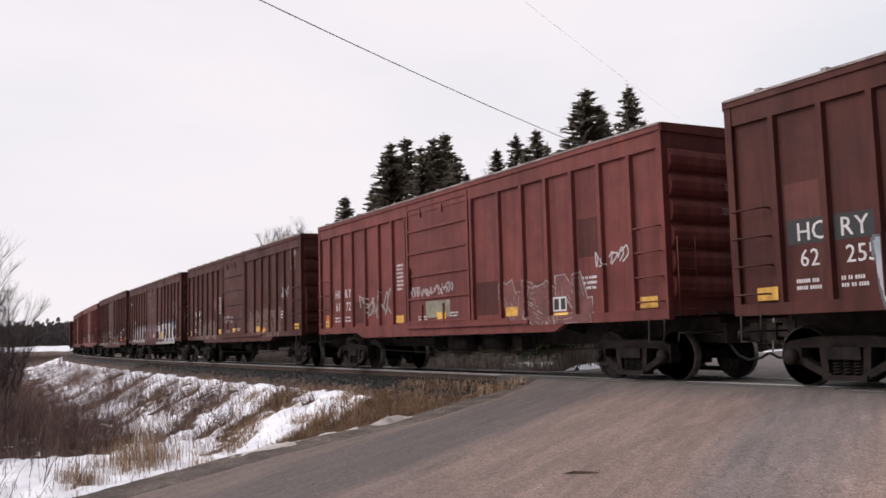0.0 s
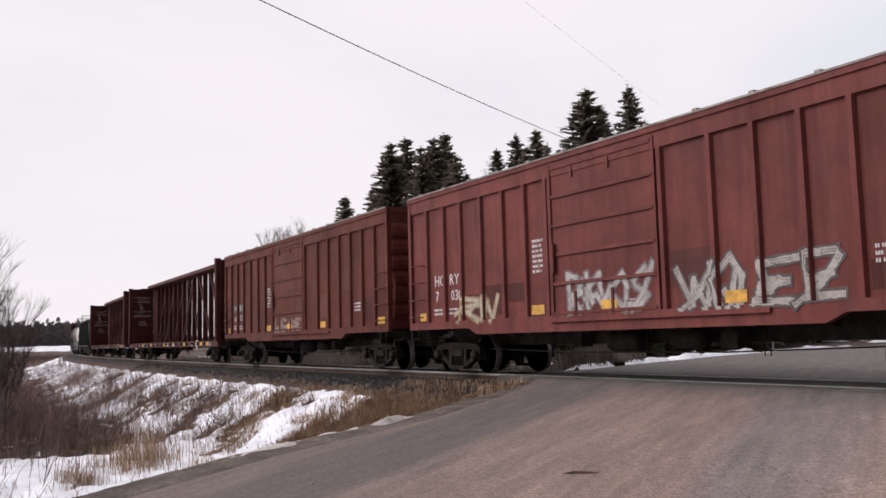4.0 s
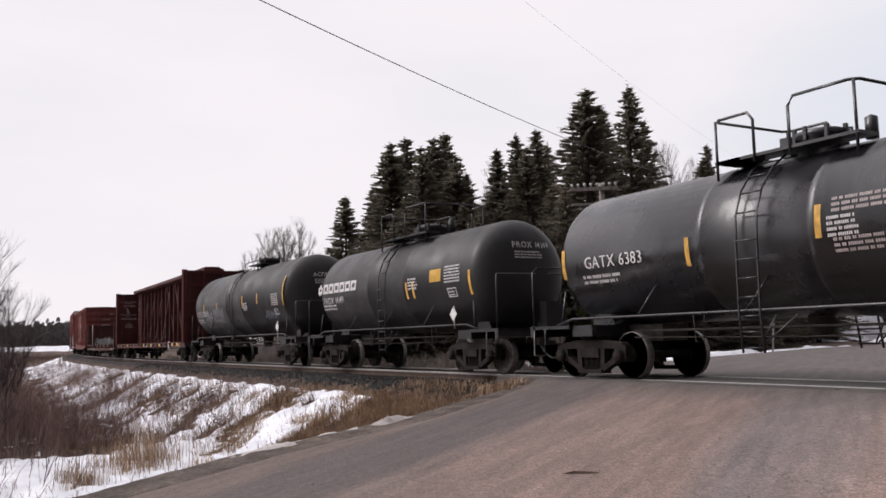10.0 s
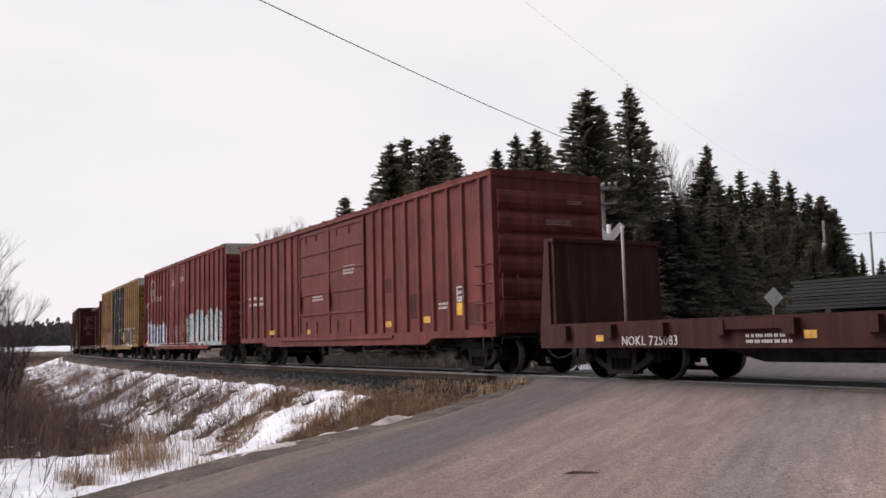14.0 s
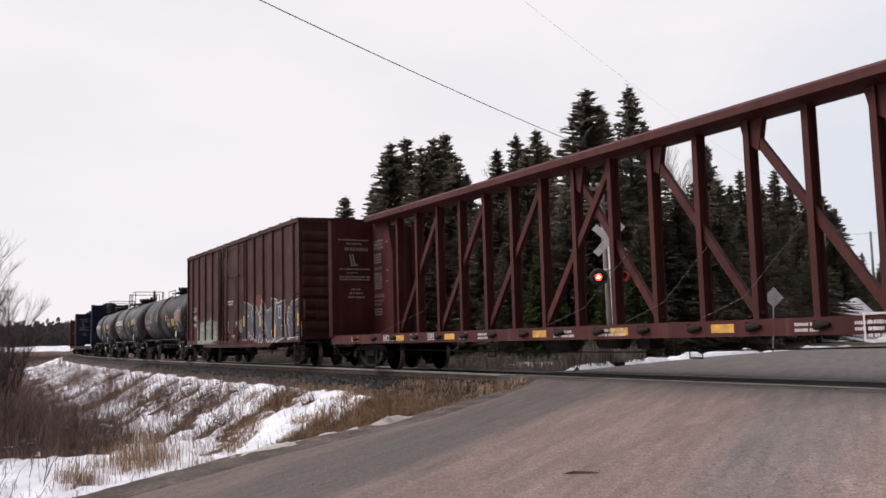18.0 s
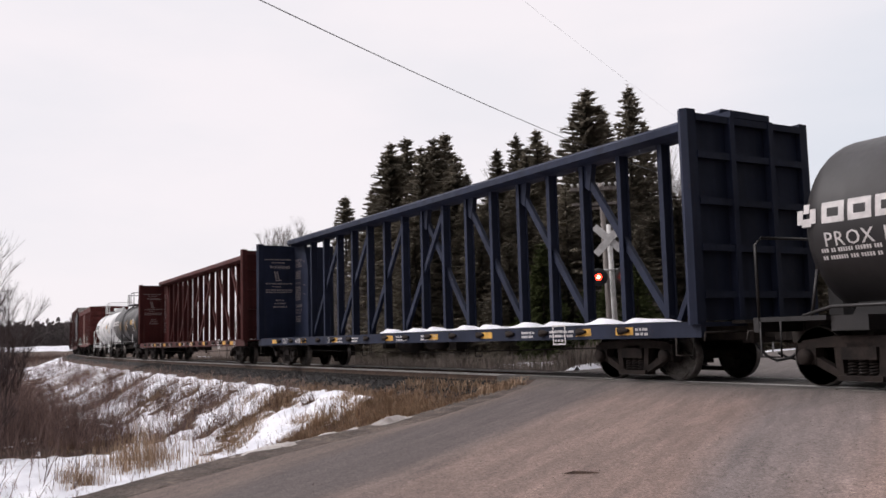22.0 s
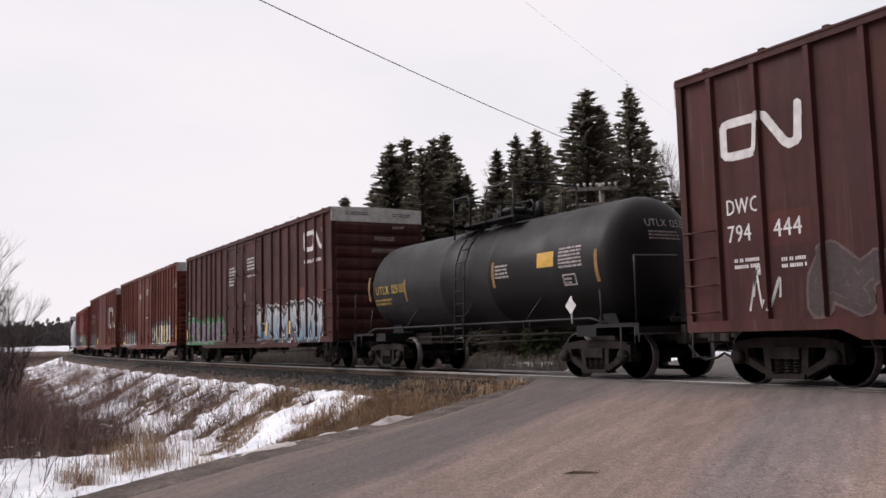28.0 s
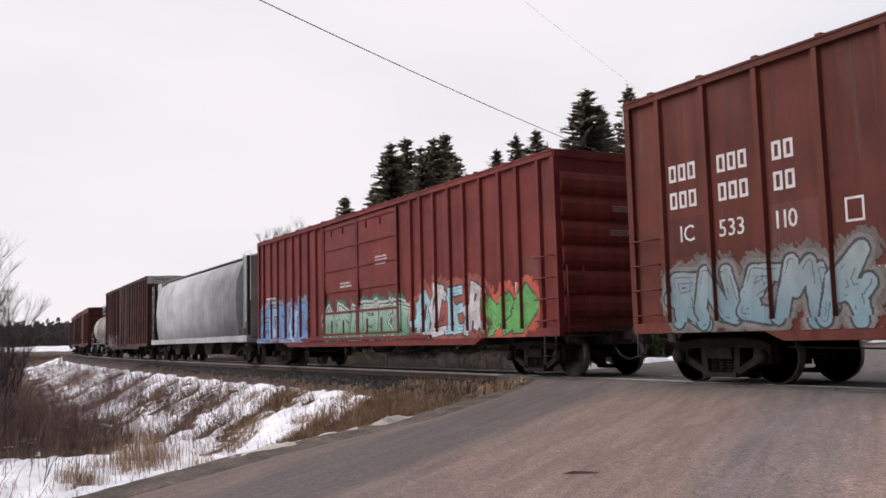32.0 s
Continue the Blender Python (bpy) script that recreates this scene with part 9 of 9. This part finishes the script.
rng = random.Random(8)
k = Kit()
n = 0
while n < 30000:
    s = -15 - 85 * rng.random() ** 1.3
    d = -3.4 - 12.3 * rng.random()
    x, y, _ = along(s, d, 0)
    out = (road_left(y) - x) * 0.85
    dense = (0.5 if -29 < s < -25.9 and d < -7.2 else 0.08) + 0.9 * min(1, max(0, (-d - 6.2) / 3.4)) + 0.5 * noise.noise((x * 0.25, y * 0.25, 6))
    low = s > -25.9 and d < -7.5 or s > -24
    if low:
        dense = 0.07
    elif d > -6.3:
        dense = 0.05 + 0.65 * max(0, noise.noise((s * 0.5, d * 0.3, 9))) + (0.08 if s < -38 else 0.0)
    if out < 1.2 or rng.random() > dense:
        n += 0.25
        continue
    h = rng.uniform(0.12, 0.5) if low else rng.uniform(0.4, 1.3) * (1.0 + 1.3 * min(1, max(0, (-d - 8.0) / 3.5)) * rng.random())
    z = ground_z(x, y)
    turn = rng.uniform(0, 6.28)
    mid, tip = stick(k, x, y, z, h, rng.uniform(0.02, 0.3) if rng.random() < 0.6 else rng.uniform(0.3, 0.9), turn, rng.uniform(0.003, 0.007))
    for q in range(rng.randrange(2, 5)):
        stick(k, mid[0], mid[1], mid[2] - 0.1 * q * h, h * rng.uniform(0.25, 0.5), rng.uniform(0.3, 0.9), rng.uniform(0, 6.28), 0.0035)
    n += 1
# single tall stalks in the snow of the ditch
for i in range(26):
    x, y = rng.uniform(-24.5, -17.5), rng.uniform(-11.6, -8.8)
    stick(k, x, y, ground_z(x, y), rng.uniform(0.6, 1.3), rng.uniform(0.2, 0.8), rng.uniform(-0.6, 1.6), rng.uniform(0.007, 0.013))
# low bushes rooted in the bank
for s0, d0, hh, m in ((-29.5, -4.7, 0.75, 70), (-30.4, -5.4, 0.6, 50), (-35.2, -4.6, 0.9, 70), (-38.0, -5.5, 0.8, 60), (-41.5, -4.3, 0.8, 70), (-46.0, -5.0, 0.9, 80), (-50.0, -4.4, 0.9, 80), (-55.0, -5.0, 1.0, 80), (-33.0, -6.2, 0.7, 50), (-27.4, -5.9, 0.45, 35), (-29.0, -4.6, 1.0, 90), (-31.5, -5.3, 0.8, 70), (-36.5, -5.6, 0.9, 80), (-25.4, -5.6, 0.5, 40), (-24.0, -6.3, 0.5, 40), (-43.0, -5.8, 0.9, 90), (-39.5, -6.2, 0.9, 80), (-61.0, -5.0, 1.0, 90)):
    for q in range(m):
        x, y, _ = along(s0 + rng.gauss(0, 0.45), d0 + rng.gauss(0, 0.30), 0)
        h = hh * rng.uniform(0.5, 1.15)
        mid, tip = stick(k, x, y, ground_z(x, y), h, rng.uniform(0.1, 0.6), rng.uniform(0, 6.28), rng.uniform(0.004, 0.007))
        for w in range(2):
            stick(k, mid[0], mid[1], mid[2], h * rng.uniform(0.3, 0.5), rng.uniform(0.3, 0.9), rng.uniform(0, 6.28), 0.003)
# stems standing in the bare streaks
for u0, d0, d1, wide, amount in BARE_STREAKS:
    for q in range(int(130 * (d1 - d0))):
        d = rng.uniform(d0, d1)
        x, y, _ = along(u0 - 1.2 * d + rng.gauss(0, wide * 0.45), d, 0)
        mid, tip = stick(k, x, y, ground_z(x, y), rng.uniform(0.12, 0.5), rng.uniform(0.2, 0.9), rng.uniform(-2.4, -0.4), rng.uniform(0.003, 0.006))
# taller thicket farther out along the line
for i in range(2600):
    s, d = -85 - 190 * rng.random(), -7.0 - 30 * rng.random()
    x, y, _ = along(s, d, 0)
    h = rng.uniform(1.0, 2.3)
    mid, tip = stick(k, x, y, ground_z(x, y), h, rng.uniform(0.02, 0.3), rng.uniform(0, 6.28), rng.uniform(0.015, 0.035))
    stick(k, mid[0], mid[1], mid[2], h * 0.45, rng.uniform(0.3, 0.9), rng.uniform(0, 6.28), 0.012)
tagged(new("brush", k.mesh("brush", STEM)), "dense leafless brown brush in the ditch", "brush", kind="stuff")


def blade(k, x, y, z, h, lean, turn, w):
    dx, dy = math.cos(turn) * lean * h, math.sin(turn) * lean * h
    px, py = -math.sin(turn) * w, math.cos(turn) * w
    o = len(k.v)
    k.v += [(x - px, y - py, z - 0.03), (x + px, y + py, z - 0.03), (x + dx * 0.4 + px * 0.7, y + dy * 0.4 + py * 0.7, z + h * 0.6), (x + dx * 0.4 - px * 0.7, y + dy * 0.4 - py * 0.7, z + h * 0.6), (x + dx, y + dy, z + h * 0.9)]
    k.face_add((o, o + 1, o + 2, o + 3))
    k.face_add((o + 3, o + 2, o + 4))


k = Kit()
n = 0
while n < 3400:
    pick = rng.random()
    if pick < 0.40:
        s, d, hh, m = -13.6 - 12 * rng.random(), -2.55 - 3.4 * rng.random(), rng.uniform(0.06, 0.20), 16
    elif pick < 0.95:
        s, d, hh, m = -17 - 60 * rng.random() ** 1.4, -2.9 - 6.5 * rng.random(), rng.uniform(0.14, 0.42), 13
    else:
        s, d, hh, m = -13 - 12 * rng.random(), -6 - 6 * rng.random(), rng.uniform(0.25, 0.6), 18
    x, y, _ = along(s, d, 0)
    out = (road_left(y) - x) * 0.85
    if out < 0.6 or (s > -26.5 and d < -7.2) or snow_depth(x, y, s, d) > 0.03:
        n += 0.2
        continue
    for q in range(m):
        bx, by = x + rng.gauss(0, 0.12), y + rng.gauss(0, 0.12)
        if (road_left(by) - bx) < 0.3:
            continue
        blade(k, bx, by, ground_z(bx, by), hh * rng.uniform(0.5, 1.2), rng.uniform(0.2, 1.1), rng.gauss(-1.2, 1.0), rng.uniform(0.004, 0.008))
    n += 1
for x0, y0, wide, hh, m in ((-21.3, -8.3, 0.7, 0.75, 170), (-22.5, -7.6, 0.6, 0.65, 120), (-20.6, -9.9, 0.45, 0.5, 110), (-19.6, -7.6, 0.5, 0.5, 90), (-25.9, -3.6, 0.5, 0.4, 120), (-25.2, -3.9, 0.4, 0.35, 80), (-36.4, -4.3, 0.7, 0.5, 120), (-29.6, -6.9, 0.6, 0.5, 90), (-20.6, -4.3, 0.5, 0.35, 110),
                            (-27.3, -3.7, 0.7, 0.28, 150), (-26.2, -4.5, 0.8, 0.25, 150), (-24.5, -4.7, 0.8, 0.25, 160), (-28.7, -4.2, 0.7, 0.3, 130), (-23.3, -5.3, 0.7, 0.28, 140), (-31.5, -4.6, 0.8, 0.3, 130),
                            (-19.9, -9.75, 0.5, 0.42, 220), (-22.3, -8.35, 0.9, 0.75, 260), (-23.4, -8.0, 0.7, 0.7, 160), (-25.4, -7.6, 0.8, 0.7, 160), (-25.1, -3.55, 0.7, 0.42, 240), (-21.2, -3.6, 0.9, 0.3, 260), (-20.3, -5.1, 0.7, 0.25, 160),
                            (-17.6, -2.35, 0.8, 0.17, 200), (-16.5, -2.05, 0.7, 0.14, 170), (-18.9, -2.6, 0.8, 0.2, 200), (-15.5, -2.5, 0.8, 0.16, 200), (-16.8, -3.1, 0.9, 0.2, 240), (-18.3, -3.6, 0.9, 0.22, 240), (-14.9, -3.3, 0.5, 0.15, 120)):
    for q in range(m):
        bx, by = x0 + rng.gauss(0, wide * 0.5), y0 + rng.gauss(0, wide * 0.5)
        if road_left(by) - bx > 0.2:
            blade(k, bx, by, max(ground_z(bx, by), -0.45 if by > -2.4 else -9), hh * rng.uniform(0.5, 1.2), rng.uniform(0.05, 0.6), rng.uniform(0, 6.28), rng.uniform(0.005, 0.010))
for i in range(5200):
    bx, by = rng.uniform(-20.5, -13.8), -1.85 - 2.6 * rng.random() ** 1.2
    if road_left(by) - bx < 0.15 or noise.noise((bx * 0.9, by * 1.4, 3)) < -0.22:
        continue
    blade(k, bx, by, max(ground_z(bx, by), -0.20 - 0.4 * max(0.0, -1.85 - by)), rng.uniform(0.06, 0.20), rng.uniform(0.2, 1.2), rng.uniform(0, 6.28), rng.uniform(0.005, 0.010))
tagged(new("dry_grass", k.mesh("dry_grass", DRY)), "tufts of straw-coloured dead grass", "grass", kind="stuff")
k = Kit()
for i in range(30000):
    s, d = -16.5 - 60 * rng.random() ** 1.3, 3.5 + 9 * rng.random() ** 1.6
    x, y, _ = along(s, d, 0)
    if (road_left(y) - x) < 0.8 or noise.noise((x * 0.3, y * 0.3, 2)) < -0.35:
        continue
    blade(k, x, y, ground_z(x, y), rng.uniform(0.4, 1.25), rng.uniform(0.05, 0.4), rng.uniform(0, 6.28), rng.uniform(0.006, 0.014))
for i in range(1300):
    y = 2.4 + 6.5 * rng.random()
    x = road_left(y) - 0.35 - 2.2 * rng.random() ** 1.5
    blade(k, x, y, ground_z(x, y) + 0.1, rng.uniform(0.3, 0.75), rng.uniform(0.05, 0.4), rng.uniform(0, 6.28), rng.uniform(0.006, 0.012))
for i in range(900):
    # tall reeds round the foot of the crossing signal
    x, y = -20.9 + rng.gauss(0, 0.7), 5.2 + rng.gauss(0, 0.7)
    if road_left(y) - x > 0.3:
        blade(k, x, y, ground_z(x, y), rng.uniform(0.5, 1.15), rng.uniform(0.05, 0.35), rng.uniform(0, 6.28), rng.uniform(0.008, 0.015))
tagged(new("dead_reeds", k.mesh("dead_reeds", REED)), "dull brown dead reeds beyond the track", "reeds", kind="stuff")

# grit on the road and one flattened clod
k = Kit()
for i in range(2600):
    y = -12.5 + 11 * rng.random()
    w = rng.random()
    x, _, z = road_point(w, y)
    if noise.noise((x * 0.8, y * 0.5, 3)) < -0.1:
        continue
    r = rng.uniform(0.004, 0.012)
    o = len(k.v)
    for px, py, pz in ((1, 0, 0), (-0.5, 0.87, 0), (-0.5, -0.87, 0), (0, 0, 0.8)):
        k.v.append((x + px * r * rng.uniform(0.6, 1.4), y + py * r * rng.uniform(0.6, 1.4), z + pz * r + 0.002))
    for q in ((0, 1, 3), (1, 2, 3), (2, 0, 3)):
        k.face_add(tuple(o + i for i in q))
for i in range(6500):
    y = -11.8 + 8.4 * rng.random()
    x = road_left(y) + 0.35 - 1.7 * rng.random() + rng.gauss(0, 0.12)
    r, z = rng.uniform(0.008, 0.028), max(ground_z(x, y), road_z(y) - 0.06 if x > road_left(y) else -9)
    o = len(k.v)
    for px, py, pz in ((1, 0, 0), (-0.5, 0.87, 0), (-0.5, -0.87, 0), (0, 0, 0.8)):
        k.v.append((x + px * r * rng.uniform(0.6, 1.4), y + py * r * rng.uniform(0.6, 1.4), z + pz * r + 0.004))
    for q in ((0, 1, 3), (1, 2, 3), (2, 0, 3)):
        k.face_add(tuple(o + i for i in q))
tagged(new("road_grit", k.mesh("road_grit", ROAD_GRIT)), "scattered grit and pebbles on the road", "grit", kind="stuff")
k = Kit()
cx, cy = -6.43, -7.60
rows = 7
for i in range(9):
    for j in range(rows):
        u, v = 2 * i / 8 - 1, 2 * j / (rows - 1) - 1
        m = max(0.0, 1 - u * u * 0.95 - v * v * 0.95)
        k.v.append((cx + 0.15 * u + 0.03 * v, cy + 0.05 * v + 0.12 * u, road_z(cy) + 0.03 + 0.045 * math.sqrt(m) * (1 + 0.4 * noise.noise((u * 3, v * 3, 1)))))
for i in range(8):
    for j in range(rows - 1):
        k.face_add((i * rows + j, (i + 1) * rows + j, (i + 1) * rows + j + 1, i * rows + j + 1), True)
tagged(new("dirt_clod", k.mesh("dirt_clod", EARTH)), "flattened brown clod of dirt on the road", "clod")

# ---- crossing signal, poles, wires, sign ----
SX, SY = -21.444, 5.932
LENSES = []
sig = tagged(new("crossing_signal"), "railway crossing signal with crossbuck and two lamps", "crossing signal")
sig.location = (SX, SY, ground_z(SX, SY))
sig.rotation_euler = (radians(0.8), radians(-1.3), radians(45))
# local frame: the signal faces -y, toward traffic on the near side
part("mast", Kit().tube([(0, 0, -0.1), (0, 0, 4.40)], 0.095, 10, 0.075), SIGN_WHITE, sig, "weathered white mast")
part("base", Kit().box(-0.2, 0.2, -0.2, 0.2, -0.1, 0.12), STEEL, sig)
for s in (-1, 1):
    c, d = math.cos(radians(45)), math.sin(radians(45))
    q = []
    for a, b in ((-0.62, -0.115), (0.62, -0.115), (0.62, 0.115), (-0.62, 0.115)):
        q.append((a * c * s - b * d * s * 1.0 if s > 0 else -(a * c) + b * d, 3.92 + a * d + b * c))
    part("crossbuck_arm", Kit().prism(q if s > 0 else q[::-1], "y", -0.12 - 0.02 * s, -0.10 - 0.02 * s), SIGN_WHITE, sig, "white crossbuck board")
part("crossarm", Kit().tube([(-0.46, -0.1, 2.98), (0.46, -0.1, 2.98)], 0.03, 6), GALV, sig)
for s in (-1, 1):
    lamp = part("signal_lamp", Kit().lathe(((-0.14, 0.0), (-0.14, 0.15), (-0.18, 0.27), (-0.16, 0.28), (-0.10, 0.17), (0.04, 0.12), (0.04, 0.0)), "y", 20), BLACK, sig, "round black signal lamp", at=(s * 0.385 + 0.0, -0.10, 2.76))
    hood = Kit()
    for i in range(9):
        a0, a1 = radians(10 + i * 17.8), radians(10 + (i + 1) * 17.8)
        hood.quad((0.14 * math.cos(a0), -0.16, 0.14 * math.sin(a0)), (0.14 * math.cos(a1), -0.16, 0.14 * math.sin(a1)), (0.14 * math.cos(a1), -0.38, 0.14 * math.sin(a1) - 0.02), (0.14 * math.cos(a0), -0.38, 0.14 * math.sin(a0) - 0.02))
    part("hood", hood, BLACK, lamp)
    # a disc that turns in the lamp: one face shines, the other is dark
    disc = Kit()
    disc.lathe(((-0.016, 0.052), (-0.006, 0.095), (0.0, 0.105)), "y", 18)
    disc.cur = 2
    disc.lathe(((-0.02, 0.0), (-0.016, 0.052)), "y", 18)
    disc.cur = 1
    disc.lathe(((0.0, 0.105), (0.006, 0.095), (0.016, 0.05), (0.02, 0.0)), "y", 18)
    LENSES.append((part("lens", disc.mesh("lens", (LENS_RED, LENS_DARK, LENS_HOT)), LENS_RED, lamp, "red flashing lens", at=(0, -0.26, 0)), s))


def utility_pole(x, y, h, label, r=0.13, arms=(), lean=(0, 0, 0), pins=0, turn=0.0):
    p = tagged(new("utility_pole"), label, "utility pole", "poles along road and line")
    p.location, p.rotation_euler = (x, y, ground_z(x, y) - 0.1), (lean[0], lean[1], turn)
    part("pole", Kit().tube([(0, 0, 0), (0, 0, h * 0.5), (0, 0, h)], r, 9, r * 0.72), POLE_WOOD, p)
    for z, w in arms:
        arm = part("crossarm", Kit().box(-w, w, -0.16, -0.06, z - 0.06, z + 0.06), POLE_WOOD, p)
        for i in range(pins):
            part("insulator", Kit().lathe(((0.06, 0.0), (0.06, 0.025), (0.12, 0.03), (0.13, 0.05), (0.19, 0.045), (0.21, 0.0)), "z", 8), SIGN_WHITE, arm, at=(-w + 0.07 + i * (2 * w - 0.14) / max(1, pins - 1), -0.11, z))
    return p


pole = utility_pole(-23.40, 7.43, 6.5, "old weathered telegraph pole with insulators", 0.12, ((6.3, 0.82),), (0, radians(-1.4), 0), 8, radians(60))
part("crossarm", Kit().box(-0.78, 0.72, -0.16, -0.06, 5.74, 5.82), POLE_WOOD, pole)
part("crossarm", Kit().box(-0.5, 0.55, 0.06, 0.14, 5.62, 5.70), POLE_WOOD, pole)
for arm in pole.children:
    # the arms sit off centre on the pole
    if arm.name.startswith("crossarm"):
        arm.location.x -= 0.26
utility_pole(-61.1, 69.6, 12.6, "grey wooden power pole by the road", 0.2)
box = tagged(new("pole_transformer", Kit().lathe(((0, 0.0), (0, 0.32), (1.3, 0.32), (1.45, 0.2), (1.45, 0.0)), "z", 14).mesh("pole_transformer", GALV)), "grey drum transformer hung on a pole", "transformer")
box.location = (-60.85, 69.2, ground_z(-61.1, 69.6) + 8.6)
utility_pole(-74.2, 96.8, 14.0, "tall wooden power pole by the road", 0.2)
utility_pole(-66.5, 69.6, 17.2, "tall wooden power pole against the woods", 0.2, ((16.9, 1.9),), (0, 0, 0), 3, 0.9)


def wire(a, b, z0, rise, sag, u0, r, label):
    """A hanging wire over the line from a to b (plan), from u0 before a on to b."""
    pts = []
    for i in range(61):
        u = u0 + (1 - u0) * i / 60
        pts.append((a[0] + (b[0] - a[0]) * u, a[1] + (b[1] - a[1]) * u, z0 + rise * u - 4 * sag * u * (1 - u)))
    tagged(new("overhead_wire", Kit().tube(pts, r, 5).mesh("overhead_wire", WIRE)), label, "wire", "overhead wires")


wire((-16.8, -7.0), (-66.5, 69.6), 7.7, 9.2, 1.8, -0.35, 0.012, "long thin overhead wire crossing above the road")
wire((-33.3, 17.3), (-66.0, 70.0), 13.7, 3.4, 0.5, -0.8, 0.003, "thin overhead wire running to the far pole")
wire((-61.1, 69.6), (-74.2, 96.8), 11.9, 1.6, 0.6, 0.0, 0.02, "slack wire between two power poles")
wire((-74.2, 96.8), (20, 130), 13.4, -1.0, 1.0, 0.0, 0.02, "slack wire from the last power pole")
sign = tagged(new("warning_sign"), "grey back of a diamond road sign on a post", "road sign")
sign.location, sign.rotation_euler = (-32.75, 26.54, ground_z(-32.75, 26.54)), (0, radians(4), radians(40))
part("post", Kit().box(-0.04, 0.04, 0.0, 0.06, -0.1, 3.2), GALV, sign)
part("board", Kit().prism(((0, 2.33), (0.5, 2.89), (0, 3.45), (-0.5, 2.89)), "y", -0.03, -0.004), GALV, sign, "diamond board seen from behind")

# ploughed snow left beside the far road
k = Kit()
for i in range(15):
    for j in range(15):
        u, v = i / 7 - 1, j / 7 - 1
        m = max(0.0, 1 - (u * u + v * v) ** 1.1)
        x, y = -55.1 + 2.9 * u, 64.5 + 4.2 * v
        k.v.append((x, y, ground_z(x, y) - 0.05 + 3.7 * m ** 0.6 * (1 + 0.25 * noise.noise((x * 0.7, y * 0.7, 5)) + 0.10 * noise.noise((x * 2.2, y * 2.2, 8)))))
for i in range(14):
    for j in range(14):
        k.face_add((i * 15 + j, (i + 1) * 15 + j, (i + 1) * 15 + j + 1, i * 15 + j + 1), True)
tagged(new("snow_pile", k.mesh("snow_pile", SNOW)), "tall pile of old ploughed snow beside the road", "snow pile")


# ---- movement ----
def travelled(t):
    return SPEED * t + GAIN * t * t / 2


def motions():
    for car, centre, arm in CARS:
        rows = []
        for i in range(65):
            t = i * 0.5
            s = centre + travelled(t)
            a, b = rail_at(s + arm), rail_at(s - arm)
            turn = math.degrees(math.atan2(a[1] - b[1], a[0] - b[0]))
            rows.append((t, pose((a[0] + b[0]) / 2, (a[1] + b[1]) / 2, 0, 0, 0, turn)))
        walk(car, rows)
    # wheels roll while they pass in front
    centres = {car.name: centre for car, centre, arm in CARS}
    for wheel, offset, car in ROLLING:
        start = centres[car.name] + offset
        ticks = [i / 30 for i in range(961) if -45 < start + travelled(i / 30) < 2]
        if not ticks:
            continue
        at = tuple(wheel.location)
        rows = [(t, pose(*at, 0, math.degrees((start + travelled(t)) / 0.457) % 360, 0)) for t in ticks]
        if ticks[0] > 0:
            rows.insert(0, (0.0, rows[0][1]))
        if ticks[-1] < 32:
            rows.append((32.0, rows[-1][1]))
        walk(wheel, rows)
    # the two lamps flash in turn
    for lens, side in LENSES:
        at = tuple(lens.location)
        face = 0.0 if side < 0 else 180.0
        rows = [(0.0, pose(*at, 0, 0, face))]
        for i in range(1, 69):
            t = 0.4703 * i
            if t > 31.9:
                break
            for j in range(4):
                rows.append((t - 0.03 + 0.02 * j, pose(*at, 0, 0, face + 60 * j)))
            face += 180.0
        rows.append((32.0, pose(*at, 0, 0, face)))
        walk(lens, rows)


motions()
